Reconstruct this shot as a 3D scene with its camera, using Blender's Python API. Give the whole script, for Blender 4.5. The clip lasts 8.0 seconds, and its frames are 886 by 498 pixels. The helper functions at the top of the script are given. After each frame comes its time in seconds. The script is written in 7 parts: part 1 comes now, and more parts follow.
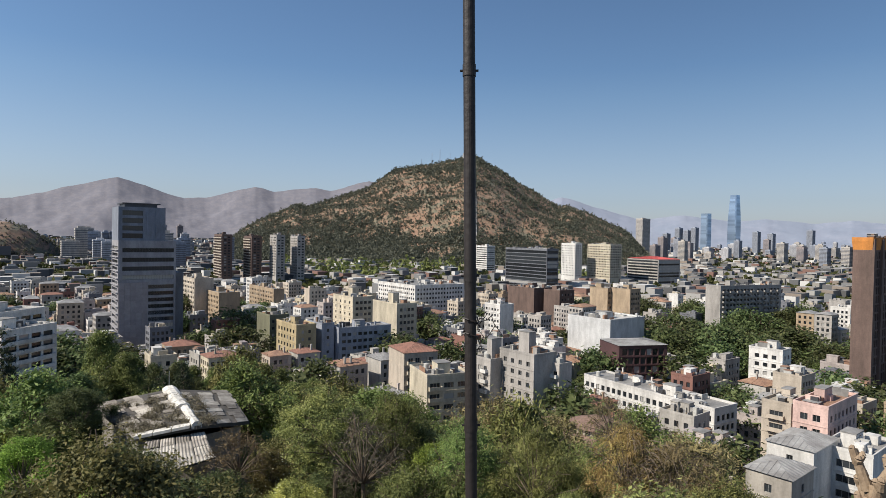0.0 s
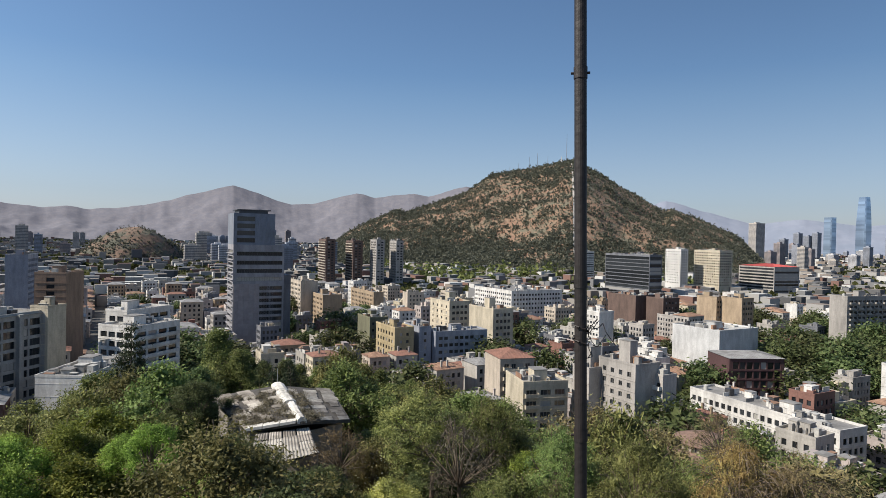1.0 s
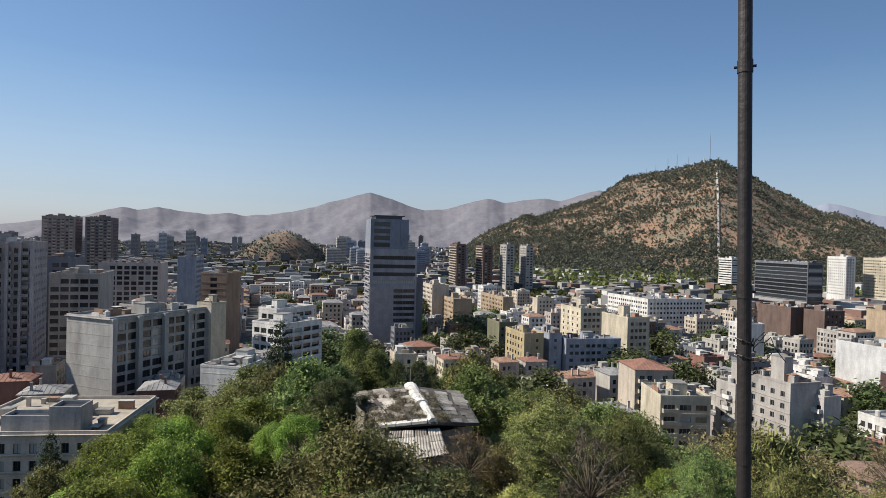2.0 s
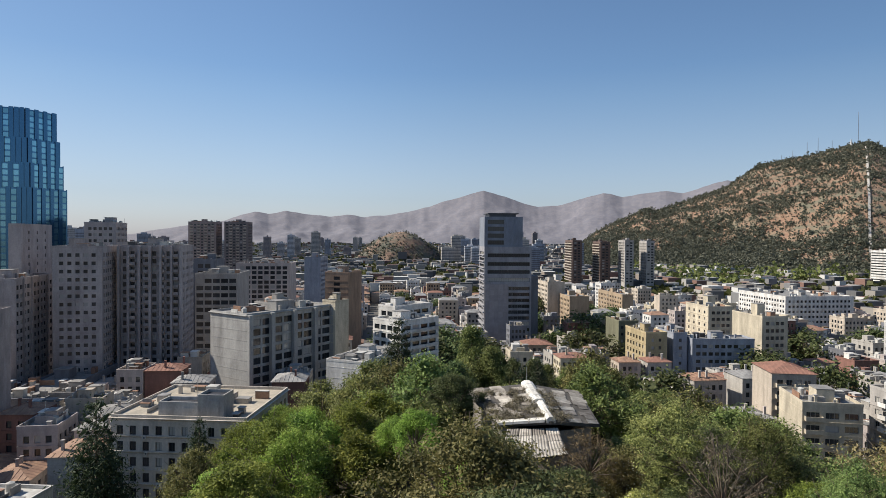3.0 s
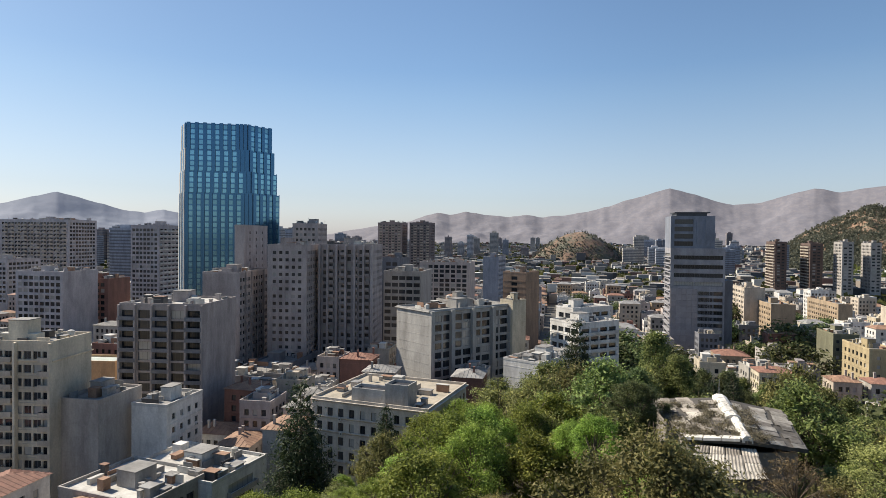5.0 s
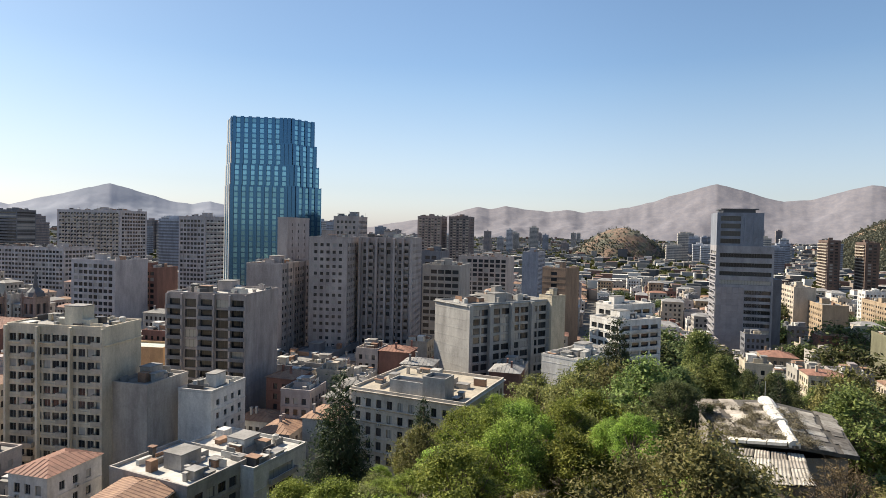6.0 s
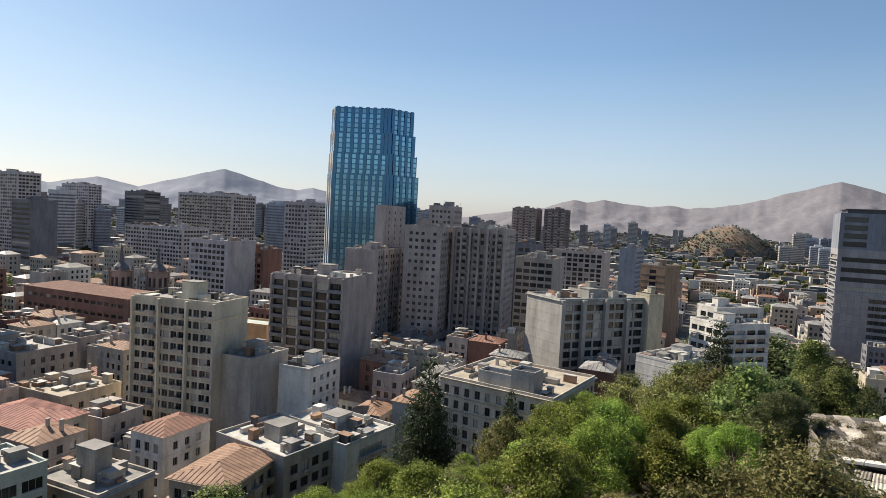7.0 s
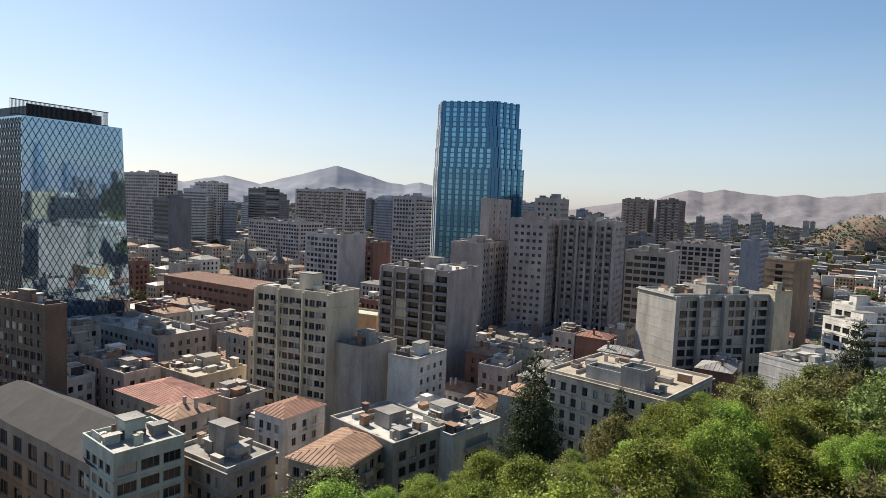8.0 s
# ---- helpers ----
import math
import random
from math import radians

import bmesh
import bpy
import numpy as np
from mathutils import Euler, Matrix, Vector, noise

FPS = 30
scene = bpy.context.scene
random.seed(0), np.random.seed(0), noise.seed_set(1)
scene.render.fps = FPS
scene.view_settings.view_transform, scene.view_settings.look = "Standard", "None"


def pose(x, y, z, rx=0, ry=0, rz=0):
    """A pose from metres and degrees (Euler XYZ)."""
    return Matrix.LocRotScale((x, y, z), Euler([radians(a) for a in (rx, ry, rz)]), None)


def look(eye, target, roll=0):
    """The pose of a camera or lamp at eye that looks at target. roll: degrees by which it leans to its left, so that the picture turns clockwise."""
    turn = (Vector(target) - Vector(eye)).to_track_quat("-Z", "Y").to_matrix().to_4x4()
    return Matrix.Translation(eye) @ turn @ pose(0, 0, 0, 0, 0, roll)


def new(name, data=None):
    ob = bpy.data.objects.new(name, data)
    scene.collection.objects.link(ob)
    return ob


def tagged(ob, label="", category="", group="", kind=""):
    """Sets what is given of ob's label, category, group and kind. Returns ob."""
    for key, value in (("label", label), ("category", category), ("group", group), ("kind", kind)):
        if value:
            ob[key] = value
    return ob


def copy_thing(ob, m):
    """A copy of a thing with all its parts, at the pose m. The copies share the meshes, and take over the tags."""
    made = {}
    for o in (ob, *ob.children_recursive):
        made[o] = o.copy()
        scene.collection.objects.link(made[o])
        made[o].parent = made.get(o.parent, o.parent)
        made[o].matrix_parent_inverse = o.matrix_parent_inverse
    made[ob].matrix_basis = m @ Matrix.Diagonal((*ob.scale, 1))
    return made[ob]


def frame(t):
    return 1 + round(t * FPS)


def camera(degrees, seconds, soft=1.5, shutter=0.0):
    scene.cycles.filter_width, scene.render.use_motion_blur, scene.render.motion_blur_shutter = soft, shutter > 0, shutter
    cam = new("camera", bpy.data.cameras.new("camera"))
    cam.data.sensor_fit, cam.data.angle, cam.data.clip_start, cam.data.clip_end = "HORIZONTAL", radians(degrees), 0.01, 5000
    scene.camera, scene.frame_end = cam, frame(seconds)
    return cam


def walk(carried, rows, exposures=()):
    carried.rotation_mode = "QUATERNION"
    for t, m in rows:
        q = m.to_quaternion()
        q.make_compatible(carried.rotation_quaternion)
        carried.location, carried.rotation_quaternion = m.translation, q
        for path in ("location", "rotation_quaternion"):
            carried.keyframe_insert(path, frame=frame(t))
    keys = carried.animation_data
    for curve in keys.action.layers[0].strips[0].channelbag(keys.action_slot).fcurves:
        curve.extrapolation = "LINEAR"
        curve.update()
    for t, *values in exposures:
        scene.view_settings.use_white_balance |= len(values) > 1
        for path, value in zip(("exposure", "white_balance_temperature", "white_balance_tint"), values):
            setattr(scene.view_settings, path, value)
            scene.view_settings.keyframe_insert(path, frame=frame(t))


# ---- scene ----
# ---------- the camera: held at arm's length, turning to the left ----------
cam = camera(72.27, 8.0, soft=0.7)
EYE, ARM = 62.0, 0.3
TURNS = [
    (0.0, 0.00, -1.11, -1.08),
    (0.5, 4.12, -0.92, -1.22),
    (1.0, 9.10, -0.82, -1.23),
    (1.5, 14.86, -0.66, -1.11),
    (2.0, 21.32, -0.63, -1.45),
    (2.2, 24.20, -0.80, -1.21),
    (3.3, 34.47, -0.90, -1.85),
    (3.5, 36.39, -0.79, -3.33),
    (4.0, 43.03, -1.41, -1.28),
    (4.5, 46.75, -1.88, -0.52),
    (4.7, 47.62, -1.47, -0.61),
    (5.8, 51.35, -1.56, -0.84),
    (6.0, 52.37, -1.75, -1.25),
    (6.5, 56.57, -2.11, -2.18),
    (7.0, 61.13, -2.93, -3.04),
    (7.5, 67.07, -3.24, -2.35),
    (8.0, 71.02, -4.05, -2.42),
]
walk(cam, [(t, pose(-ARM * math.sin(radians(yaw)), ARM * math.cos(radians(yaw)) - ARM, EYE, 90 + pitch, 0, yaw) @ pose(0, 0, 0, 0, 0, -lean)) for t, yaw, pitch, lean in TURNS], ((0.0, 0.22, 6500, 10), (2.0, 0.28, 6500, 10), (3.5, 0.33, 6600, 10), (4.5, 0.38, 6720, 10), (6.0, 0.72, 7200, 10), (7.0, 0.53, 7150, 10), (8.0, 0.56, 7150, 10)))
# ---------- world, sun, exposure ----------
SUN_AZ, SUN_EL = 113.0, 42.0      # degrees left of +y, and above the horizon
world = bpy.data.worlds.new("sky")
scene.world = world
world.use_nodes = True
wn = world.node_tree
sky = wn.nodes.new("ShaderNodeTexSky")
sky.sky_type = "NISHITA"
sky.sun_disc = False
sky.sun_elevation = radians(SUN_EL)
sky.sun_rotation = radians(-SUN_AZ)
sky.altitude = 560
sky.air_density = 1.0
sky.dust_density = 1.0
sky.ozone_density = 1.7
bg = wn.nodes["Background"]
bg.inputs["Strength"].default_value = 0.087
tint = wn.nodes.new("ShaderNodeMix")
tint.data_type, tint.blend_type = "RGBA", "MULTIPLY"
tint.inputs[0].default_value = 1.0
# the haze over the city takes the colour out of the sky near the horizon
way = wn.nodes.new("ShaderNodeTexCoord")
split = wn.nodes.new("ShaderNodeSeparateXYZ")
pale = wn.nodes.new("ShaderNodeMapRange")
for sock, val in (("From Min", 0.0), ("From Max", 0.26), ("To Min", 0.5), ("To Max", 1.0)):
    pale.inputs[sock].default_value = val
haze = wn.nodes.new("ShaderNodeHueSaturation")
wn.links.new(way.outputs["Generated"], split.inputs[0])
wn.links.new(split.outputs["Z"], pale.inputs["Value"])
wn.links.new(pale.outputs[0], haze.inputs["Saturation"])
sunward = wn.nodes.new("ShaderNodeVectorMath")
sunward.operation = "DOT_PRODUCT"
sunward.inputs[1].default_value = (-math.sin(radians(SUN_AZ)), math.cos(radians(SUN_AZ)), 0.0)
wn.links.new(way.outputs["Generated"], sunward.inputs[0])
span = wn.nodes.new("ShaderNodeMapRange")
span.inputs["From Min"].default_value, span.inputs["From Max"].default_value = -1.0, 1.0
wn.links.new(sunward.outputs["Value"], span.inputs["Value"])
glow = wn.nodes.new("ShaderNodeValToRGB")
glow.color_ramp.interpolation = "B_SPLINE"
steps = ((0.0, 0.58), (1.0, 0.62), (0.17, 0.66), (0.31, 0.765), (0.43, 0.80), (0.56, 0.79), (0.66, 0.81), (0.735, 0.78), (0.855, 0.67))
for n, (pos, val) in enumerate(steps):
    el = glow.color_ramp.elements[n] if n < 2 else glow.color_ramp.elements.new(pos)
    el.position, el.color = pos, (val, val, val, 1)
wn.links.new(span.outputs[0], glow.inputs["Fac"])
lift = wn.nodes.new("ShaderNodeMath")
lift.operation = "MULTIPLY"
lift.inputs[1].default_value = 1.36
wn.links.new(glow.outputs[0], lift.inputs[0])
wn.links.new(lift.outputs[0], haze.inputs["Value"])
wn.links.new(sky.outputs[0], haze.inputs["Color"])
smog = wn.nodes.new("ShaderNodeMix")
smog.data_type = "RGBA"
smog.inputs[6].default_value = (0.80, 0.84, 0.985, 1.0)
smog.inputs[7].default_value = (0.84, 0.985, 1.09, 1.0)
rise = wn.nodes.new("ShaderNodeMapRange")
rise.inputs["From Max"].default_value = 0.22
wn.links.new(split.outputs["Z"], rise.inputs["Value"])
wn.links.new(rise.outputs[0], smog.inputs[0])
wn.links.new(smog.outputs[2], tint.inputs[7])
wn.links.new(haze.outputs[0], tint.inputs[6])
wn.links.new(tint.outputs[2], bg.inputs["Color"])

sun_data = bpy.data.lights.new("sun", "SUN")
sun_data.energy = 5.0
sun_data.angle = radians(0.55)
sun_data.color = (1.0, 0.925, 0.82)
sun = new("sun", sun_data)
sd = Vector((-math.sin(radians(SUN_AZ)) * math.cos(radians(SUN_EL)), math.cos(radians(SUN_AZ)) * math.cos(radians(SUN_EL)), math.sin(radians(SUN_EL))))
sun.matrix_world = look(sd * 300 + Vector((0, 0, 60)), (0, 0, 60))


# ---------- materials ----------
MATS = {}


def nodes_of(name):
    m = bpy.data.materials.new(name)
    m.use_nodes = True
    nt = m.node_tree
    return m, nt, nt.nodes["Principled BSDF"]


def rgba(c):
    return (c[0], c[1], c[2], 1.0)


def surface(name, col, col2=None, scale=0.5, rough=0.8, fine=6.0, bump=0.15, vary=0.0, metal=0.0, island=False, streak=False):
    """Two scales of colour change and a fine relief; vary: change of value from object to object or piece to piece."""
    if name in MATS:
        return MATS[name]
    m, nt, b = nodes_of(name)
    N, L = nt.nodes, nt.links
    col2 = col2 or tuple(c * 0.72 for c in col)
    geo = N.new("ShaderNodeNewGeometry")
    mapn = N.new("ShaderNodeMapping")
    L.new(geo.outputs["Position"], mapn.inputs["Vector"])
    if streak:
        mapn.inputs["Scale"].default_value = (1, 1, 0.12)
    big = N.new("ShaderNodeTexNoise")
    big.inputs["Scale"].default_value = scale
    big.inputs["Detail"].default_value = 5
    big.inputs["Roughness"].default_value = 0.65
    L.new(mapn.outputs[0], big.inputs["Vector"])
    ramp = N.new("ShaderNodeValToRGB")
    ramp.color_ramp.elements[0].position, ramp.color_ramp.elements[1].position = (0.25, 0.6) if streak else (0.36, 0.66)
    ramp.color_ramp.elements[0].color, ramp.color_ramp.elements[1].color = rgba(col2), rgba(col)
    L.new(big.outputs["Fac"], ramp.inputs["Fac"])
    small = N.new("ShaderNodeTexNoise")
    small.inputs["Scale"].default_value = fine
    small.inputs["Detail"].default_value = 3
    L.new(geo.outputs["Position"], small.inputs["Vector"])
    hsv = N.new("ShaderNodeHueSaturation")
    L.new(ramp.outputs[0], hsv.inputs["Color"])
    mr = N.new("ShaderNodeMapRange")
    mr.inputs["To Min"].default_value, mr.inputs["To Max"].default_value = 0.8, 1.2
    L.new(small.outputs["Fac"], mr.inputs["Value"])
    last = mr.outputs[0]
    if vary:
        if island:
            src = geo.outputs["Random Per Island"]
        else:
            src = N.new("ShaderNodeObjectInfo").outputs["Random"]
        v = N.new("ShaderNodeMapRange")
        v.inputs["To Min"].default_value, v.inputs["To Max"].default_value = 1 - vary, 1 + vary
        L.new(src, v.inputs["Value"])
        mul = N.new("ShaderNodeMath")
        mul.operation = "MULTIPLY"
        L.new(last, mul.inputs[0])
        L.new(v.outputs[0], mul.inputs[1])
        last = mul.outputs[0]
    if streak:
        # broad weather stains over the wall
        st = N.new("ShaderNodeTexNoise")
        st.inputs["Scale"].default_value, st.inputs["Detail"].default_value, st.inputs["Roughness"].default_value = 0.22, 7, 0.72
        mp2 = N.new("ShaderNodeMapping")
        mp2.inputs["Scale"].default_value = (1, 1, 0.4)
        L.new(geo.outputs["Position"], mp2.inputs["Vector"])
        L.new(mp2.outputs[0], st.inputs["Vector"])
        sr = N.new("ShaderNodeMapRange")
        for sock, val in (("From Min", 0.36), ("From Max", 0.6), ("To Min", 0.76), ("To Max", 1.13)):
            sr.inputs[sock].default_value = val
        L.new(st.outputs["Fac"], sr.inputs["Value"])
        mu2 = N.new("ShaderNodeMath")
        mu2.operation = "MULTIPLY"
        L.new(last, mu2.inputs[0])
        L.new(sr.outputs[0], mu2.inputs[1])
        last = mu2.outputs[0]
    L.new(last, hsv.inputs["Value"])
    L.new(hsv.outputs[0], b.inputs["Base Color"])
    b.inputs["Roughness"].default_value = rough
    b.inputs["Metallic"].default_value = metal
    if bump:
        bp = N.new("ShaderNodeBump")
        bp.inputs["Strength"].default_value = bump
        bp.inputs["Distance"].default_value = 0.05
        L.new(small.outputs["Fac"], bp.inputs["Height"])
        L.new(bp.outputs[0], b.inputs["Normal"])
    MATS[name] = m
    return m


def stucco(name, col, col2=None):
    col = tuple(0.88 * c for c in col)
    col2 = tuple(0.86 * c for c in col2) if col2 else None
    return surface("stucco_" + name, col, col2, scale=0.35, rough=0.85, fine=2.2, bump=0.2, vary=0.1, streak=True)


def pane_glass(name, dark, light, share, island=False):
    """Window glass, with drawn blinds behind some panes."""
    if name in MATS:
        return MATS[name]
    m, nt, b = nodes_of(name)
    N, L = nt.nodes, nt.links
    oi = N.new("ShaderNodeNewGeometry") if island else N.new("ShaderNodeObjectInfo")
    ramp = N.new("ShaderNodeValToRGB")
    ramp.color_ramp.interpolation = "CONSTANT"
    e = ramp.color_ramp.elements
    e[0].color, e[1].color = rgba(dark), rgba(light)
    e[1].position = 1 - share
    mid = e.new(0.45)
    mid.color = rgba(tuple(0.5 * a for a in dark))
    L.new(oi.outputs["Random Per Island" if island else "Random"], ramp.inputs["Fac"])
    L.new(ramp.outputs[0], b.inputs["Base Color"])
    b.inputs["Roughness"].default_value = 0.098
    b.inputs["Specular IOR Level"].default_value = 0.6
    MATS[name] = m
    return m


def leafy(name, a, c, d):
    """Leaves: three tones, changing from leaf to leaf and over the crown, and some light through them."""
    if name in MATS:
        return MATS[name]
    m, nt, b = nodes_of(name)
    N, L = nt.nodes, nt.links
    geo = N.new("ShaderNodeNewGeometry")
    tex = N.new("ShaderNodeTexNoise")
    tex.inputs["Scale"].default_value = 0.5
    L.new(geo.outputs["Position"], tex.inputs["Vector"])
    add = N.new("ShaderNodeMath")
    add.operation = "MULTIPLY_ADD"
    L.new(geo.outputs["Random Per Island"], add.inputs[0])
    add.inputs[1].default_value = 0.55
    sub = N.new("ShaderNodeMath")
    sub.operation = "MULTIPLY_ADD"
    L.new(tex.outputs["Fac"], sub.inputs[0])
    sub.inputs[1].default_value, sub.inputs[2].default_value = 1.2, -0.38
    L.new(sub.outputs[0], add.inputs[2])
    ramp = N.new("ShaderNodeValToRGB")
    e = ramp.color_ramp.elements
    e[0].color, e[1].color = rgba(a), rgba(d)
    e[0].position, e[1].position = 0.15, 0.95
    k = e.new(0.55)
    k.color = rgba(c)
    L.new(add.outputs[0], ramp.inputs["Fac"])
    oi = N.new("ShaderNodeObjectInfo")
    hs = N.new("ShaderNodeHueSaturation")
    for sock, lo, hi in (("Hue", 0.465, 0.525), ("Value", 0.6, 1.45)):
        mr = N.new("ShaderNodeMapRange")
        mr.inputs["To Min"].default_value, mr.inputs["To Max"].default_value = lo, hi
        L.new(oi.outputs["Random"], mr.inputs["Value"])
        L.new(mr.outputs[0], hs.inputs[sock])
    L.new(ramp.outputs[0], hs.inputs["Color"])
    L.new(hs.outputs[0], b.inputs["Base Color"])
    b.inputs["Roughness"].default_value = 0.6
    b.inputs["Specular IOR Level"].default_value = 0.2
    tr = N.new("ShaderNodeBsdfTranslucent")
    L.new(hs.outputs[0], tr.inputs["Color"])
    mix = N.new("ShaderNodeMixShader")
    mix.inputs[0].default_value = 0.3
    L.new(b.outputs[0], mix.inputs[1])
    L.new(tr.outputs[0], mix.inputs[2])
    L.new(mix.outputs[0], N["Material Output"].inputs["Surface"])
    MATS[name] = m
    return m


GLASS = pane_glass("window_glass", (0.035, 0.04, 0.045), (0.38, 0.37, 0.34), 0.16)
GLASSFAR = pane_glass("far_window_glass", (0.035, 0.04, 0.045), (0.34, 0.33, 0.31), 0.14, True)
FRAME = surface("window_frame_paint", (0.33, 0.33, 0.32), rough=0.5, bump=0)
DARKFRAME = surface("dark_frame_metal", (0.06, 0.06, 0.065), rough=0.45, bump=0)
ROOFGREY = surface("roof_felt_grey", (0.29, 0.28, 0.265), (0.17, 0.165, 0.155), scale=0.25, fine=1.6)
ROOFWHITE = surface("roof_coat_white", (0.58, 0.57, 0.53), (0.36, 0.35, 0.32), scale=0.25, fine=1.6)
ROOFSAND = surface("roof_coat_sand", (0.46, 0.40, 0.31), (0.29, 0.26, 0.205), scale=0.25, fine=1.6)
TIN = surface("roof_tin", (0.34, 0.335, 0.32), (0.19, 0.18, 0.17), scale=0.3, rough=0.55, fine=1.5)
RUST = surface("roof_tin_rusty", (0.36, 0.22, 0.14), (0.22, 0.125, 0.085), scale=0.45, rough=0.75, fine=2.5)
CLAY = surface("roof_clay", (0.31, 0.155, 0.11), (0.20, 0.105, 0.075), scale=0.5, rough=0.8, fine=3)
CONCRETE = surface("concrete", (0.40, 0.38, 0.35), (0.27, 0.26, 0.24), scale=0.3, fine=2.5, streak=True)
GALV = surface("galvanised_steel", (0.5, 0.5, 0.5), rough=0.4, metal=0.6, bump=0)
BARK = surface("bark", (0.17, 0.125, 0.09), (0.09, 0.07, 0.05), scale=2.0, fine=9, bump=0.5)


# ---------- mesh helpers ----------
class Geo:
    """Collects boxes and faces for one mesh."""

    def __init__(self):
        self.v, self.f, self.m = [], [], []

    def quad(self, a, b, c, d, mat=0):
        n = len(self.v)
        self.v += [a, b, c, d]
        self.f.append((n, n + 1, n + 2, n + 3))
        self.m.append(mat)

    def tri(self, a, b, c, mat=0):
        n = len(self.v)
        self.v += [a, b, c]
        self.f.append((n, n + 1, n + 2))
        self.m.append(mat)

    def box(self, x0, y0, z0, x1, y1, z1, mat=0):
        n = len(self.v)
        self.v += [(x0, y0, z0), (x1, y0, z0), (x1, y1, z0), (x0, y1, z0), (x0, y0, z1), (x1, y0, z1), (x1, y1, z1), (x0, y1, z1)]
        for q in ((0, 3, 2, 1), (4, 5, 6, 7), (0, 1, 5, 4), (1, 2, 6, 5), (2, 3, 7, 6), (3, 0, 4, 7)):
            self.f.append(tuple(n + i for i in q))
            self.m.append(mat)

    def tube(self, p, q, r0, r1, sides=6, mat=0, cap=False):
        p, q = Vector(p), Vector(q)
        w = (q - p).normalized()
        a = w.orthogonal().normalized()
        b = w.cross(a)
        n = len(self.v)
        for c, r in ((p, r0), (q, r1)):
            for i in range(sides):
                t = 2 * math.pi * i / sides
                self.v.append(tuple(c + a * (r * math.cos(t)) + b * (r * math.sin(t))))
        for i in range(sides):
            j = (i + 1) % sides
            self.f.append((n + i, n + j, n + sides + j, n + sides + i))
            self.m.append(mat)
        if cap:
            self.f.append(tuple(n + sides + i for i in range(sides)))
            self.m.append(mat)

    def mesh(self, name, mats):
        me = bpy.data.meshes.new(name)
        me.from_pydata(self.v, [], self.f)
        for k in mats:
            me.materials.append(k)
        me.polygons.foreach_set("material_index", self.m)
        me.update()
        return me


def part(name, data, parent, label="", m=None):
    ob = new(name, data)
    ob.parent = parent
    if m is not None:
        ob.matrix_local = m
    if label:
        ob["label"] = label
    return ob


def thing(name, label, category, m, group="", kind=""):
    ob = new(name)
    ob.matrix_world = m
    ob.empty_display_size = 0.5
    return tagged(ob, label, category, group, kind)


SHARED = {}


def window_mesh(w, h, dark=False, bars=1):
    """A framed window, its outer face in the plane y = 0, looking to -y, lower left corner at the origin."""
    key = ("win", round(w, 2), round(h, 2), dark, bars)
    if key not in SHARED:
        g, t = Geo(), 0.07
        for (x0, z0, x1, z1) in ((0, 0, w, t), (0, h - t, w, h), (0, t, t, h - t), (w - t, t, w, h - t)):
            g.quad((x0, 0, z0), (x1, 0, z0), (x1, 0, z1), (x0, 0, z1), 0)
        for i in range(bars):
            c = w * (i + 1) / (bars + 1)
            g.quad((c - t / 2, 0.005, t), (c + t / 2, 0.005, t), (c + t / 2, 0.005, h - t), (c - t / 2, 0.005, h - t), 0)
        g.quad((t, 0.05, t), (w - t, 0.05, t), (w - t, 0.05, h - t), (t, 0.05, h - t), 1)
        g.quad((0, 0, 0), (w, 0, 0), (w, -0.12, -0.03), (0, -0.12, -0.03), 0)
        SHARED[key] = g.mesh("window", [DARKFRAME if dark else FRAME, GLASS])
    return SHARED[key]


def cooler_mesh():
    if "cooler" not in SHARED:
        g = Geo()
        g.box(0, -0.35, 0, 0.8, 0.0, 0.55)
        g.tube((0.4, -0.35, 0.28), (0.4, -0.37, 0.28), 0.2, 0.2, 8, 1, True)
        SHARED["cooler"] = g.mesh("air_conditioner", [ROOFWHITE, DARKFRAME])
    return SHARED["cooler"]


def balcony_mesh(w, mat, solid=True):
    key = ("balc", round(w, 2), mat.name, solid)
    if key not in SHARED:
        g, d = Geo(), 1.1
        g.box(0, -d, -0.12, w, 0, 0.06)
        if solid:
            g.box(0, -d, 0.06, w, -d + 0.1, 0.95)
            g.box(0, -d + 0.1, 0.06, 0.1, 0, 0.95)
            g.box(w - 0.1, -d + 0.1, 0.06, w, 0, 0.95)
        else:
            g.box(0, -d, 0.9, w, -d + 0.06, 0.97)
            for i in range(int(w / 0.35) + 1):
                g.box(i * 0.35, -d + 0.01, 0.06, i * 0.35 + 0.04, -d + 0.05, 0.9)
        SHARED[key] = g.mesh("balcony", [mat])
    return SHARED[key]


def face_cells(L, h, spec, low):
    """Windows of one face: (u, z, width, height) each. spec: kind, pitch, storey, width, height."""
    kind, pitch, storey, ww, wh = spec[:5]
    out = []
    if kind == "plain":
        return out
    rows = int((h - 0.9) / storey)
    if kind == "strip":
        ww, pitch = L - 2 * ww, L
    cols = max(1, int((L - 0.5) / pitch))
    if ww <= 0.4:
        return out
    side = (L - cols * pitch) / 2
    for r in range(rows):
        z = h - 0.9 - (r + 1) * storey + (storey - wh) * 0.45
        if z < low or z < 0.3:
            break
        for c in range(cols):
            out.append((side + c * pitch + (pitch - ww) / 2, z, ww, wh, r, c))
    return out


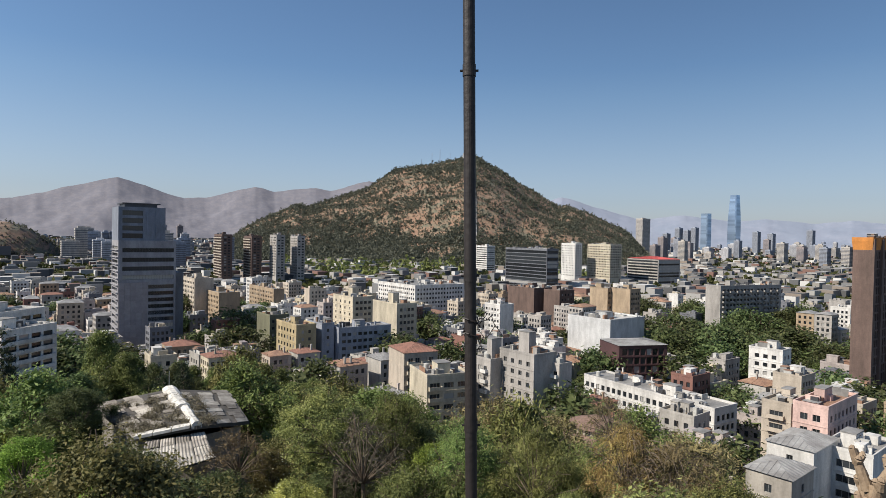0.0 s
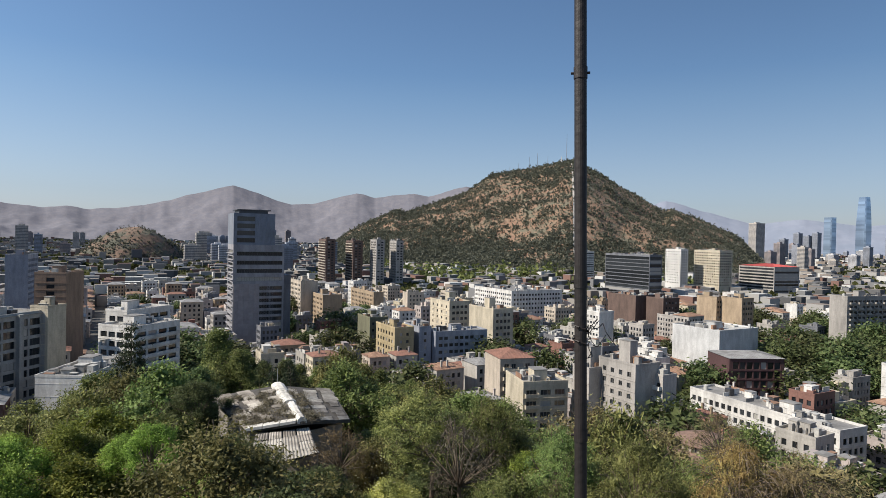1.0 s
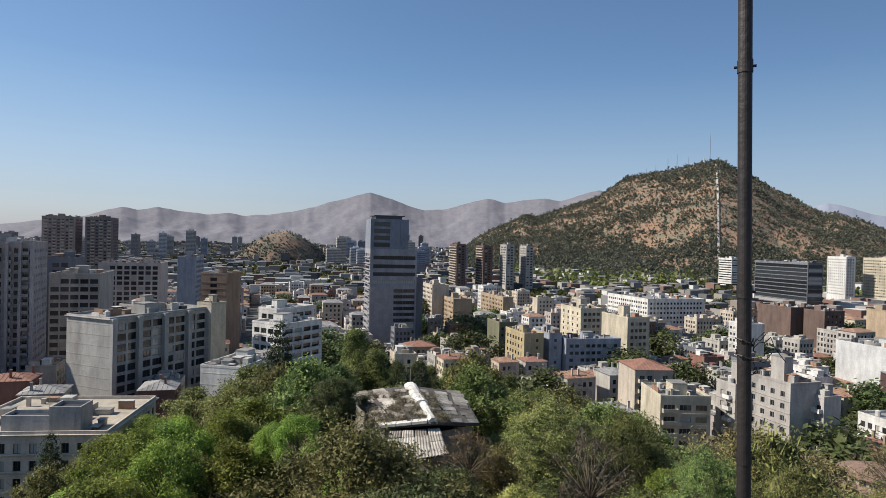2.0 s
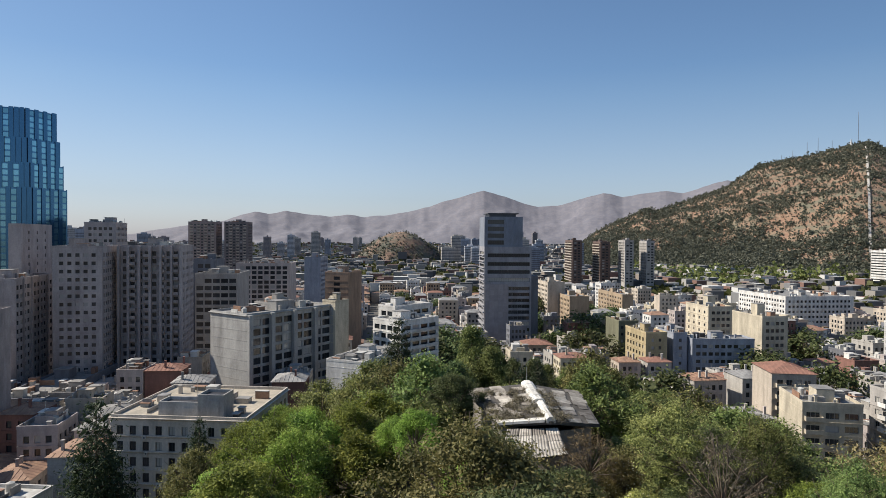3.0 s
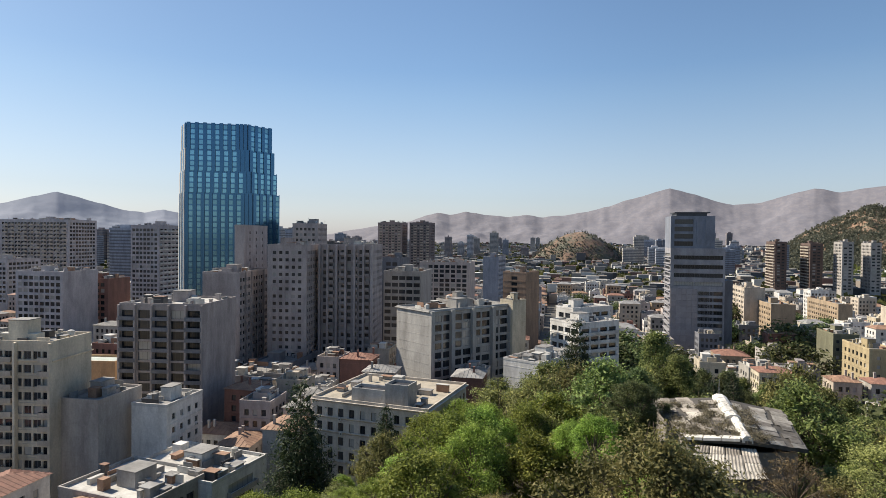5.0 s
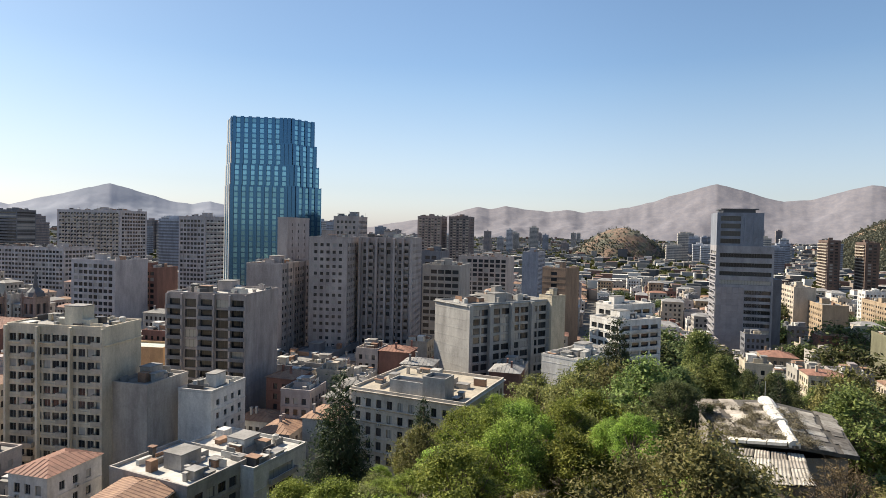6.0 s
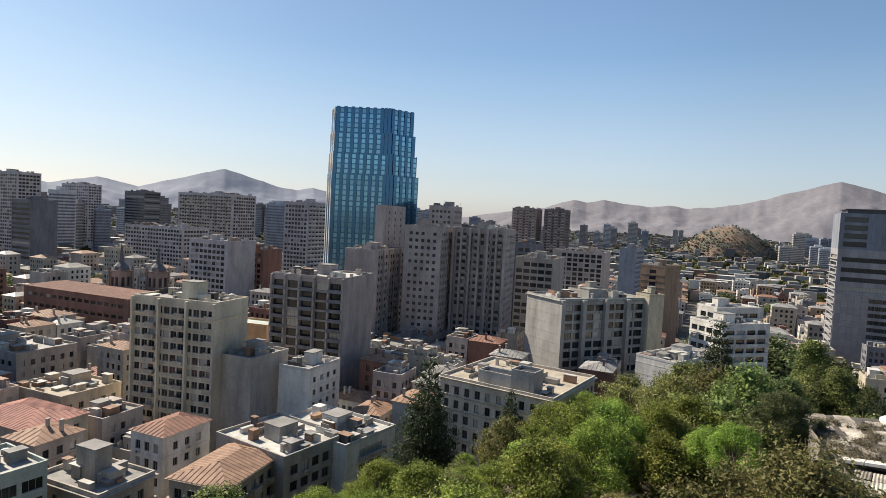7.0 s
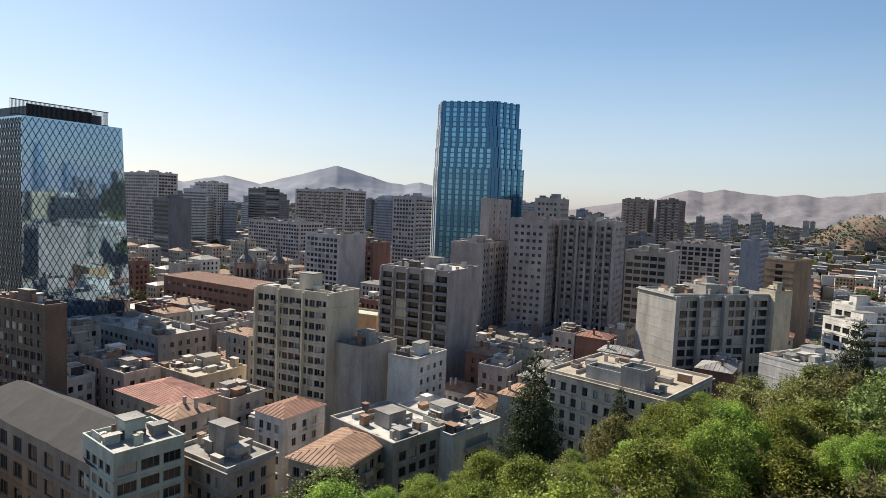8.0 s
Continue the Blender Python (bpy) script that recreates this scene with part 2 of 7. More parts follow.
def wall_face(g, o, u, n, L, h, cells, deep=0.22, glass=None, out=0.0):
    """A wall face with a recess at each cell. o: lower start; u: along; n: outward."""
    o, u, n, up = Vector(o), Vector(u), Vector(n), Vector((0, 0, 1))

    def P(a, z, d=0.0):
        return tuple(o + u * a + up * z - n * d)
    def ledge(z0, z1, out):
        """Plain wall from z0 to z1 with a slab edge half way up."""
        if z1 - z0 < 0.7 or not out:
            g.quad(P(0, z0), P(L, z0), P(L, z1), P(0, z1))
            return
        a, b = (z0 + z1) / 2 - 0.11, (z0 + z1) / 2 + 0.11
        for p, q, d0, d1 in ((z0, a, 0, 0), (a, a, 0, -out), (a, b, -out, -out), (b, b, -out, 0), (b, z1, 0, 0)):
            g.quad(P(0, p, d0), P(L, p, d0), P(L, q, d1), P(0, q, d1))
    if not cells:
        floors = int(h / 3.0) if out and h > 14 else 1
        for i in range(floors):
            ledge(h * i / floors, h * (i + 1) / floors, out * 0.35)
        return
    rows = {}
    for c in cells:
        rows.setdefault(round(c[1], 3), []).append(c)
    last = 0.0
    for z in sorted(rows):
        row = rows[z]
        wh = row[0][3]
        ledge(last, z, out)
        x = 0.0
        for c in row:
            a, b = c[0], c[0] + c[2]
            g.quad(P(x, z), P(a, z), P(a, z + wh), P(x, z + wh))
            g.quad(P(a, z), P(b, z), P(b, z, deep), P(a, z, deep))
            g.quad(P(a, z + wh, deep), P(b, z + wh, deep), P(b, z + wh), P(a, z + wh))
            g.quad(P(a, z), P(a, z, deep), P(a, z + wh, deep), P(a, z + wh))
            g.quad(P(b, z, deep), P(b, z), P(b, z + wh), P(b, z + wh, deep))
            if glass is not None:
                g.quad(P(a, z, deep), P(b, z, deep), P(b, z + wh, deep), P(a, z + wh, deep), glass)
            x = b
        g.quad(P(x, z), P(L, z), P(L, z + wh), P(x, z + wh))
        last = z + wh
    g.quad(P(0, last), P(L, last), P(L, h), P(0, h))


def flat_roof(wr, wl, h, mats, para=0.7):
    """Parapet ring and the roof sheet inside it, in one piece."""
    g, t, o = Geo(), 0.25, 0.06

    def ring(k, z):
        return [(-k, -k, z), (wr + k, -k, z), (wr + k, wl + k, z), (-k, wl + k, z)]
    rings = [ring(o, h + 0.004), ring(o, h + para), ring(-t, h + para), ring(-t, h + 0.03)]
    for p, q in zip(rings, rings[1:]):
        for i in range(4):
            j = (i + 1) % 4
            g.quad(p[i], p[j], q[j], q[i], 0)
    g.quad(*rings[-1], 1)
    return g.mesh("roof", mats)


def hip_roof(wr, wl, h, rise, mat, ribs=1.0, over=0.4):
    """A hip roof of ribbed sheets on a wr x wl house."""
    g = Geo()
    x0, y0, x1, y1 = -over, -over, wr + over, wl + over
    w, d = x1 - x0, y1 - y0
    k = min(w, d) / 2
    if w >= d:
        A, B = Vector((x0 + k, y0 + k, h + rise)), Vector((x1 - k, y0 + k, h + rise))
    else:
        A, B = Vector((x0 + k, y0 + k, h + rise)), Vector((x0 + k, y1 - k, h + rise))
    c = [Vector((x0, y0, h + 0.004)), Vector((x1, y0, h + 0.004)), Vector((x1, y1, h + 0.004)), Vector((x0, y1, h + 0.004))]
    sides = ((c[0], c[1], B, A), (c[1], c[2], B, B), (c[2], c[3], A, B), (c[3], c[0], A, A)) if w >= d else ((c[0], c[1], A, A), (c[1], c[2], B, A), (c[2], c[3], B, B), (c[3], c[0], A, B))
    for p, q, r, s in sides:
        up = Vector((0, 0, 0.1))
        n = max(2, int((q - p).length / ribs))
        e = 0.12
        L = (q - p).length
        line = [(0.0, 0), (k / L - 0.001, 0), (1 - k / L + 0.001, 0), (1.0, 0)]
        for i in range(1, n):
            line += [((i - e) / n, 0), (i / n, 1), ((i + e) / n, 0)]
        line.sort()
        mid = (c[0] + c[2]) / 2 - (p + q) / 2
        mid.normalize()

        def head(a):
            go = min(a * L, (1 - a) * L, k)
            return p.lerp(q, a) + mid * go + Vector((0, 0, rise * go / k))
        for (a, ua), (b, ub) in zip(line, line[1:]):
            g.quad(tuple(p.lerp(q, a) + up * ua), tuple(p.lerp(q, b) + up * ub), tuple(head(b) + up * ub), tuple(head(a) + up * ua))
    g.quad(tuple(c[0]), tuple(c[1]), tuple(c[2]), tuple(c[3]))
    return g.mesh("roof", [mat])


def band_ring(wr, wl, z, out, tall):
    """A moulded ledge round a building."""
    g = Geo()

    def ring(k, zz):
        return [(-k, -k, zz), (wr + k, -k, zz), (wr + k, wl + k, zz), (-k, wl + k, zz)]
    rings = [ring(0.0, z), ring(out * 0.5, z + tall * 0.35), ring(out, z + tall * 0.7), ring(out, z + tall), ring(0.0, z + tall)]
    for p, q in zip(rings, rings[1:]):
        for i in range(4):
            j = (i + 1) % 4
            g.quad(p[i], p[j], q[j], q[i])
    return g


FOOT = []      # footprints of the single buildings: centre, radius
rng = random.Random(7)


def clutter(root, wr, wl, h, wall, n, tall=3.0):
    """Stair house, tank, chimneys and cooling units on a flat roof."""
    def box_part(name, x, y, sx, sy, sz, mats, cap=True):
        g = Geo()
        g.box(0, 0, 0, sx, sy, sz)
        if cap:
            g.box(-0.12, -0.12, sz + 0.003, sx + 0.12, sy + 0.12, sz + 0.2, 1)
        part(name, g.mesh(name, mats), root, "", Matrix.Translation((x, y, h + 0.034)))
    if n <= 0 or wr < 5 or wl < 5:
        return
    sx, sy = min(5.0, wr * 0.3), min(4.5, wl * 0.3)
    box_part("stair_house", wr * rng.uniform(0.15, 0.5), wl * rng.uniform(0.2, 0.5), sx, sy, tall, [wall, ROOFGREY])
    if n > 2:
        g = Geo()
        hgt = rng.uniform(2.5, 5)
        g.tube((0, 0, 0), (0, 0, hgt), 0.05, 0.04, 5)
        for i in range(4):
            g.tube((-0.6 + 0.1 * i, 0, hgt - 0.3 * i), (0.6 - 0.1 * i, 0, hgt - 0.3 * i), 0.02, 0.02, 4)
        part("antenna", g.mesh("antenna", [GALV]), root, "", Matrix.Translation((wr * 0.55, wl * 0.6, h + 0.034)))
    for i in range(n):
        x, y = rng.uniform(0.6, wr - 2.2), rng.uniform(0.6, wl - 2.2)
        k = rng.random()
        if k < 0.4:
            box_part("chimney", x, y, 0.6, 0.8, rng.uniform(1.0, 2.1), [wall, CONCRETE])
        elif k < 0.75:
            g = Geo()
            g.box(0, 0, 0, 1.1, 0.7, 0.1)
            g.box(0.05, 0.05, 0.1, 1.05, 0.65, 0.95)
            g.tube((0.55, 0.35, 0.95), (0.55, 0.35, 1.02), 0.28, 0.28, 10, 0, True)
            part("cooling_unit", g.mesh("cooling_unit", [GALV]), root, "", Matrix.Translation((x, y, h + 0.034)))
        else:
            g = Geo()
            g.tube((0, 0, 0), (0, 0, 1.5), 0.75, 0.75, 12)
            g.tube((0, 0, 1.5), (0, 0, 1.8), 0.75, 0.1, 12, 0, True)
            part("water_tank", g.mesh("water_tank", [ROOFWHITE]), root, "", Matrix.Translation((x + 0.8, y + 0.8, h + 0.034)))


JUNK = random.Random(77)


def roof_rooms(root, wr, wl, h, wall, n, single=False):
    """Sheds, lift rooms, screens and ducts that crowd a flat roof."""
    g = Geo()
    mats = [wall, ROOFGREY, TIN, ROOFWHITE, DARKFRAME, RUST]
    if wr < 5 or wl < 5:
        return
    for i in range(n):
        k = JUNK.random()
        if single:
            g = Geo()
        sx, sy, sz = JUNK.uniform(0.8, 3.2), JUNK.uniform(0.8, 3.2), JUNK.uniform(0.5, 2.4)
        if k < 0.2:
            sx, sy, sz = JUNK.uniform(2, 5), 0.18, JUNK.uniform(0.8, 1.9)
        elif k < 0.36:
            sx, sy, sz = 0.18, JUNK.uniform(2, 5), JUNK.uniform(0.8, 1.9)
        sx, sy = min(sx, wr - 1.4), min(sy, wl - 1.4)
        x, y = JUNK.uniform(0.5, wr - sx - 0.5), JUNK.uniform(0.5, wl - sy - 0.5)
        z = h + 0.034 + 0.002 * i
        m = JUNK.choice((0, 0, 1, 2, 3, 4, 5))
        g.box(x, y, z, x + sx, y + sy, z + sz, m)
        if k > 0.55:
            o = JUNK.uniform(0.05, 0.35)
            g.box(x - o, y - o, z + sz + 0.003, x + sx + o, y + sy + o, z + sz + 0.12, JUNK.choice((1, 2, 3, 5)))
        if single:
            nm = "roof_screen" if k < 0.36 else "roof_shed"
            part(nm, g.mesh(nm, mats), root)
    if single:
        return
    for i in range(n // 4):
        x, y, t = JUNK.uniform(0.5, wr - 0.5), JUNK.uniform(0.5, wl - 0.5), JUNK.uniform(1.2, 3.4)
        g.tube((x, y, h), (x, y, h + t), 0.06, 0.05, 5, 2, True)
    tagged(part("roof_clutter", g.mesh("roof_clutter", mats), root, "sheds, screens and ducts on the roof"), kind="stuff")


PLAIN = ("plain", 0, 0, 0, 0)


def building(name, label, x, y, th, wl, wr, h, wall, left=PLAIN, right=PLAIN, z0=0.0, roof=("flat", None), low=0.0, top=3, tall=3.0, dark=False, group="", far=False, bands=(), piers=None, lines=0.12, crown=None):
    """One building. (x, y): its near corner; right face along th degrees, left face along th + 90."""
    root = thing(name, label, "building", Matrix.Translation((x, y, z0)) @ Matrix.Rotation(radians(th), 4, "Z"), group)
    c = Matrix.Rotation(radians(th), 3, "Z") @ Vector((wr / 2, wl / 2, 0))
    FOOT.append((x + c.x, y + c.y, th, wr / 2, wl / 2))
    g = Geo()
    cr, cl = face_cells(wr, h, right, low), face_cells(wl, h, left, low)
    deep, gl = (0.3, 1) if far else (0.22, None)
    wall_face(g, (0, 0, 0), (1, 0, 0), (0, -1, 0), wr, h, cr, deep, gl, lines)
    wall_face(g, (0, wl, 0), (0, -1, 0), (-1, 0, 0), wl, h, [(wl - a - w, z, w, q, r, k) for a, z, w, q, r, k in reversed(cl)], deep, gl, lines)
    g.quad((wr, 0, 0), (wr, wl, 0), (wr, wl, h), (wr, 0, h))
    g.quad((wr, wl, 0), (0, wl, 0), (0, wl, h), (wr, wl, h))
    part("wall", g.mesh("wall", [wall, GLASSFAR]), root)
    for cells, spec, base in ((cr, right, Matrix()), (cl, left, Matrix.Rotation(radians(-90), 4, "Z"))):
        for a, z, w, q, r, k in cells:
            bars = 1 if w < 2.6 else int(w / 1.5)
            if base != Matrix():
                m = Matrix.Translation((0.2, a + w, z)) @ base
            else:
                m = Matrix.Translation((a, 0.2, z))
            if not far:
                part("window", window_mesh(w, q, dark, bars), root, "", m)
                if rng.random() < 0.09 and len(spec) < 6:
                    part("air_conditioner", cooler_mesh(), root, "", m @ Matrix.Translation((rng.uniform(0.1, max(0.15, w - 0.8)), -0.21, -0.75)))
            if len(spec) > 5 and spec[5] and (k % spec[5] == 0):
                bw = w + 0.9
                off = Matrix.Translation((-0.45, -0.204, -0.35 if spec[0] != "door" else 0))
                part("balcony", balcony_mesh(bw, spec[6], spec[7]), root, "", m @ off)
    if piers:
        for face, L in (("right", wr), ("left", wl)):
            if face not in piers[0]:
                continue
            n = max(1, int(L / piers[1]))
            g = Geo()
            g.box(-piers[2] / 2, -piers[3], 0, piers[2] / 2, -0.003, h + 0.3)
            me = g.mesh("pier", [wall])
            for i in range(n + 1):
                u = min(max(L * i / n, piers[2] / 2), L - piers[2] / 2)
                m = Matrix.Translation((u, 0, 0)) if face == "right" else Matrix.Translation((0, u, 0)) @ Matrix.Rotation(radians(-90), 4, "Z")
                part("pier", me, root, "", m)
    if crown:
        part("crown_band", band_ring(wr, wl, h - crown[1], 0.4, crown[1] + 0.8).mesh("crown_band", [crown[0]]), root)
    for z in bands:
        part("cornice", band_ring(wr, wl, h - z, 0.55 if z < 1.5 else 0.35, 0.5).mesh("cornice", [wall]), root)
    kind, mat = roof[0], roof[1] or ROOFGREY
    if kind == "flat":
        part("roof", flat_roof(wr, wl, h, [wall, mat]), root)
        clutter(root, wr, wl, h, wall, top, tall)
        if top:
            roof_rooms(root, wr, wl, h, wall, int(min(18 if not far else 30, max(5, wr * wl / (18 if not far else 32)))), not far)
    else:
        part("roof", hip_roof(wr, wl, h, roof[2], mat, roof[3] if len(roof) > 3 else 1.0), root)
    return root


# ---------- ground, hills and mountains ----------
def smooth(a):
    a = min(1.0, max(0.0, a))
    return a * a * (3 - 2 * a)


def reach(az):
    """How far the near hill goes, by direction (degrees left of +y)."""
    r = 150 + 58 * math.exp(-((az - 27) / 20) ** 2) - 45 * smooth((az - 45) / 30) - 58 * smooth((-az - 21) / 9)
    return r


def ground_z(x, y):
    r, az = math.hypot(x, y), math.degrees(math.atan2(-x, y))
    if az > 100 or az < -100:      # the slope behind is alike all round
        az = 100
    s = r / reach(az)
    z = float(np.interp(s, (0, 0.02, 0.08, 0.14, 0.22, 0.31, 0.44, 0.56, 0.69, 0.85, 1.0), (60.3, 60.1, 47, 41, 37, 34, 30, 27, 22, 11, 0)))
    if r > 3:
        z += min(1.0, (r - 3) / 10) * (1.2 * noise.noise((x * 0.06, y * 0.06, 0))) * (1 if s < 0.95 else 0)
        z -= 1.0 * smooth((r - 3) / 6) * (s < 1) * min(1, z / 10)
    z = max(z, 0.0)
    z += 26 * smooth((r - 1500) / 3400)
    return z


def polar_sheet(name, radii, az0, az1, steps, hfun, mats, wrap=False):
    v, f = [], []
    n = steps + (0 if wrap else 1)
    for r in radii:
        for i in range(n):
            a = radians(az0 + (az1 - az0) * i / steps)
            x, y = -r * math.sin(a), r * math.cos(a)
            v.append((x, y, hfun(x, y)))
    for j in range(len(radii) - 1):
        for i in range(steps):
            a, b = j * n + i, j * n + (i + 1) % n
            f.append((a, b, b + n, a + n))
    me = bpy.data.meshes.new(name)
    me.from_pydata(v, [], f)
    for k in mats:
        me.materials.append(k)
    me.polygons.foreach_set("use_smooth", [True] * len(f))
    me.update()
    return me


EARTH = surface("city_ground", (0.13, 0.12, 0.105), (0.065, 0.065, 0.058), scale=0.05, fine=0.5)
radii = [0.0005, 1.0] + [2.5 * 1.045 ** i for i in range(173)]
LITTER = surface("leaf_litter", (0.105, 0.08, 0.05), (0.05, 0.045, 0.025), scale=0.4, fine=4, bump=0.4)
ground = new("ground", polar_sheet("ground", radii, 0, 360, 144, ground_z, [EARTH, LITTER], True))
for p in ground.data.polygons:
    c = p.center
    if math.hypot(c.x, c.y) < reach(max(-150, min(150, math.degrees(math.atan2(-c.x, c.y))))):
        p.material_index = 1
tagged(ground, "dry brown earth and asphalt of the city and its hill", "ground", kind="structure")


def ridge(az, peaks):
    """Height angle of a skyline, in degrees: the highest of some peaks (direction, height, degrees of way per degree of fall to the left and right, and where the left side steepens)."""
    best = -0.6
    for a, e, sl, sr, *knee in peaks:
        d = az - a
        if d > 0 and knee and d > knee[0]:
            fall = knee[0] / sl + (d - knee[0]) / knee[1]
        else:
            fall = abs(d) / (sl if d > 0 else sr)
        best = max(best, e - fall * (1 - 0.2 * math.exp(-abs(d) / 1.2)))
    return best


# the wooded hill with the masts: one main summit with long shoulders
HILL = ((-2.9, 7.72, 5.4, 1.75, 7.6, 1.45), (7.0, 4.65, 2.9, 3.0), (13.5, 2.95, 2.05, 3.0), (-11.5, 3.35, 3.0, 2.25))
HILL_R = 1950.0


def hill_z(x, y):
    r, az = math.hypot(x, y), math.degrees(math.atan2(-x, y))
    e = ridge(az, HILL)
    top = (62 + HILL_R * math.tan(radians(e))) * smooth((e + 0.5) / 1.6)
    foot = 1080 + 10 * abs(az + 2)
    if r < HILL_R:
        s = smooth((r - foot) / (HILL_R - foot)) * 0.35 + 0.65 * max(0.0, (r - foot) / (HILL_R - foot)) ** 1.15
    else:
        s = max(0.0, 1 - ((r - HILL_R) / 420) ** 1.3)
    gully = noise.fractal((x * 0.0042, y * 0.0042, 3.0), 1.0, 2.1, 4)
    z = top * s + gully * 26 * math.sin(math.pi * min(1, max(0, s))) * 1.0
    return z - 6 if s > 0 else -6


def slope_material(name, dry, red, green, scale, cover):
    m, nt, b = nodes_of(name)
    N, L = nt.nodes, nt.links
    geo = N.new("ShaderNodeNewGeometry")
    n1 = N.new("ShaderNodeTexNoise")
    n1.inputs["Scale"].default_value, n1.inputs["Detail"].default_value, n1.inputs["Roughness"].default_value = scale, 6, 0.7
    n2 = N.new("ShaderNodeTexNoise")
    n2.inputs["Scale"].default_value, n2.inputs["Detail"].default_value = scale * 3.3, 5
    for k in (n1, n2):
        L.new(geo.outputs["Position"], k.inputs["Vector"])
    r1 = N.new("ShaderNodeValToRGB")
    e = r1.color_ramp.elements
    e[0].position, e[1].position = 0.4, 0.62
    e[0].color, e[1].color = rgba(red), rgba(dry)
    L.new(n2.outputs["Fac"], r1.inputs["Fac"])
    r2 = N.new("ShaderNodeValToRGB")
    e = r2.color_ramp.elements
    e[0].position, e[1].position = cover - 0.06, cover + 0.06
    e[0].color, e[1].color = (0, 0, 0, 1), (1, 1, 1, 1)
    L.new(n1.outputs["Fac"], r2.inputs["Fac"])
    mix = N.new("ShaderNodeMix")
    mix.data_type = "RGBA"
    L.new(r2.outputs[0], mix.inputs[0])
    mix.inputs[6].default_value = rgba(green)
    L.new(r1.outputs[0], mix.inputs[7])
    L.new(mix.outputs[2], b.inputs["Base Color"])
    b.inputs["Roughness"].default_value = 0.95
    bp = N.new("ShaderNodeBump")
    bp.inputs["Strength"].default_value, bp.inputs["Distance"].default_value = 0.5, 1.0 / scale * 0.02
    L.new(n2.outputs["Fac"], bp.inputs["Height"])
    L.new(bp.outputs[0], b.inputs["Normal"])
    return m


DRYHILL = slope_material("dry_hillside", (0.28, 0.19, 0.125), (0.245, 0.145, 0.095), (0.15, 0.142, 0.098), 0.035, 0.47)
hill = new("hill", polar_sheet("hill", [1050 + 14 * i for i in range(96)], -27, 25, 210, hill_z, [DRYHILL]))
tagged(hill, "steep dry hill with brown slopes and dark scrub", "hill", kind="structure")

# the small rocky hill in the city
def hillock_z(x, y):
    dx, dy = x + 860, y - 1180
    d = math.hypot(dx * 0.8 + dy * 0.6, (dy * 0.8 - dx * 0.6) * 1.3)
    return 80 * max(0.0, 1 - (d / 122) ** 1.8) + 8 * noise.fractal((x * 0.02, y * 0.02, 0), 1, 2, 4) - 4


v, f = [], []
for j in range(61):
    for i in range(61):
        x, y = -860 + (i - 30) * 9, 1180 + (j - 30) * 9
        v.append((x, y, hillock_z(x, y)))
for j in range(60):
    for i in range(60):
        a = j * 61 + i
        f.append((a, a + 1, a + 62, a + 61))
me = bpy.data.meshes.new("hillock")
me.from_pydata(v, [], f)
me.materials.append(slope_material("dry_hillock", (0.235, 0.16, 0.112), (0.18, 0.115, 0.085), (0.10, 0.10, 0.075), 0.03, 0.49))
hillock = tagged(new("hillock", me), "small dry hill with bare slopes among houses", "hill", kind="structure")


def mountains(name, label, R, peaks, az0, az1, mat, rough, depth, seed):
    def hz(x, y):
        r, az = math.hypot(x, y), math.degrees(math.atan2(-x, y))
        e = ridge(az, peaks) + 0.10 * noise.fractal((az * 0.55, seed, 0), 1, 2, 4)
        top = 62 + R * math.tan(radians(e))
        s = (r - (R - depth)) / depth
        s = max(0.0, s) if r <= R else 1.0
        g = noise.fractal((x * 0.0028, y * 0.0028, seed), 1.0, 2.1, 5)
        return -20 + (top + 20) * s ** 1.2 + g * rough * math.sin(math.pi * min(1, s))
    ob = new(name, polar_sheet(name, [R - depth + depth * i / 40 for i in range(41)], az0, az1, int((az1 - az0) * 7), hz, [mat]))
    return tagged(ob, label, "mountain", kind="structure")


# distance haze is put into these slope colours: greyed and low in contrast
FAR1 = slope_material("far_slope_haze_grey", (0.205, 0.195, 0.21), (0.182, 0.174, 0.194), (0.165, 0.163, 0.187), 0.03, 0.5)
# pale blue of the air painted straight onto the farther slopes
FAR2 = slope_material("far_slope_haze_blue", (0.25, 0.275, 0.335), (0.23, 0.255, 0.315), (0.215, 0.245, 0.305), 0.004, 0.5)
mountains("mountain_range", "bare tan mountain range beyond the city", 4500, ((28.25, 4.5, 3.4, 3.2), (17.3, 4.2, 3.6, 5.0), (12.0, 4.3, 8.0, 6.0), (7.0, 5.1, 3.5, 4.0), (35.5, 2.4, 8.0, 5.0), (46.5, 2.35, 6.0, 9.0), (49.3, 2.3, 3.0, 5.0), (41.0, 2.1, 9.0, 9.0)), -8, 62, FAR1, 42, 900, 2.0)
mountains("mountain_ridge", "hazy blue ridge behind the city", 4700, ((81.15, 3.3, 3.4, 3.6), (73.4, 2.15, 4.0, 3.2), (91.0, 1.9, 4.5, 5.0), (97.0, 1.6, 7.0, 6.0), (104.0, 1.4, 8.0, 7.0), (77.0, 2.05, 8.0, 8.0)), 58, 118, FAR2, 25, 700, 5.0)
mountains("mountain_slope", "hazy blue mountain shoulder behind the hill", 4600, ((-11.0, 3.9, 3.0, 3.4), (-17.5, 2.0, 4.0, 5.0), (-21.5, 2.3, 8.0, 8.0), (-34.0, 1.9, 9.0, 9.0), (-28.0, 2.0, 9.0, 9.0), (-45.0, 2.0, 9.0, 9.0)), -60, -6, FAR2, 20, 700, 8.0)


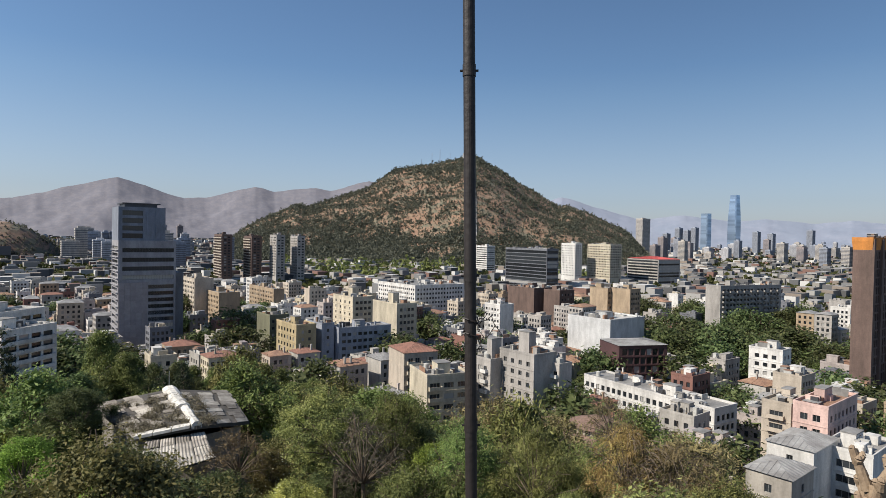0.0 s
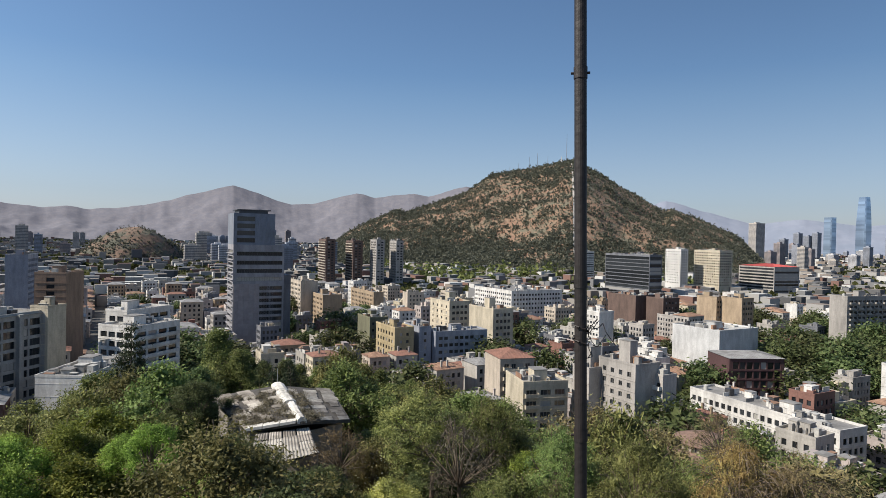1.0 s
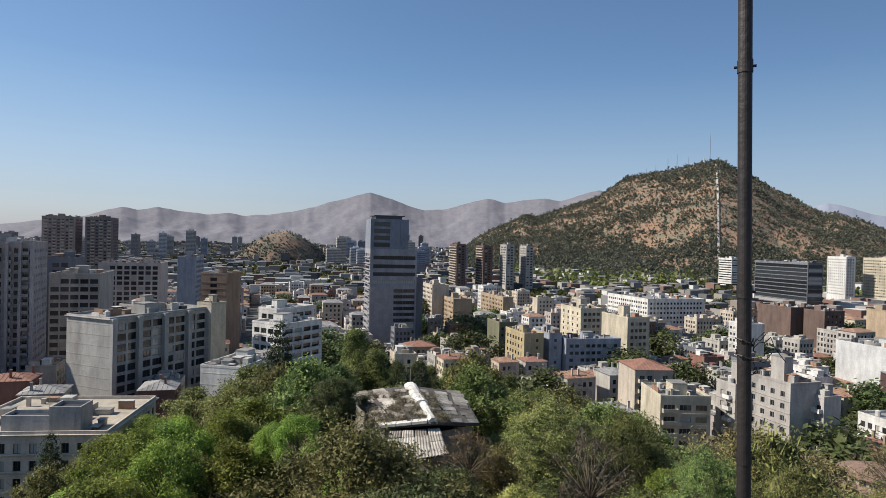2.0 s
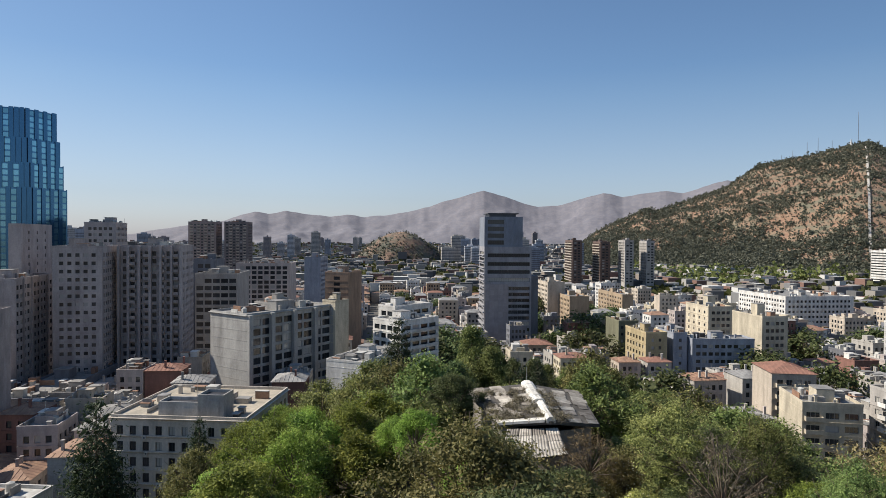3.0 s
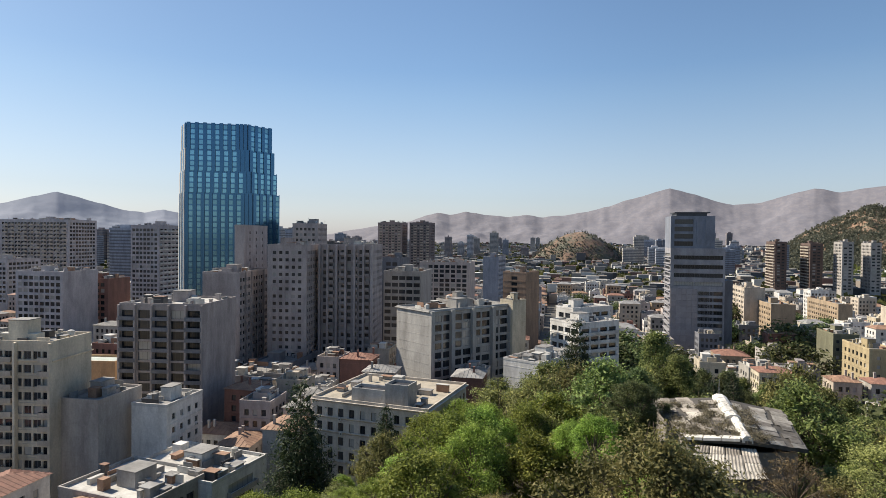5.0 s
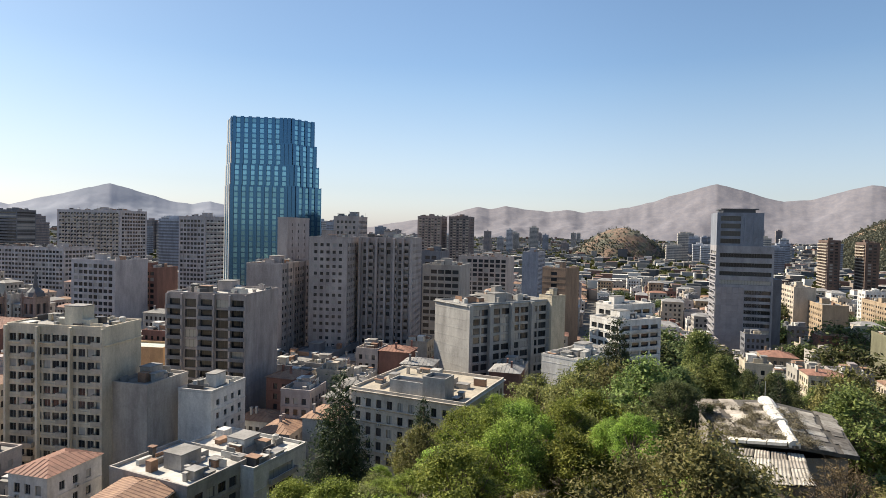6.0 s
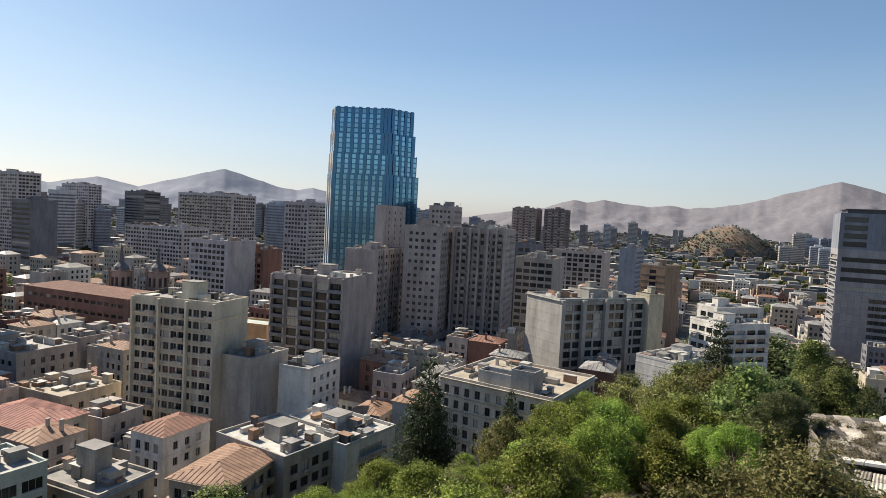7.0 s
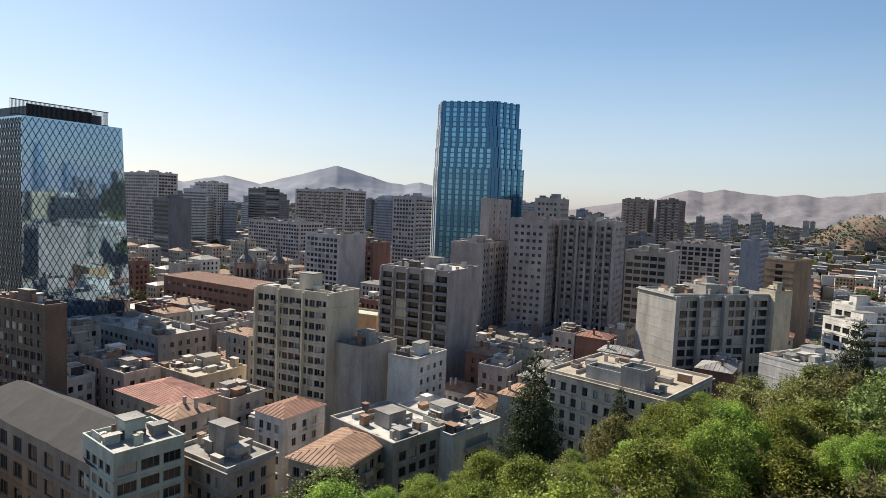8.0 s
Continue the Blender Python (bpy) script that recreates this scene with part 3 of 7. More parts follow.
# ---------- the buildings that stand out, one by one ----------
CREAM = stucco("cream", (0.60, 0.53, 0.40), (0.43, 0.38, 0.29))
WHITE = stucco("white", (0.72, 0.70, 0.66), (0.55, 0.53, 0.49))
GREY = stucco("grey", (0.44, 0.41, 0.375), (0.32, 0.30, 0.278))
TAUPE = stucco("taupe", (0.50, 0.435, 0.40), (0.38, 0.33, 0.305))
BEIGE = stucco("beige", (0.55, 0.475, 0.385), (0.42, 0.365, 0.295))
BROWN = stucco("brown", (0.165, 0.11, 0.09), (0.115, 0.08, 0.065))
TAN = stucco("tan", (0.42, 0.32, 0.215), (0.32, 0.24, 0.165))
PINK = stucco("pink", (0.68, 0.48, 0.42), (0.55, 0.39, 0.34))
YELLOW = stucco("yellow", (0.46, 0.37, 0.215), (0.36, 0.285, 0.165))
SLATE = stucco("slate", (0.19, 0.195, 0.215), (0.14, 0.145, 0.16))
BLUEGREY = stucco("blue_grey", (0.33, 0.35, 0.40), (0.26, 0.28, 0.32))
DUSK = stucco("dusk_grey", (0.42, 0.372, 0.355), (0.31, 0.272, 0.262))
BRICK = stucco("brick_red", (0.27, 0.135, 0.105), (0.19, 0.10, 0.08))
# wall colour of the far western blocks, with distance haze mixed in
HAZE_GREY = stucco("haze_grey", (0.52, 0.485, 0.49), (0.42, 0.39, 0.40))
MINT = stucco("mint", (0.50, 0.56, 0.50), (0.40, 0.45, 0.41))

building("apartment_tower", "slim brown apartment tower with open balconies",
         -239.5, 657.8, 33, 37.6, 10.7, 60.1, BROWN, ("win", 4, 3.0, 2.6, 1.5, 1, BEIGE, True), ("win", 4, 3.0, 2.6, 1.5), low=14, top=2, far=True)
building("apartment_tower", "brown apartment tower with stacked pale balconies",
         -210.7, 667.5, 33, 32.4, 11.2, 58.8, BROWN, ("win", 4, 3.0, 2.6, 1.5, 1, BEIGE, True), ("win", 4, 3.0, 2.6, 1.5), low=14, top=2, far=True)
building("apartment_tower", "grey apartment tower with dark windows",
         -182.7, 665.4, 33, 24.0, 9.5, 60.6, GREY, ("win", 4, 3.0, 2.6, 1.5), ("win", 4, 3.0, 2.6, 1.5), low=14, top=2, far=True)
building("apartment_tower", "pale grey apartment tower with dark window columns",
         -163.4, 680.7, 33, 24.0, 8.6, 59.7, GREY, ("win", 3.2, 3.0, 1.8, 1.5), ("win", 4, 3.0, 2.6, 1.5), low=14, top=2, far=True)
building("apartment_building", "tan brick apartment house with plain brown gable",
         -138.3, 375.3, 38, 44.8, 13.1, 24.4, TAN, ("win", 3.11, 3.1, 1.6, 1.5), PLAIN, low=4, dark=True, far=True)
building("apartment_building", "tan apartment house with square windows",
         -117.9, 423.9, 38, 46.7, 7.9, 23.0, TAN, ("win", 3.11, 3.1, 1.6, 1.5), PLAIN, low=6, dark=True, far=True)
building("apartment_building", "pale apartment house with dark window bands",
         -159.0, 388.7, 38, 30.2, 12.0, 31.9, BEIGE, ("win", 3.6, 3.1, 2.2, 1.5), PLAIN, low=6, far=True)
building("town_house", "yellow rendered house with a grey side",
         -59.5, 248.0, 38, 20.2, 8.9, 24.3, YELLOW, ("win", 2.96, 3.1, 1.4, 1.5), ("win", 2.96, 3.1, 1.2, 1.3), low=4, far=True)
building("town_house", "grey rendered house with few windows",
         -50.8, 257.0, 38, 14.0, 5.9, 23.8, BLUEGREY, PLAIN, ("win", 2.96, 3.1, 1.2, 1.3), low=4, far=True)
building("town_house", "olive green house with a brown flat roof",
         -79.2, 279.0, 38, 16.0, 9.4, 24.0, stucco("olive", (0.21, 0.205, 0.13)), PLAIN, ("win", 2.96, 3.1, 1.2, 1.3), low=4, roof=("flat", ROOFSAND), far=True)
building("apartment_building", "cream apartment house stepped at the roof",
         -46.6, 316.6, 38, 21.8, 12.8, 29.2, CREAM, ("win", 5, 3.1, 1.3, 1.4), ("win", 2.52, 3.1, 1.8, 1.5), low=6, tall=4.5, far=True)
building("apartment_building", "cream tower house with a blind end wall",
         -21.4, 289.2, 38, 22.1, 11.6, 29.2, CREAM, PLAIN, ("win", 2.22, 3.1, 1.6, 1.5), low=4, tall=5.0, top=5, far=True)
building("apartment_building", "low grey apartment house with a green flat roof",
         -43.8, 258.3, 33, 10.0, 25.1, 21.8, BLUEGREY, PLAIN, ("win", 2.52, 3.0, 1.8, 1.4), low=4, far=True)
building("office_building", "long white office block with rows of small windows",
         -19.2, 429.6, 38, 49.0, 45.6, 26.8, WHITE, ("win", 2.66, 3.2, 1.6, 1.5), ("win", 2.66, 3.2, 1.6, 1.5), low=8, top=7, far=True)
building("office_building", "blind brown office block with flat roof",
         63.0, 415.3, 38, 25.4, 21.9, 27.6, BROWN, PLAIN, PLAIN, far=True)
building("office_building", "narrow blind brown tower block",
         78.4, 404.5, 38, 14.0, 15.0, 27.3, BROWN, PLAIN, ("win", 2.96, 3.2, 1.4, 1.4), low=12, far=True)
building("apartment_building", "white apartment house with small square windows",
         30.6, 318.5, 38, 12.0, 10.0, 26.6, WHITE, ("win", 2.22, 3.0, 1.3, 1.3), PLAIN, low=4, top=5, far=True)
building("apartment_building", "tan apartment house with tall windows",
         105.4, 385.9, 38, 14.0, 10.0, 30.9, TAN, PLAIN, ("win", 2.22, 3.1, 1.5, 1.5), low=6, far=True)
building("apartment_building", "sand coloured apartment house with stained walls",
         117.1, 377.2, 38, 14.0, 10.8, 31.2, TAN, PLAIN, ("win", 2.22, 3.1, 1.5, 1.5), low=6, far=True)
building("hall", "big white hall with blind walls",
         77.9, 279.3, 38, 25.1, 26.9, 24.6, stucco("hall_white", (0.58, 0.58, 0.57), (0.47, 0.47, 0.46)), PLAIN, PLAIN, roof=("flat", ROOFWHITE), top=4, far=True)
building("town_house", "red and black house with wide dark windows",
         68.4, 232.4, 12, 16.0, 20.5, 21.6, stucco("dark_red", (0.10, 0.05, 0.05)), PLAIN, ("win", 2.6, 3.4, 2.1, 2.5), low=3, dark=True, top=0, roof=("hip", TIN, 1.2), far=True)
building("apartment_building", "long white apartment block with rows of windows",
         76.6, 168.4, 33, 49.2, 11.0, 15.0, WHITE, ("win", 2.29, 3.1, 1.4, 1.7), ("win", 2.29, 3.1, 1.4, 1.7), low=1, top=9, dark=True)


def rounded_house():
    """A round-fronted house: three curved balconies, a skirt roof and a raised drum under a low cone."""
    root = thing("apartment_building", "rounded cream apartment house with curved balconies", "building", Matrix.Translation((38.4, 147.0, 0)))
    FOOT.append((38.4, 148.0, 25, 9, 9))
    steps = 32

    def drum(name, bands, mats):
        g = Geo()
        for (r0, z0, m), (r1, z1, _) in zip(bands, bands[1:]):
            for k in range(steps):
                a, b = 2 * math.pi * k / steps, 2 * math.pi * (k + 1) / steps
                g.quad((r0 * math.cos(a), r0 * math.sin(a), z0), (r0 * math.cos(b), r0 * math.sin(b), z0), (r1 * math.cos(b), r1 * math.sin(b), z1), (r1 * math.cos(a), r1 * math.sin(a), z1), m)
        part(name, g.mesh(name, mats), root)
    drum("wall", [(6.6, 0, 0), (6.6, 14.6, 0)], [CREAM])
    tile = surface("roof_brown", (0.26, 0.165, 0.125), (0.17, 0.11, 0.085), scale=0.8, rough=0.85, fine=4, bump=0.4)
    for z in (3.2, 6.6, 10.0):
        drum("balcony", [(6.6, z - 0.2, 0), (7.9, z - 0.2, 0), (8.0, z + 1.0, 0), (7.75, z + 1.0, 0), (7.7, z, 0), (6.62, z, 0)], [CREAM])
        for k in range(16):
            a = 2 * math.pi * k / 16
            part("window", window_mesh(1.5, 1.9, True, 1), root, "", Matrix.Rotation(a + math.pi / 2, 4, "Z") @ Matrix.Translation((-0.75, -6.64, z + 0.3)))
    drum("skirt_roof", [(8.9, 14.2, 0), (8.9, 14.4, 0), (6.2, 15.9, 0)], [tile])
    drum("drum", [(6.0, 15.2, 0), (6.0, 17.4, 0)], [BEIGE])
    for k in range(20):
        a = 2 * math.pi * k / 20
        part("window", window_mesh(1.2, 1.1, True, 1), root, "", Matrix.Rotation(a + math.pi / 2, 4, "Z") @ Matrix.Translation((-0.6, -6.04, 16.0)))
    drum("roof", [(6.9, 17.2, 0), (6.9, 17.4, 0), (0.05, 19.6, 0)], [tile])
    wing = Geo()
    wing.box(-13.5, 1.5, 0, -5.5, 13, 14.2)
    part("wing", wing.mesh("wing", [CREAM]), root)
    part("wing_roof", hip_roof(8.0, 11.5, 14.2, 2.2, tile, 1.2, 0.6), root, "", Matrix.Translation((-13.5, 1.5, 0)))


rounded_house()
building("apartment_building", "cream apartment house with a red tile roof",
         -11.5, 189.7, 25, 14.0, 11.5, 25.4, BEIGE, PLAIN, ("win", 2.37, 3.1, 1.6, 1.5, 2, CREAM, True), low=4, roof=("hip", CLAY, 2.0))
building("apartment_building", "cream apartment house with wide windows and balconies",
         -3.7, 168.0, 22, 15.0, 13.2, 22.9, CREAM, PLAIN, ("win", 4.2, 3.1, 3.0, 1.5, 3, CREAM, True), low=2, top=4)
building("apartment_building", "grey white apartment house with service balconies",
         14.6, 177.4, 38, 7.0, 12.9, 25.8, GREY, ("win", 2.37, 3.0, 1.4, 1.4, 2, WHITE, True), PLAIN, low=2, tall=6, top=4)
building("apartment_building", "grey apartment tower house with blind end wall",
         26.2, 170.0, 38, 14.0, 9.5, 28.8, GREY, ("win", 3.11, 3.0, 1.3, 1.4), PLAIN, low=2, tall=6, top=4)
building("apartment_building", "grey apartment house with railed balconies",
         33.9, 172.7, 38, 5.4, 5.4, 25.8, GREY, ("win", 2.37, 3.0, 1.4, 1.4, 2, WHITE, True), PLAIN, low=2, top=2)
building("apartment_building", "pink rendered apartment house with paired windows",
         89.3, 138.8, 40, 7.5, 20.5, 24.0, PINK, ("win", 2.66, 3.3, 1.6, 1.6), ("win", 2.66, 3.3, 1.4, 1.6), low=2, roof=("flat", RUST))
building("apartment_building", "tan apartment house with deep balconies",
         88.5, 152.1, 40, 7.1, 12.0, 21.0, BEIGE, ("win", 4.4, 3.3, 3.2, 1.5, 1, BEIGE, True), ("win", 2.9, 3.2, 1.2, 1.6), low=2, roof=("flat", ROOFSAND))
building("town_house", "white walled house with a grey tin roof",
         75.0, 120.6, 40, 9.0, 14.0, 20.4, WHITE, ("win", 6, 3.2, 1.2, 1.5), PLAIN, low=2, roof=("hip", TIN, 1.5))
building("apartment_building", "white apartment house with open loggias",
         87.7, 121.7, 40, 9.6, 16.0, 18.9, WHITE, ("win", 4.6, 3.2, 3.6, 1.6), PLAIN, low=1, top=4)
building("town_house", "old house with a grey patched tin roof",
         59.7, 101.8, 40, 7.6, 10.0, 22.0, stucco("old_grey", (0.48, 0.44, 0.38), (0.33, 0.3, 0.26)), ("win", 5, 3.2, 1.2, 1.5), ("win", 5, 3.2, 1.2, 1.5), low=2, roof=("hip", TIN, 1.4))
building("apartment_building", "white apartment house stepped with flat roofs",
         123.0, 217.7, 40, 11.8, 7.8, 23.0, WHITE, ("win", 2.96, 3.1, 1.6, 1.5), ("win", 2.96, 3.1, 1.6, 1.5), low=6, top=4, far=True)
building("apartment_building", "long dark apartment block with white end wall",
         167.0, 363.5, 25, 11.0, 54.2, 35.4, GREY, PLAIN, ("win", 3.0, 3.0, 2.2, 1.6, 2, GREY, True), low=14, dark=True, top=6, far=True)
building("office_building", "white apartment slab with fine window rows",
         159.8, 732.8, 28, 26.0, 10.6, 57.0, WHITE, ("win", 2.8, 3.0, 1.4, 1.3), ("win", 2.8, 3.0, 1.8, 1.6), low=16, top=2, far=True)
building("office_building", "cream apartment slab with fine window rows",
         199.5, 723.0, 28, 40.0, 18.1, 56.5, CREAM, ("win", 2.8, 3.0, 1.8, 1.3), ("win", 2.8, 3.0, 1.8, 1.6), low=16, top=2, far=True)
building("office_building", "dark glass office block",
         104.9, 611.1, 35, 63.2, 16.1, 51.6, SLATE, ("strip", 0, 3.6, 0.6, 2.8), ("strip", 0, 3.6, 0.6, 2.8), low=8, dark=True, top=2, far=True)
building("hospital", "white hospital block near the hill",
         68.9, 947.5, 35, 27.1, 16.1, 49.3, WHITE, ("strip", 0, 3.4, 0.6, 1.5), ("strip", 0, 3.4, 0.6, 1.5), low=10, top=1, far=True)
building("office_building", "low block under a wide red roof",
         261.5, 734.9, 30, 49.4, 38.9, 40.0, GREY, ("strip", 0, 3.6, 1.0, 2.2), ("strip", 0, 3.6, 1.0, 2.2), roof=("hip", stucco("red_roof", (0.5, 0.09, 0.08)), 3.0), far=True)
building("office_tower", "tall dark brown office tower with orange top band",
         161.7, 228.6, 38, 6.3, 69.6, 64.2, BROWN, PLAIN, ("win", 2.2, 3.4, 1.4, 2.8), low=4, dark=True, top=2, piers=("right", 9, 1.6, 0.8), crown=(stucco("orange", (0.55, 0.22, 0.05)), 4.0), far=True)
building("apartment_building", "beige apartment block with bay windows and terraces",
         -152.3, 22.7, 135, 24.3, 12.9, 38.2, stucco("pale_sand", (0.74, 0.65, 0.50), (0.58, 0.50, 0.385)), ("win", 2.15, 2.95, 1.72, 1.75, 4, BEIGE, True), PLAIN, piers=("left", 8.0, 0.5, 1.0), bands=(3.9,), low=3, top=6, tall=4.5)
building("apartment_building", "dark grey concrete block with deep framed loggias",
         -168.5, 60.4, 135, 24.0, 21.8, 42.2, DUSK, ("win", 4.7, 2.9, 3.9, 2.3, 2, SLATE, True), PLAIN, low=4, piers=("left", 4.8, 0.5, 1.1), top=12, dark=True, roof=("flat", ROOFWHITE))
building("warehouse", "ochre rendered side wall with a green tin roof",
         -199.9, 45.6, 135, 22.0, 9.3, 23.3, stucco("ochre", (0.55, 0.36, 0.2)), PLAIN, PLAIN, roof=("flat", MINT), top=0, far=True)
building("apartment_tower", "grey apartment block with closely set windows",
         -214.1, 89.3, 135, 13.4, 31.1, 47.8, DUSK, PLAIN, ("win", 2.6, 2.8, 1.7, 1.4), low=12, top=8, piers=("right", 5.2, 0.5, 0.5), far=True)
building("apartment_tower", "plain tall grey stair tower",
         -234.5, 100.2, 135, 4.0, 26.0, 65.4, DUSK, PLAIN, ("win", 7, 2.8, 1.1, 1.2), low=40, top=6, far=True)
building("apartment_tower", "tall grey apartment block with small dark windows",
         -205.5, 112.0, 135, 15.0, 19.3, 57.9, DUSK, ("win", 2.44, 2.75, 1.3, 1.2), ("win", 2.44, 2.75, 1.6, 1.4), low=10, top=12, dark=True, far=True)
building("apartment_tower", "tall brown apartment block with vertical balcony bays",
         -197.4, 136.6, 135, 21.4, 22.6, 58.1, DUSK, ("win", 2.4, 2.75, 1.4, 1.6, 2, DUSK, True), ("win", 2.66, 2.75, 1.3, 1.2), piers=("left", 3.4, 0.8, 1.7), low=10, top=12, dark=True, far=True)
building("apartment_tower", "grey apartment tower behind the others",
         -286.9, 163.1, 135, 13.8, 18.8, 67.9, TAUPE, ("win", 2.22, 2.9, 1.4, 1.4), ("win", 2.22, 2.9, 1.4, 1.4), low=55, top=4, far=True)
building("office_building", "dark office block with blind grey end wall",
         -213.1, 173.8, 128, 17.5, 24.0, 45.6, GREY, ("win", 3.4, 3.1, 2.9, 1.8), PLAIN, low=10, dark=True, top=2, far=True)
building("office_building", "dark office block set behind a grey wall",
         -238.6, 181.8, 128, 9.5, 18.0, 50.9, SLATE, ("win", 3.2, 3.1, 2.4, 1.8), PLAIN, low=20, dark=True, top=2, far=True)
building("apartment_building", "white apartment block with a blind panelled side",
         -151.7, 127.2, 88, 18.3, 38.0, 37.3, stucco("pale_grey", (0.43, 0.42, 0.395), (0.33, 0.32, 0.30)), PLAIN, ("win", 4.4, 3.05, 3.7, 2.1), low=6, top=5, dark=True, piers=("right", 9.2, 1.5, 1.4), bands=(0.3,))
building("apartment_building", "narrow cream blind end wing of an apartment block",
         -148.0, 163.6, 88, 6.4, 7.0, 38.7, CREAM, PLAIN, PLAIN, low=6, top=1, far=True)
building("apartment_building", "penthouse storey with a white flat roof",
         -159.0, 143.2, 88, 8.0, 10.8, 39.1, GREY, ("win", 4, 3, 2.4, 1.6), ("win", 4, 3, 2.4, 1.6), low=36, top=2, roof=("flat", ROOFWHITE), far=True)
building("apartment_tower", "brown tower house with tan ladder windows",
         -196.5, 226.7, 108, 12.3, 17.2, 44.4, stucco("rust_brown", (0.34, 0.235, 0.165)), ("win", 9, 2.9, 3.2, 1.7), PLAIN, low=12, dark=True, top=3, far=True)
building("apartment_building", "white terraced apartment house with rounded balconies",
         -126.5, 173.9, 80, 14.8, 19.9, 31.9, WHITE, ("win", 3.4, 3.0, 2.7, 1.8), ("win", 4.4, 3.0, 3.6, 1.9, 1, WHITE, True), low=6, top=4, far=True)
building("apartment_building", "white terraced top storeys of an apartment house",
         -135.8, 183.1, 80, 9.3, 19.4, 35.7, WHITE, ("win", 3.4, 3.0, 2.7, 1.8), ("win", 4.4, 3.0, 3.6, 1.9, 1, WHITE, True), low=28, top=3, far=True)
building("office_building", "low white building with cooling units on its roof",
         -117.8, 142.7, 100, 13.1, 26.3, 23.6, WHITE, PLAIN, ("win", 3.4, 3.1, 2.2, 1.5), low=6, top=14, roof=("flat", ROOFGREY))
building("apartment_tower", "brown twin apartment tower with balconies",
         -516.2, 395.0, 128, 26.8, 24.0, 76.3, stucco("mauve", (0.34, 0.27, 0.25)), ("win", 3.4, 2.9, 2.2, 1.5, 2, BEIGE, True), ("win", 3.4, 2.9, 2.2, 1.5), low=30, top=3, far=True)
building("apartment_tower", "dark twin apartment tower with balconies",
         -489.7, 412.1, 128, 22.6, 24.0, 76.4, stucco("dark_mauve", (0.24, 0.2, 0.195)), ("win", 3.4, 2.9, 2.2, 1.5, 2, BEIGE, True), ("win", 3.4, 2.9, 2.2, 1.5), low=30, top=3, far=True)
building("office_building", "dark concrete block with deep square bays",
         -302.9, 290.9, 128, 35.7, 26.0, 43.9, TAUPE, ("win", 4, 3.2, 3.0, 2.2), PLAIN, low=16, dark=True, top=6, roof=("flat", ROOFGREY), far=True)
building("apartment_tower", "blind blue grey slab block",
         -268.4, 283.0, 122, 10.1, 24.0, 49.0, BLUEGREY, PLAIN, ("win", 2.22, 3, 1.6, 1.5), low=16, top=2, far=True)
stone_house = building("office_building", "ornate grey stone building with cornices",
         -103.5, 86.7, 118, 30.0, 26.9, 22.8, stucco("stone", (0.60, 0.535, 0.455), (0.46, 0.41, 0.345)), ("win", 2.9, 3.4, 1.4, 2.0), ("win", 2.9, 3.4, 1.4, 2.0), dark=True, low=1, top=4, tall=1.6, bands=(0.4, 4.2, 7.6, 14.6), roof=("flat", ROOFSAND))
for x0, y0, x1, y1, tall in ((1.4, 5.6, 6.6, 11.4, 5.0), (1.8, 11.5, 6.4, 20.4, 3.2)):
    g = Geo()
    z = 22.84
    g.box(x0, y0, z, x1, y1, z + tall - 0.7)
    for a, b, c, d in ((x0, y0, x1, y0 + 0.25), (x0, y1 - 0.25, x1, y1), (x0, y0 + 0.253, x0 + 0.25, y1 - 0.253), (x1 - 0.25, y0 + 0.253, x1, y1 - 0.253)):
        g.box(a, b, z + tall - 0.697, c, d, z + tall)
    g.box(x0 - 0.1, y0 + 1.0, z + 1.0, x0 - 0.003, y0 + 3.2, z + tall - 1.2)
    g.quad((x0 + 0.26, y0 + 0.26, z + tall - 0.69), (x1 - 0.26, y0 + 0.26, z + tall - 0.69), (x1 - 0.26, y1 - 0.26, z + tall - 0.69), (x0 + 0.26, y1 - 0.26, z + tall - 0.69), 1)
    part("roof_tank", g.mesh("roof_tank", [stucco("tank_grey", (0.50, 0.48, 0.45)), DARKFRAME]), stone_house, "open grey roof tank of boards")
building("office_building", "brown brick office block with bronze glass",
         -159.8, -41.1, 135, 33.1, 5.0, 34.8, stucco("bronze_brown", (0.2, 0.145, 0.11)), ("win", 2.6, 3.1, 2.0, 1.9), PLAIN, low=4, top=6)
building("shopping_hall", "brick red market hall with a ribbed red roof",
         -269.9, 6.9, 128, 64.0, 22.0, 23.1, BRICK, ("win", 4, 4.5, 2.8, 1.4), PLAIN, low=4, roof=("hip", CLAY, 2.2), far=True)
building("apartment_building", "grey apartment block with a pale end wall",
         -325.8, 52.7, 128, 25.5, 22.0, 43.6, HAZE_GREY, ("win", 2.9, 3, 2.3, 1.8), PLAIN, low=14, top=4, far=True)
building("apartment_building", "red brick apartment block",
         -337.0, 73.8, 128, 11.8, 16.0, 38.9, BRICK, ("win", 2.9, 3, 2.3, 1.8), PLAIN, low=14, top=3, far=True)
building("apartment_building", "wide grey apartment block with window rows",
         -477.7, 46.5, 128, 59.2, 26.0, 44.3, HAZE_GREY, ("win", 2.9, 3, 2.3, 1.7), ("win", 2.9, 3, 2.3, 1.7), low=14, top=7, far=True)
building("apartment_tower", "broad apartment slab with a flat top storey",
         -552.2, 93.2, 128, 63.4, 30.0, 72.1, HAZE_GREY, ("win", 3.0, 3, 2.5, 1.8, 2, BEIGE, True), ("win", 3.0, 3, 2.5, 1.8), low=12, top=3, far=True)
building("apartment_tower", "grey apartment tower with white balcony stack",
         -403.4, 117.0, 128, 19.7, 25.9, 67.0, HAZE_GREY, ("win", 2.6, 2.9, 2.0, 1.7), ("win", 4, 2.9, 2.8, 1.5, 1, WHITE, True), low=14, top=3, far=True)
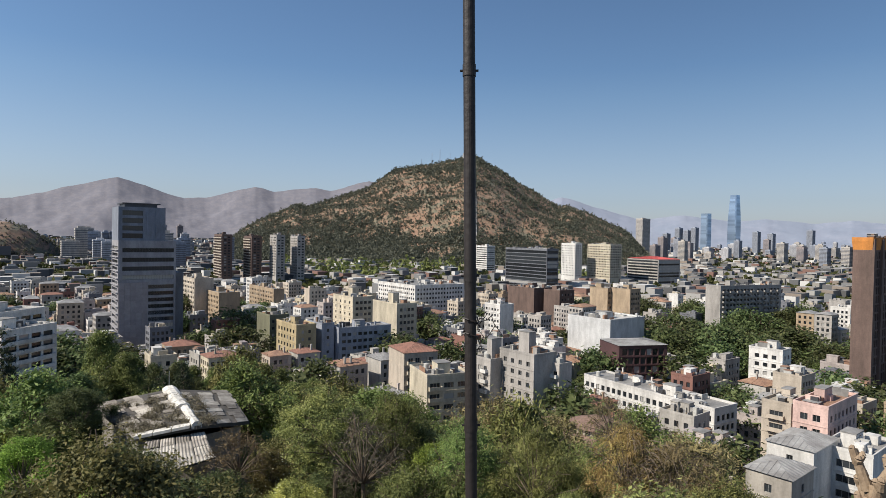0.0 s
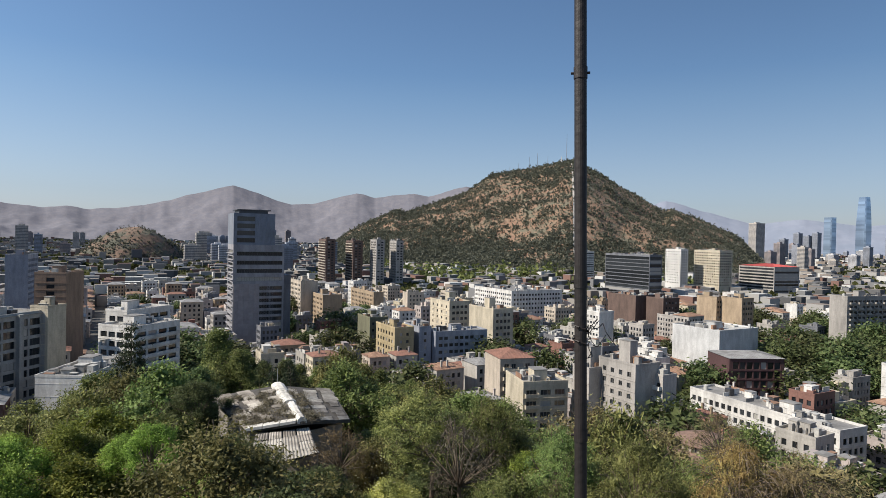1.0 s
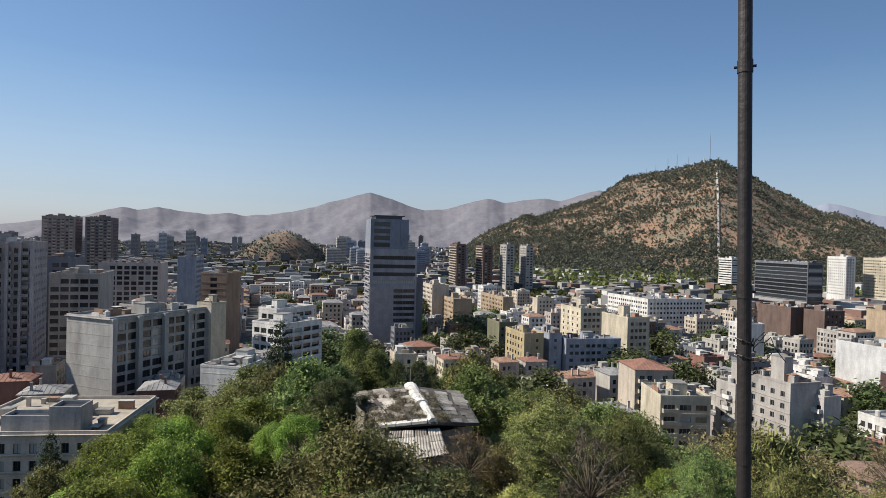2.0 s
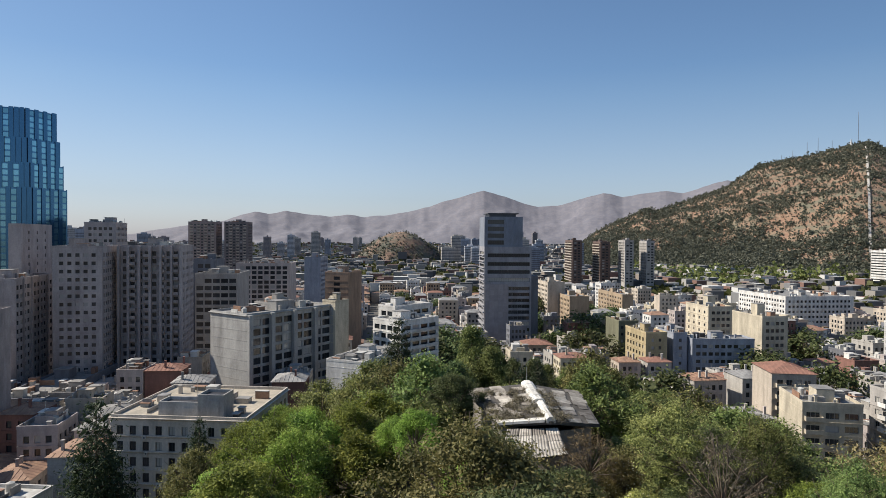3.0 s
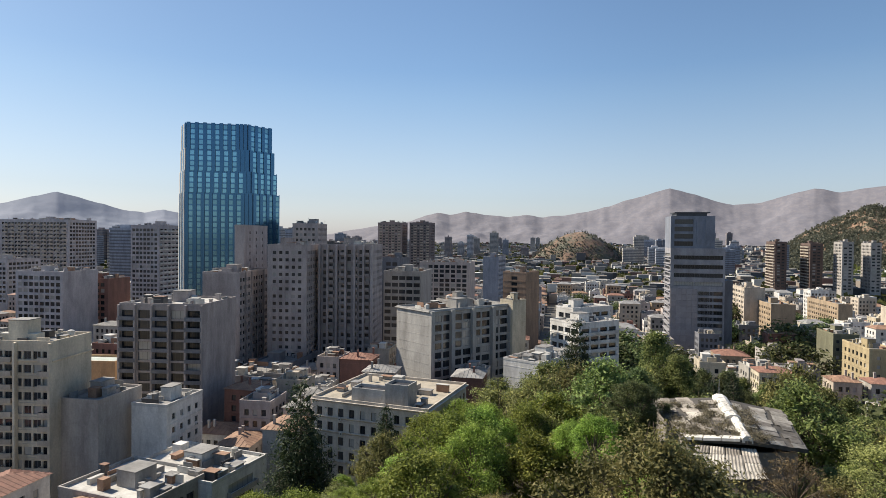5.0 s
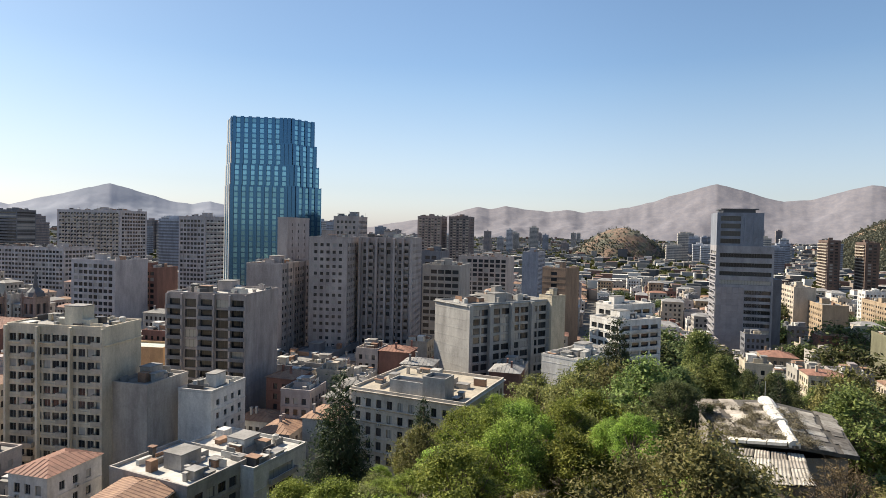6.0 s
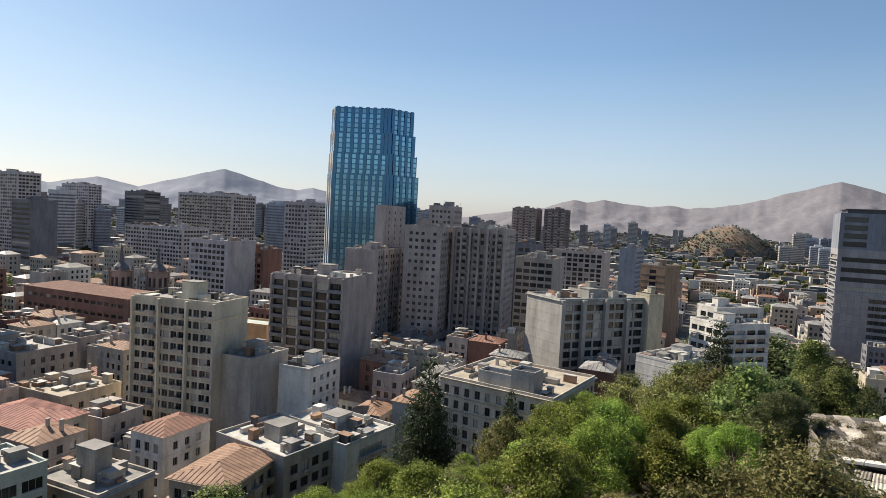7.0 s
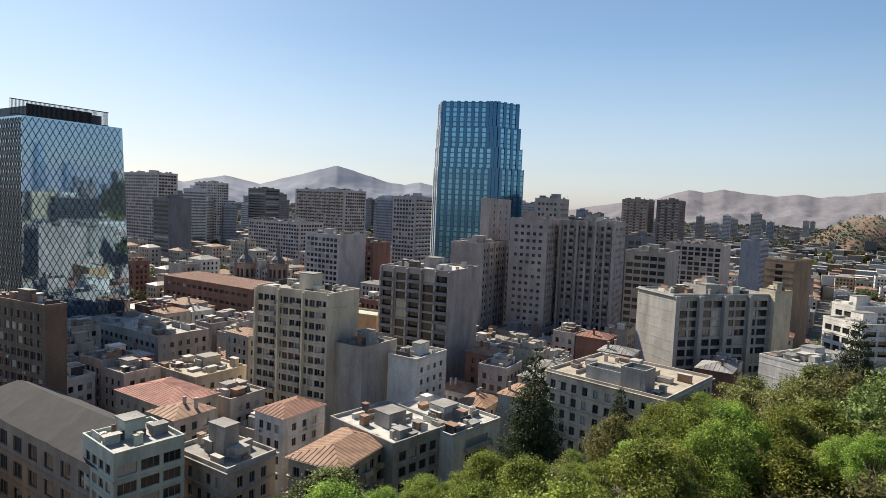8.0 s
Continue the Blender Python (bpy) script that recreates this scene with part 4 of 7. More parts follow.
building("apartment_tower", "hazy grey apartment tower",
         -749.7, -20.6, 128, 42.5, 15.5, 77.1, HAZE_GREY, ("win", 2.9, 3, 2.2, 1.7), ("win", 2.9, 3, 2.2, 1.7), low=16, top=3, far=True)
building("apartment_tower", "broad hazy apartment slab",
         -616.2, -68.3, 128, 58.7, 20.0, 81.1, HAZE_GREY, ("win", 3.0, 3, 2.5, 1.7), ("win", 3.0, 3, 2.5, 1.7), low=14, top=4, far=True)
building("office_building", "dark grey office tower far off",
         -819.2, 35.8, 128, 33.1, 24.0, 74.2, SLATE, ("strip", 0, 3.4, 0.8, 1.6), ("strip", 0, 3.4, 0.8, 1.6), low=30, top=2, far=True)
building("office_building", "dark office block with concrete frame",
         -477.9, -45.4, 128, 19.8, 18.0, 59.0, SLATE, ("strip", 0, 3.2, 0.8, 1.6), PLAIN, low=20, top=2, far=True)
building("apartment_building", "corner apartment house with a rusty tin roof",
         -103.5, 18.0, 135, 11.6, 18.2, 14.9, stucco("stone_dark", (0.50, 0.42, 0.335), (0.36, 0.30, 0.24)), ("win", 2.66, 3.3, 1.5, 1.8, 2, BEIGE, True), ("win", 2.66, 3.3, 1.5, 1.8, 2, BEIGE, True), low=1, bands=(0.6, 4.0, 7.3), roof=("hip", RUST, 1.6))
building("apartment_building", "pale stone apartment house with roof terrace",
         -110.2, 29.2, 118, 20.0, 16.5, 15.5, GREY, PLAIN, ("win", 2.81, 3.2, 1.9, 1.9), low=1, top=7, dark=True, roof=("flat", ROOFWHITE))
building("apartment_building", "modern white apartment house with deep terraces",
         -113.4, 42.3, 118, 22.0, 16.3, 14.8, WHITE, PLAIN, ("win", 9, 3.2, 7.4, 1.9, 1, GREY, True), low=1, top=3, dark=True, roof=("flat", ROOFWHITE))
building("office_building", "grey stone office house with a flat slate roof",
         -107.0, -0.8, 128, 15.5, 10.7, 15.0, stucco("stone_grey", (0.46, 0.42, 0.375), (0.35, 0.32, 0.285)), ("win", 2.6, 3.4, 1.2, 2.0), ("win", 2.6, 3.4, 1.2, 2.0), low=1, top=2, tall=5.5, bands=(0.5, 4.4), roof=("flat", ROOFGREY))
building("apartment_building", "mint green apartment house with roof terrace",
         -101.6, -17.2, 122, 11.9, 11.3, 21.4, MINT, ("win", 2.52, 3.0, 1.8, 1.6), ("win", 3.6, 3.0, 3.0, 1.8), low=1, top=6, roof=("flat", TIN))
building("theatre", "wide hall with a dark grey curved tin roof",
         -106.2, -19.6, 128, 53.7, 14.0, 17.8, stucco("warm_grey", (0.3, 0.26, 0.22)), ("win", 6, 5, 3.4, 3.0), ("win", 2.9, 3.2, 1.2, 1.6), low=2, roof=("hip", surface("slate_tin", (0.046, 0.045, 0.049), (0.03, 0.03, 0.033), rough=0.9), 4.0, 18.0))
building("apartment_building", "low house with a salmon tile roof",
         -144.3, -14.4, 128, 19.7, 14.0, 14.9, BEIGE, ("win", 2.96, 3.2, 1.3, 1.5), ("win", 2.9, 3.2, 1.2, 1.6), low=4, roof=("hip", stucco("salmon_tile", (0.44, 0.22, 0.175), (0.33, 0.16, 0.13)), 1.6))
building("apartment_building", "old apartment house with ornate pale facade",
         -164.7, -9.2, 128, 18.9, 16.0, 14.9, BEIGE, ("win", 2.8, 3.3, 1.2, 1.7), ("win", 2.9, 3.2, 1.2, 1.6), low=3, top=6, roof=("flat", ROOFSAND))
building("office_building", "long grey office house with window rows",
         -203.8, -22.2, 128, 45.1, 18.0, 17.2, GREY, ("win", 3, 3.2, 1.7, 1.5), ("win", 2.9, 3.2, 1.2, 1.6), low=4, top=6, roof=("flat", TIN), far=True)
building("apartment_building", "slim old house with a stained blind gable",
         -146.9, 30.2, 128, 9.5, 14.0, 25.4, stucco("stained", (0.46, 0.42, 0.38), (0.3, 0.26, 0.23)), PLAIN, PLAIN, top=2)
building("apartment_building", "white washed house with a skylight roof",
         -143.6, 43.3, 128, 9.0, 14.0, 22.8, WHITE, PLAIN, ("win", 2.96, 3.2, 1.2, 1.4), low=6, top=3, roof=("flat", ROOFGREY))
building("apartment_building", "house with green house roof between taller ones",
         -124.6, 9.7, 128, 8.6, 12.0, 17.4, WHITE, ("win", 2.37, 3.3, 1.3, 1.8), ("win", 2.9, 3.2, 1.2, 1.6), low=2, roof=("hip", CLAY, 1.4))
building("office_building", "dark low building with glazed roof terraces",
         -181.9, 83.1, 128, 14.2, 51.9, 16.4, SLATE, ("win", 4, 3.2, 3, 1.6), ("win", 4, 3.2, 3, 1.6), low=4, top=8, dark=True)


# ---------- the towers with shapes of their own ----------
def office_tower():
    root = thing("office_tower", "grey office tower with dark window strips and a blind panel", "building", Matrix.Translation((-159.3, 297.6, 0)) @ Matrix.Rotation(radians(36), 4, "Z"))
    FOOT.append((-158.5, 320.0, 36, 20, 18))
    wall = stucco("tower_grey", (0.36, 0.35, 0.365), (0.29, 0.285, 0.30))
    w1, w2, d, h1, h2 = 26.5, 21.5, 22.0, 57.5, 74.2
    g = Geo()
    low = [(13.6, 3.5 + 3.3 * i, 12.0, 1.95, 0, 0) for i in range(10)] + [(1.8, z, 23.8, 2.1, 0, 0) for z in (38.0, 42.4, 46.8, 51.6)]
    wall_face(g, (0, 0, 0), (1, 0, 0), (0, -1, 0), w1, h1, low, 0.6)
    side = [(2, 4 + 3.5 * i, d - 4, 1.6, 0, 0) for i in range(15)]
    wall_face(g, (0, d, 0), (0, -1, 0), (-1, 0, 0), d, h1, side, 0.6)
    g.quad((w1, 0, 0), (w1, d, 0), (w1, d, h1), (w1, 0, h1))
    g.quad((w1, d, 0), (0, d, 0), (0, d, h1), (w1, d, h1))
    g.quad((0, 0, h1), (w1, 0, h1), (w1, d, h1), (0, d, h1))
    part("wall", g.mesh("wall", [wall]), root)
    g = Geo()
    high = [(1.8, z, 9.2, 2.4, 0, 0) for z in (58.6, 62.4, 66.2, 70.0)]
    wall_face(g, (0, 0.6, 0), (1, 0, 0), (0, -1, 0), w2, h2, high, 0.6)
    g.box(12.6, 0.35, 60.0, 15.6, 0.597, 71.5)
    g.box(16.8, 0.35, 59.0, 17.3, 0.597, 73.2)
    g.quad((0, 0.6, h1), (0, d, h1), (0, d, h2), (0, 0.6, h2))
    g.quad((w2, 0.6, h1), (w2, d, h1), (w2, d, h2), (w2, 0.6, h2))
    g.quad((w2, d, h1), (0, d, h1), (0, d, h2), (w2, d, h2))
    g.quad((0, 0.6, h2), (w2, 0.6, h2), (w2, d, h2), (0, d, h2))
    part("upper_wall", g.mesh("upper_wall", [stucco("tower_blue_grey", (0.24, 0.265, 0.31), (0.20, 0.22, 0.265))]), root)
    for u, z, w, q, r, k in low:
        part("window", window_mesh(w, q, True, int(w / 1.4)), root, "dark window strip", Matrix.Translation((u, 0.55, z)))
    for u, z, w, q, r, k in high:
        part("window", window_mesh(w, q, True, int(w / 1.4)), root, "", Matrix.Translation((u, 1.15, z)))
    for u, z, w, q, r, k in side:
        part("window", window_mesh(w, q, True, int(w / 1.4)), root, "", Matrix.Translation((0.55, u + w, z)) @ Matrix.Rotation(radians(-90), 4, "Z"))
        g = Geo()
        g.box(-0.9, 0.2, z - 0.5, -0.003, d - 0.2, z - 0.25)
        part("ledge", g.mesh("ledge", [wall]), root)
    # blind panel with a grid of joints
    g = Geo()
    g.box(0, -0.35, 0, 2.55, -0.003, 3.0)
    panel = g.mesh("panel", [surface("panel_grey", (0.34, 0.305, 0.30), (0.28, 0.25, 0.25), vary=0.08)])
    for i in range(5):
        for j in range(11):
            part("panel", panel, root, "", Matrix.Translation((0.3 + i * 2.6, 0, 3 + j * 3.05)))
    g = Geo()
    g.box(3.0, 3, h2 + 0.003, 18, d - 3, h2 + 1.6)
    g.box(2.0, 2.5, h2 + 1.603, 19.5, d - 2.5, h2 + 2.1)
    part("roof_plant", g.mesh("roof_plant", [DARKFRAME]), root)
    g = Geo()
    g.box(w1 + 0.003, 3, 0, w1 + 4.5, d - 2, 41)
    part("side_wing", g.mesh("side_wing", [SLATE]), root)


office_tower()


def curtain_glass(name, col, rough=0.06, metal=0.85):
    if name in MATS:
        return MATS[name]
    m, nt, b = nodes_of(name)
    N, L = nt.nodes, nt.links
    oi = N.new("ShaderNodeNewGeometry")
    v = N.new("ShaderNodeMapRange")
    v.inputs["To Min"].default_value, v.inputs["To Max"].default_value = 0.7, 1.15
    L.new(oi.outputs["Random Per Island"], v.inputs["Value"])
    h = N.new("ShaderNodeHueSaturation")
    h.inputs["Color"].default_value = rgba(col)
    L.new(v.outputs[0], h.inputs["Value"])
    L.new(h.outputs[0], b.inputs["Base Color"])
    b.inputs["Metallic"].default_value = metal
    b.inputs["Roughness"].default_value = rough
    MATS[name] = m
    return m


def blue_tower():
    """Six-sided tower in four tiers, each tier a little wider than the one above, with columns of windows between blue ribs."""
    root = thing("glass_tower", "tall blue glass tower with stepped tiers and ribs", "building", Matrix.Translation((-331.0, 136.0, 0)) @ Matrix.Rotation(radians(67.6), 4, "Z"))
    FOOT.append((-331.0, 136.0, 0, 26, 26))
    blue = curtain_glass("tower_blue_panel", (0.075, 0.20, 0.34), 0.18, 0.75)
    pane = curtain_glass("tower_blue_glass", (0.22, 0.45, 0.55), 0.1)
    dark = surface("tower_dark_joint", (0.03, 0.08, 0.15), rough=0.3, bump=0)
    tiers = ((0.0, 84.0, 1.0, 0.0), (84.0, 95.5, 0.965, 0.6), (95.5, 107.0, 0.93, 1.2), (107.0, 120.8, 0.895, 1.75))
    # plan, near side towards -y: left flank, broad front, angled right front, right flank
    plan = [(-29.0, 7), (-25.0, -12.5), (9.0, -17.0), (23.0, -8.0), (24.0, 9), (0, 20)]
    for z0, z1, k, off in tiers:
        pts = [Vector((x * k - off, y * k, 0)) for x, y in plan]
        core = Geo()
        n = len(pts)
        for i in range(n):
            a, b = pts[i], pts[(i + 1) % n]
            core.quad((a.x, a.y, z0), (b.x, b.y, z0), (b.x, b.y, z1), (a.x, a.y, z1))
        core.f.append(tuple(range(len(core.v), len(core.v) + n)))
        core.v += [(p.x, p.y, z1) for p in pts]
        core.m.append(0)
        part("tier", core.mesh("tier", [dark]), root)
        for i in range(n - 2):
            a, b = pts[i], pts[i + 1]
            L = (b - a).length
            u = (b - a) / L
            nrm = Vector((u.y, -u.x, 0))
            cols = max(3, int(L / 2.0))
            w = L / cols
            for c in range(cols):
                if z1 < 45:
                    continue
                o = a + u * (c * w)
                gg = Geo()
                if c % 2 == 0 or (i == 1 and c >= cols - 2):
                    p, q = o + u * (0.05 * w), o + u * (0.95 * w)
                    p2, q2 = p + nrm * 0.5, q + nrm * 0.5
                    lo = max(z0, 30)
                    gg.quad((p.x, p.y, lo), (p2.x, p2.y, lo), (p2.x, p2.y, z1 + 0.4), (p.x, p.y, z1 + 0.4))
                    gg.quad((p2.x, p2.y, lo), (q2.x, q2.y, lo), (q2.x, q2.y, z1 + 0.4), (p2.x, p2.y, z1 + 0.4))
                    gg.quad((q2.x, q2.y, lo), (q.x, q.y, lo), (q.x, q.y, z1 + 0.4), (q2.x, q2.y, z1 + 0.4))
                    part("rib", gg.mesh("rib", [WHITE if i == 0 and c % 4 == 0 else blue]), root)
                else:
                    lo = max(z0, 30) + 0.2
                    st = (z1 - lo) / round((z1 - lo) / 3.0)
                    for fl in range(round((z1 - lo) / st)):
                        z = lo + fl * st
                        p, q = o + u * (0.02 * w) + nrm * 0.12, o + u * (0.98 * w) + nrm * 0.12
                        gg.quad((p.x, p.y, z), (q.x, q.y, z), (q.x, q.y, z + st - 0.7), (p.x, p.y, z + st - 0.7))
                        gg.quad((p.x, p.y, z + st - 0.7), (q.x, q.y, z + st - 0.7), (q.x, q.y, z + st), (p.x, p.y, z + st), 1)
                    part("window_column", gg.mesh("window_column", [pane, blue]), root)


blue_tower()


def lattice_tower():
    """Mirror-glass block under a black diamond lattice, with a dark screen on the roof."""
    root = thing("glass_tower", "mirror glass office block under a dark diamond lattice", "building", Matrix.Translation((-240.5, -68.4, 0)) @ Matrix.Rotation(radians(128), 4, "Z"))
    FOOT.append((-262.0, -75.0, 128, 26, 26))
    mirror = curtain_glass("mirror_glass", (0.34, 0.50, 0.64), 0.03, 0.9)
    lat = surface("lattice_black", (0.02, 0.022, 0.03), rough=0.4, bump=0)
    W, D, H, IN = 38.4, 30.0, 86.4, 4.4       # width of the front, depth, height, lean of the far edge
    g = Geo()
    a, b, c, d = (0, 0), (W, 0), (W, D), (0, D)
    for p, q, r, s in (((0, 0), (W, 0), (W - IN, 0), (0, 0)), ((W, 0), (W, D), (W - IN, D), (W - IN, 0)), ((W, D), (0, D), (0, D), (W - IN, D)), ((0, D), (0, 0), (0, 0), (0, D))):
        g.quad((*p, 0), (*q, 0), (*r, H), (*s, H))
    g.quad((0, 0, H), (W - IN, 0, H), (W - IN, D, H), (0, D, H))
    part("glazing", g.mesh("glazing", [mirror]), root)

    def lattice(length, along, out, taper, dx, dz, bar):
        gg = Geo()
        n = int(length / dx) + 1
        rows = int(H / dz)
        for r in range(rows):
            for i in range(-1, n):
                for sgn in (1, -1):
                    x0 = (i + (0.5 if r % 2 else 0.0)) * dx + (0 if sgn > 0 else dx)
                    x1 = x0 + sgn * dx / 2
                    z0, z1 = r * dz, (r + 1) * dz
                    lim0, lim1 = length - taper * z0 / H, length - taper * z1 / H
                    if min(x0, x1) < 0 or x0 > lim0 or x1 > lim1:
                        continue
                    p, q = along * x0 + out * 0.25 + Vector((0, 0, z0)), along * x1 + out * 0.25 + Vector((0, 0, z1))
                    w = along * bar
                    gg.quad(tuple(p - w), tuple(p + w), tuple(q + w), tuple(q - w))
        part("lattice", gg.mesh("lattice", [lat]), root)
    lattice(W, Vector((1, 0, 0)), Vector((0, -1, 0)), IN, 2.15, 2.0, 0.075)
    lattice(D, Vector((0, 1, 0)), Vector((-1, 0, 0)), 0, 2.0, 2.6, 0.34)
    g = Geo()
    g.box(3, 4, H + 0.003, W - 10, D - 4, H + 3.8)
    part("plant_room", g.mesh("plant_room", [SLATE]), root)
    g = Geo()
    for i in range(110):
        x = -3 + i * 0.4
        if x < W - 9:
            g.box(x, 1.0, H + 0.1, x + 0.14, 1.12, H + 5.2)
    g.box(2, 1.2, H + 0.1, W - 15, 1.35, H + 4.3)
    g.box(-3, 0.98, H + 5.0, W - 9, 1.14, H + 5.3)
    g.box(-3, 0.98, H + 0.1, W - 9, 1.14, H + 0.4)
    part("roof_screen", g.mesh("roof_screen", [lat]), root)


lattice_tower()


def church_tower(az, D, body, tip, w):
    """A square bell tower: corner pilasters, open belfry, cornices, drum and a slim spire."""
    x, y = -D * math.sin(radians(az)), D * math.cos(radians(az))
    root = thing("church_tower", "brown stone church bell tower with a slim spire", "church", Matrix.Translation((x, y, 0)) @ Matrix.Rotation(radians(128), 4, "Z"), "twin bell towers")
    FOOT.append((x, y, 128, w, w))
    stone = stucco("church_stone", (0.36, 0.29, 0.25), (0.26, 0.21, 0.18))
    g = Geo()
    k = w / 2
    for ax in (0, 1, 2, 3):
        m = Matrix.Rotation(radians(90 * ax), 3, "Z")
        cells = [(w * 0.14, body - 6.5, w * 0.28, 4.2, 0, 0), (w * 0.58, body - 6.5, w * 0.28, 4.2, 0, 1)]
        wall_face(g, tuple(m @ Vector((-k, -k, 0))), tuple(m @ Vector((1, 0, 0))), tuple(m @ Vector((0, -1, 0))), w, body, cells, 0.8, 1)
    part("body", g.mesh("body", [stone, DARKFRAME]), root)
    for cx in (-k, k):
        for cy in (-k, k):
            g = Geo()
            g.box(cx - 0.45, cy - 0.45, 0, cx + 0.45, cy + 0.45, body + 1.6)
            g.tube((cx, cy, body + 1.6), (cx, cy, body + 3.2), 0.5, 0.05, 6)
            part("pinnacle", g.mesh("pinnacle", [stone]), root)
    for z in (body - 8.0, body):
        part("cornice", band_ring(w, w, z, 0.6, 0.7).mesh("cornice", [stone]), root, "", Matrix.Translation((-k, -k, 0)))
    g = Geo()
    g.tube((0, 0, body), (0, 0, body + 2.4), k * 1.15, k * 0.95, 8, 0, True)
    g.tube((0, 0, body + 2.4), (0, 0, body + 4.2), k * 0.95, k * 0.4, 8, 0, True)
    g.tube((0, 0, body + 4.2), (0, 0, tip), k * 0.36, 0.06, 8)
    part("spire", g.mesh("spire", [surface("spire_lead", (0.12, 0.125, 0.135), (0.08, 0.085, 0.09), rough=0.6)]), root)


church_tower(86.3, 302, 30.5, 42.5, 6.4)
church_tower(89.1, 306, 30.5, 44.0, 6.4)


def pole():
    steel = surface("pole_paint", (0.024, 0.018, 0.016), (0.014, 0.011, 0.010), scale=3, rough=0.6, fine=40, bump=0.1)
    root = thing("pole", "slim dark brown steel pole with couplings and wire", "pole", Matrix.Translation((0.154, 2.38, 60.0)) @ Matrix.Rotation(radians(-1.4), 4, "Y"))
    g = Geo()
    g.tube((0, 0, -0.6), (0, 0, 5.0), 0.0235, 0.0235, 20, 0, True)
    part("tube", g.mesh("tube", [steel]), root)
    for z in (2.63, 1.83, 1.24):
        g = Geo()
        g.tube((0, 0, z), (0, 0, z + 0.045), 0.0262, 0.0262, 20)
        g.tube((0.02, 0, z + 0.022), (0.036, 0, z + 0.022), 0.005, 0.005, 8, 0, True)
        g.tube((-0.02, 0, z + 0.022), (-0.036, 0, z + 0.022), 0.005, 0.005, 8, 0, True)
        part("coupling", g.mesh("coupling", [steel]), root)
    r2 = random.Random(3)
    g = Geo()
    for i in range(10):
        t0 = i * 0.9
        p = Vector((0.03 * math.cos(t0), -0.03 * math.sin(t0), 1.61 + 0.008 * i))
        q = Vector((0.03 * math.cos(t0 + 1.2), -0.03 * math.sin(t0 + 1.2), 1.615 + 0.008 * i))
        g.tube(p, q, 0.003, 0.003, 5)
    for i in range(5):
        p = Vector((0.028, -0.02, 1.62 + 0.012 * i))
        for k in range(6):
            q = p + Vector((r2.uniform(-0.01, 0.025), r2.uniform(-0.02, 0.02), r2.uniform(-0.035, 0.03)))
            g.tube(p, q, 0.002, 0.002, 4)
            p = q
    part("wire", g.mesh("wire", [steel]), root, "tangle of thin wire")


pole()


# ---------- trees ----------
def quads_mesh(name, C, A, Bv, mats):
    """Many small quads at centres C, spanned by half vectors A and Bv."""
    n = len(C)
    V = np.empty((n, 4, 3))
    V[:, 0], V[:, 1], V[:, 2], V[:, 3] = C - A, C - Bv, C + A, C + Bv
    me = bpy.data.meshes.new(name)
    me.vertices.add(n * 4)
    me.vertices.foreach_set("co", V.ravel())
    me.loops.add(n * 4)
    me.loops.foreach_set("vertex_index", np.arange(n * 4, dtype=np.int32))
    me.polygons.add(n)
    me.polygons.foreach_set("loop_start", np.arange(0, n * 4, 4, dtype=np.int32))
    for k in mats:
        me.materials.append(k)
    me.update(calc_edges=True)
    me.validate()
    return me


def leaves(rs, lobes, n, size, droop=0.0, thin=0.5):
    """Leaf quads in small tufts on and in a set of lobes (x, y, z, rx, rz), with gaps between the tufts."""
    lob = np.array(lobes)
    area = lob[:, 3] ** 2 + lob[:, 3] * lob[:, 4] + 0.02
    m = max(20, n // 15)
    pick = rs.choice(len(lob), m, p=area / area.sum())
    d = rs.normal(size=(m, 3))
    d[:, 2] += 0.3
    d /= np.linalg.norm(d, axis=1)[:, None]
    far = (1.06 - rs.beta(1.0, 4.0, m) * 0.8) * np.where(rs.random(m) < 0.06, rs.uniform(1.1, 1.4, m), 1.0)
    L = lob[pick]
    T = L[:, :3] + d * far[:, None] * np.stack([L[:, 3], L[:, 3], L[:, 4]], 1)
    own = rs.integers(0, m, n)
    C = T[own] + rs.normal(size=(n, 3)) * size * np.array([1.25, 1.25, 0.85])
    C[:, 2] -= droop * size * np.abs(rs.normal(size=n)) * 1.1
    nrm = d[own] * 0.55 + rs.normal(size=(n, 3)) * 0.55
    nrm[:, 2] += 0.4
    nrm /= np.linalg.norm(nrm, axis=1)[:, None]
    u = rs.normal(size=(n, 3))
    u[:, 2] -= droop
    u -= nrm * (u * nrm).sum(1)[:, None]
    u /= np.linalg.norm(u, axis=1)[:, None] + 1e-9
    w = np.cross(u, nrm)
    s = size * rs.uniform(0.65, 1.4, n)[:, None] * 0.5
    # large leaves deep inside close the crown
    k = n // 16
    q = lob[rs.choice(len(lob), k, p=area / area.sum())]
    C[:k] = q[:, :3] + d[own[:k]] * 0.35 * np.stack([q[:, 3], q[:, 3], q[:, 4]], 1)
    s[:k] *= 3.0
    return C, u * s, w * s * thin


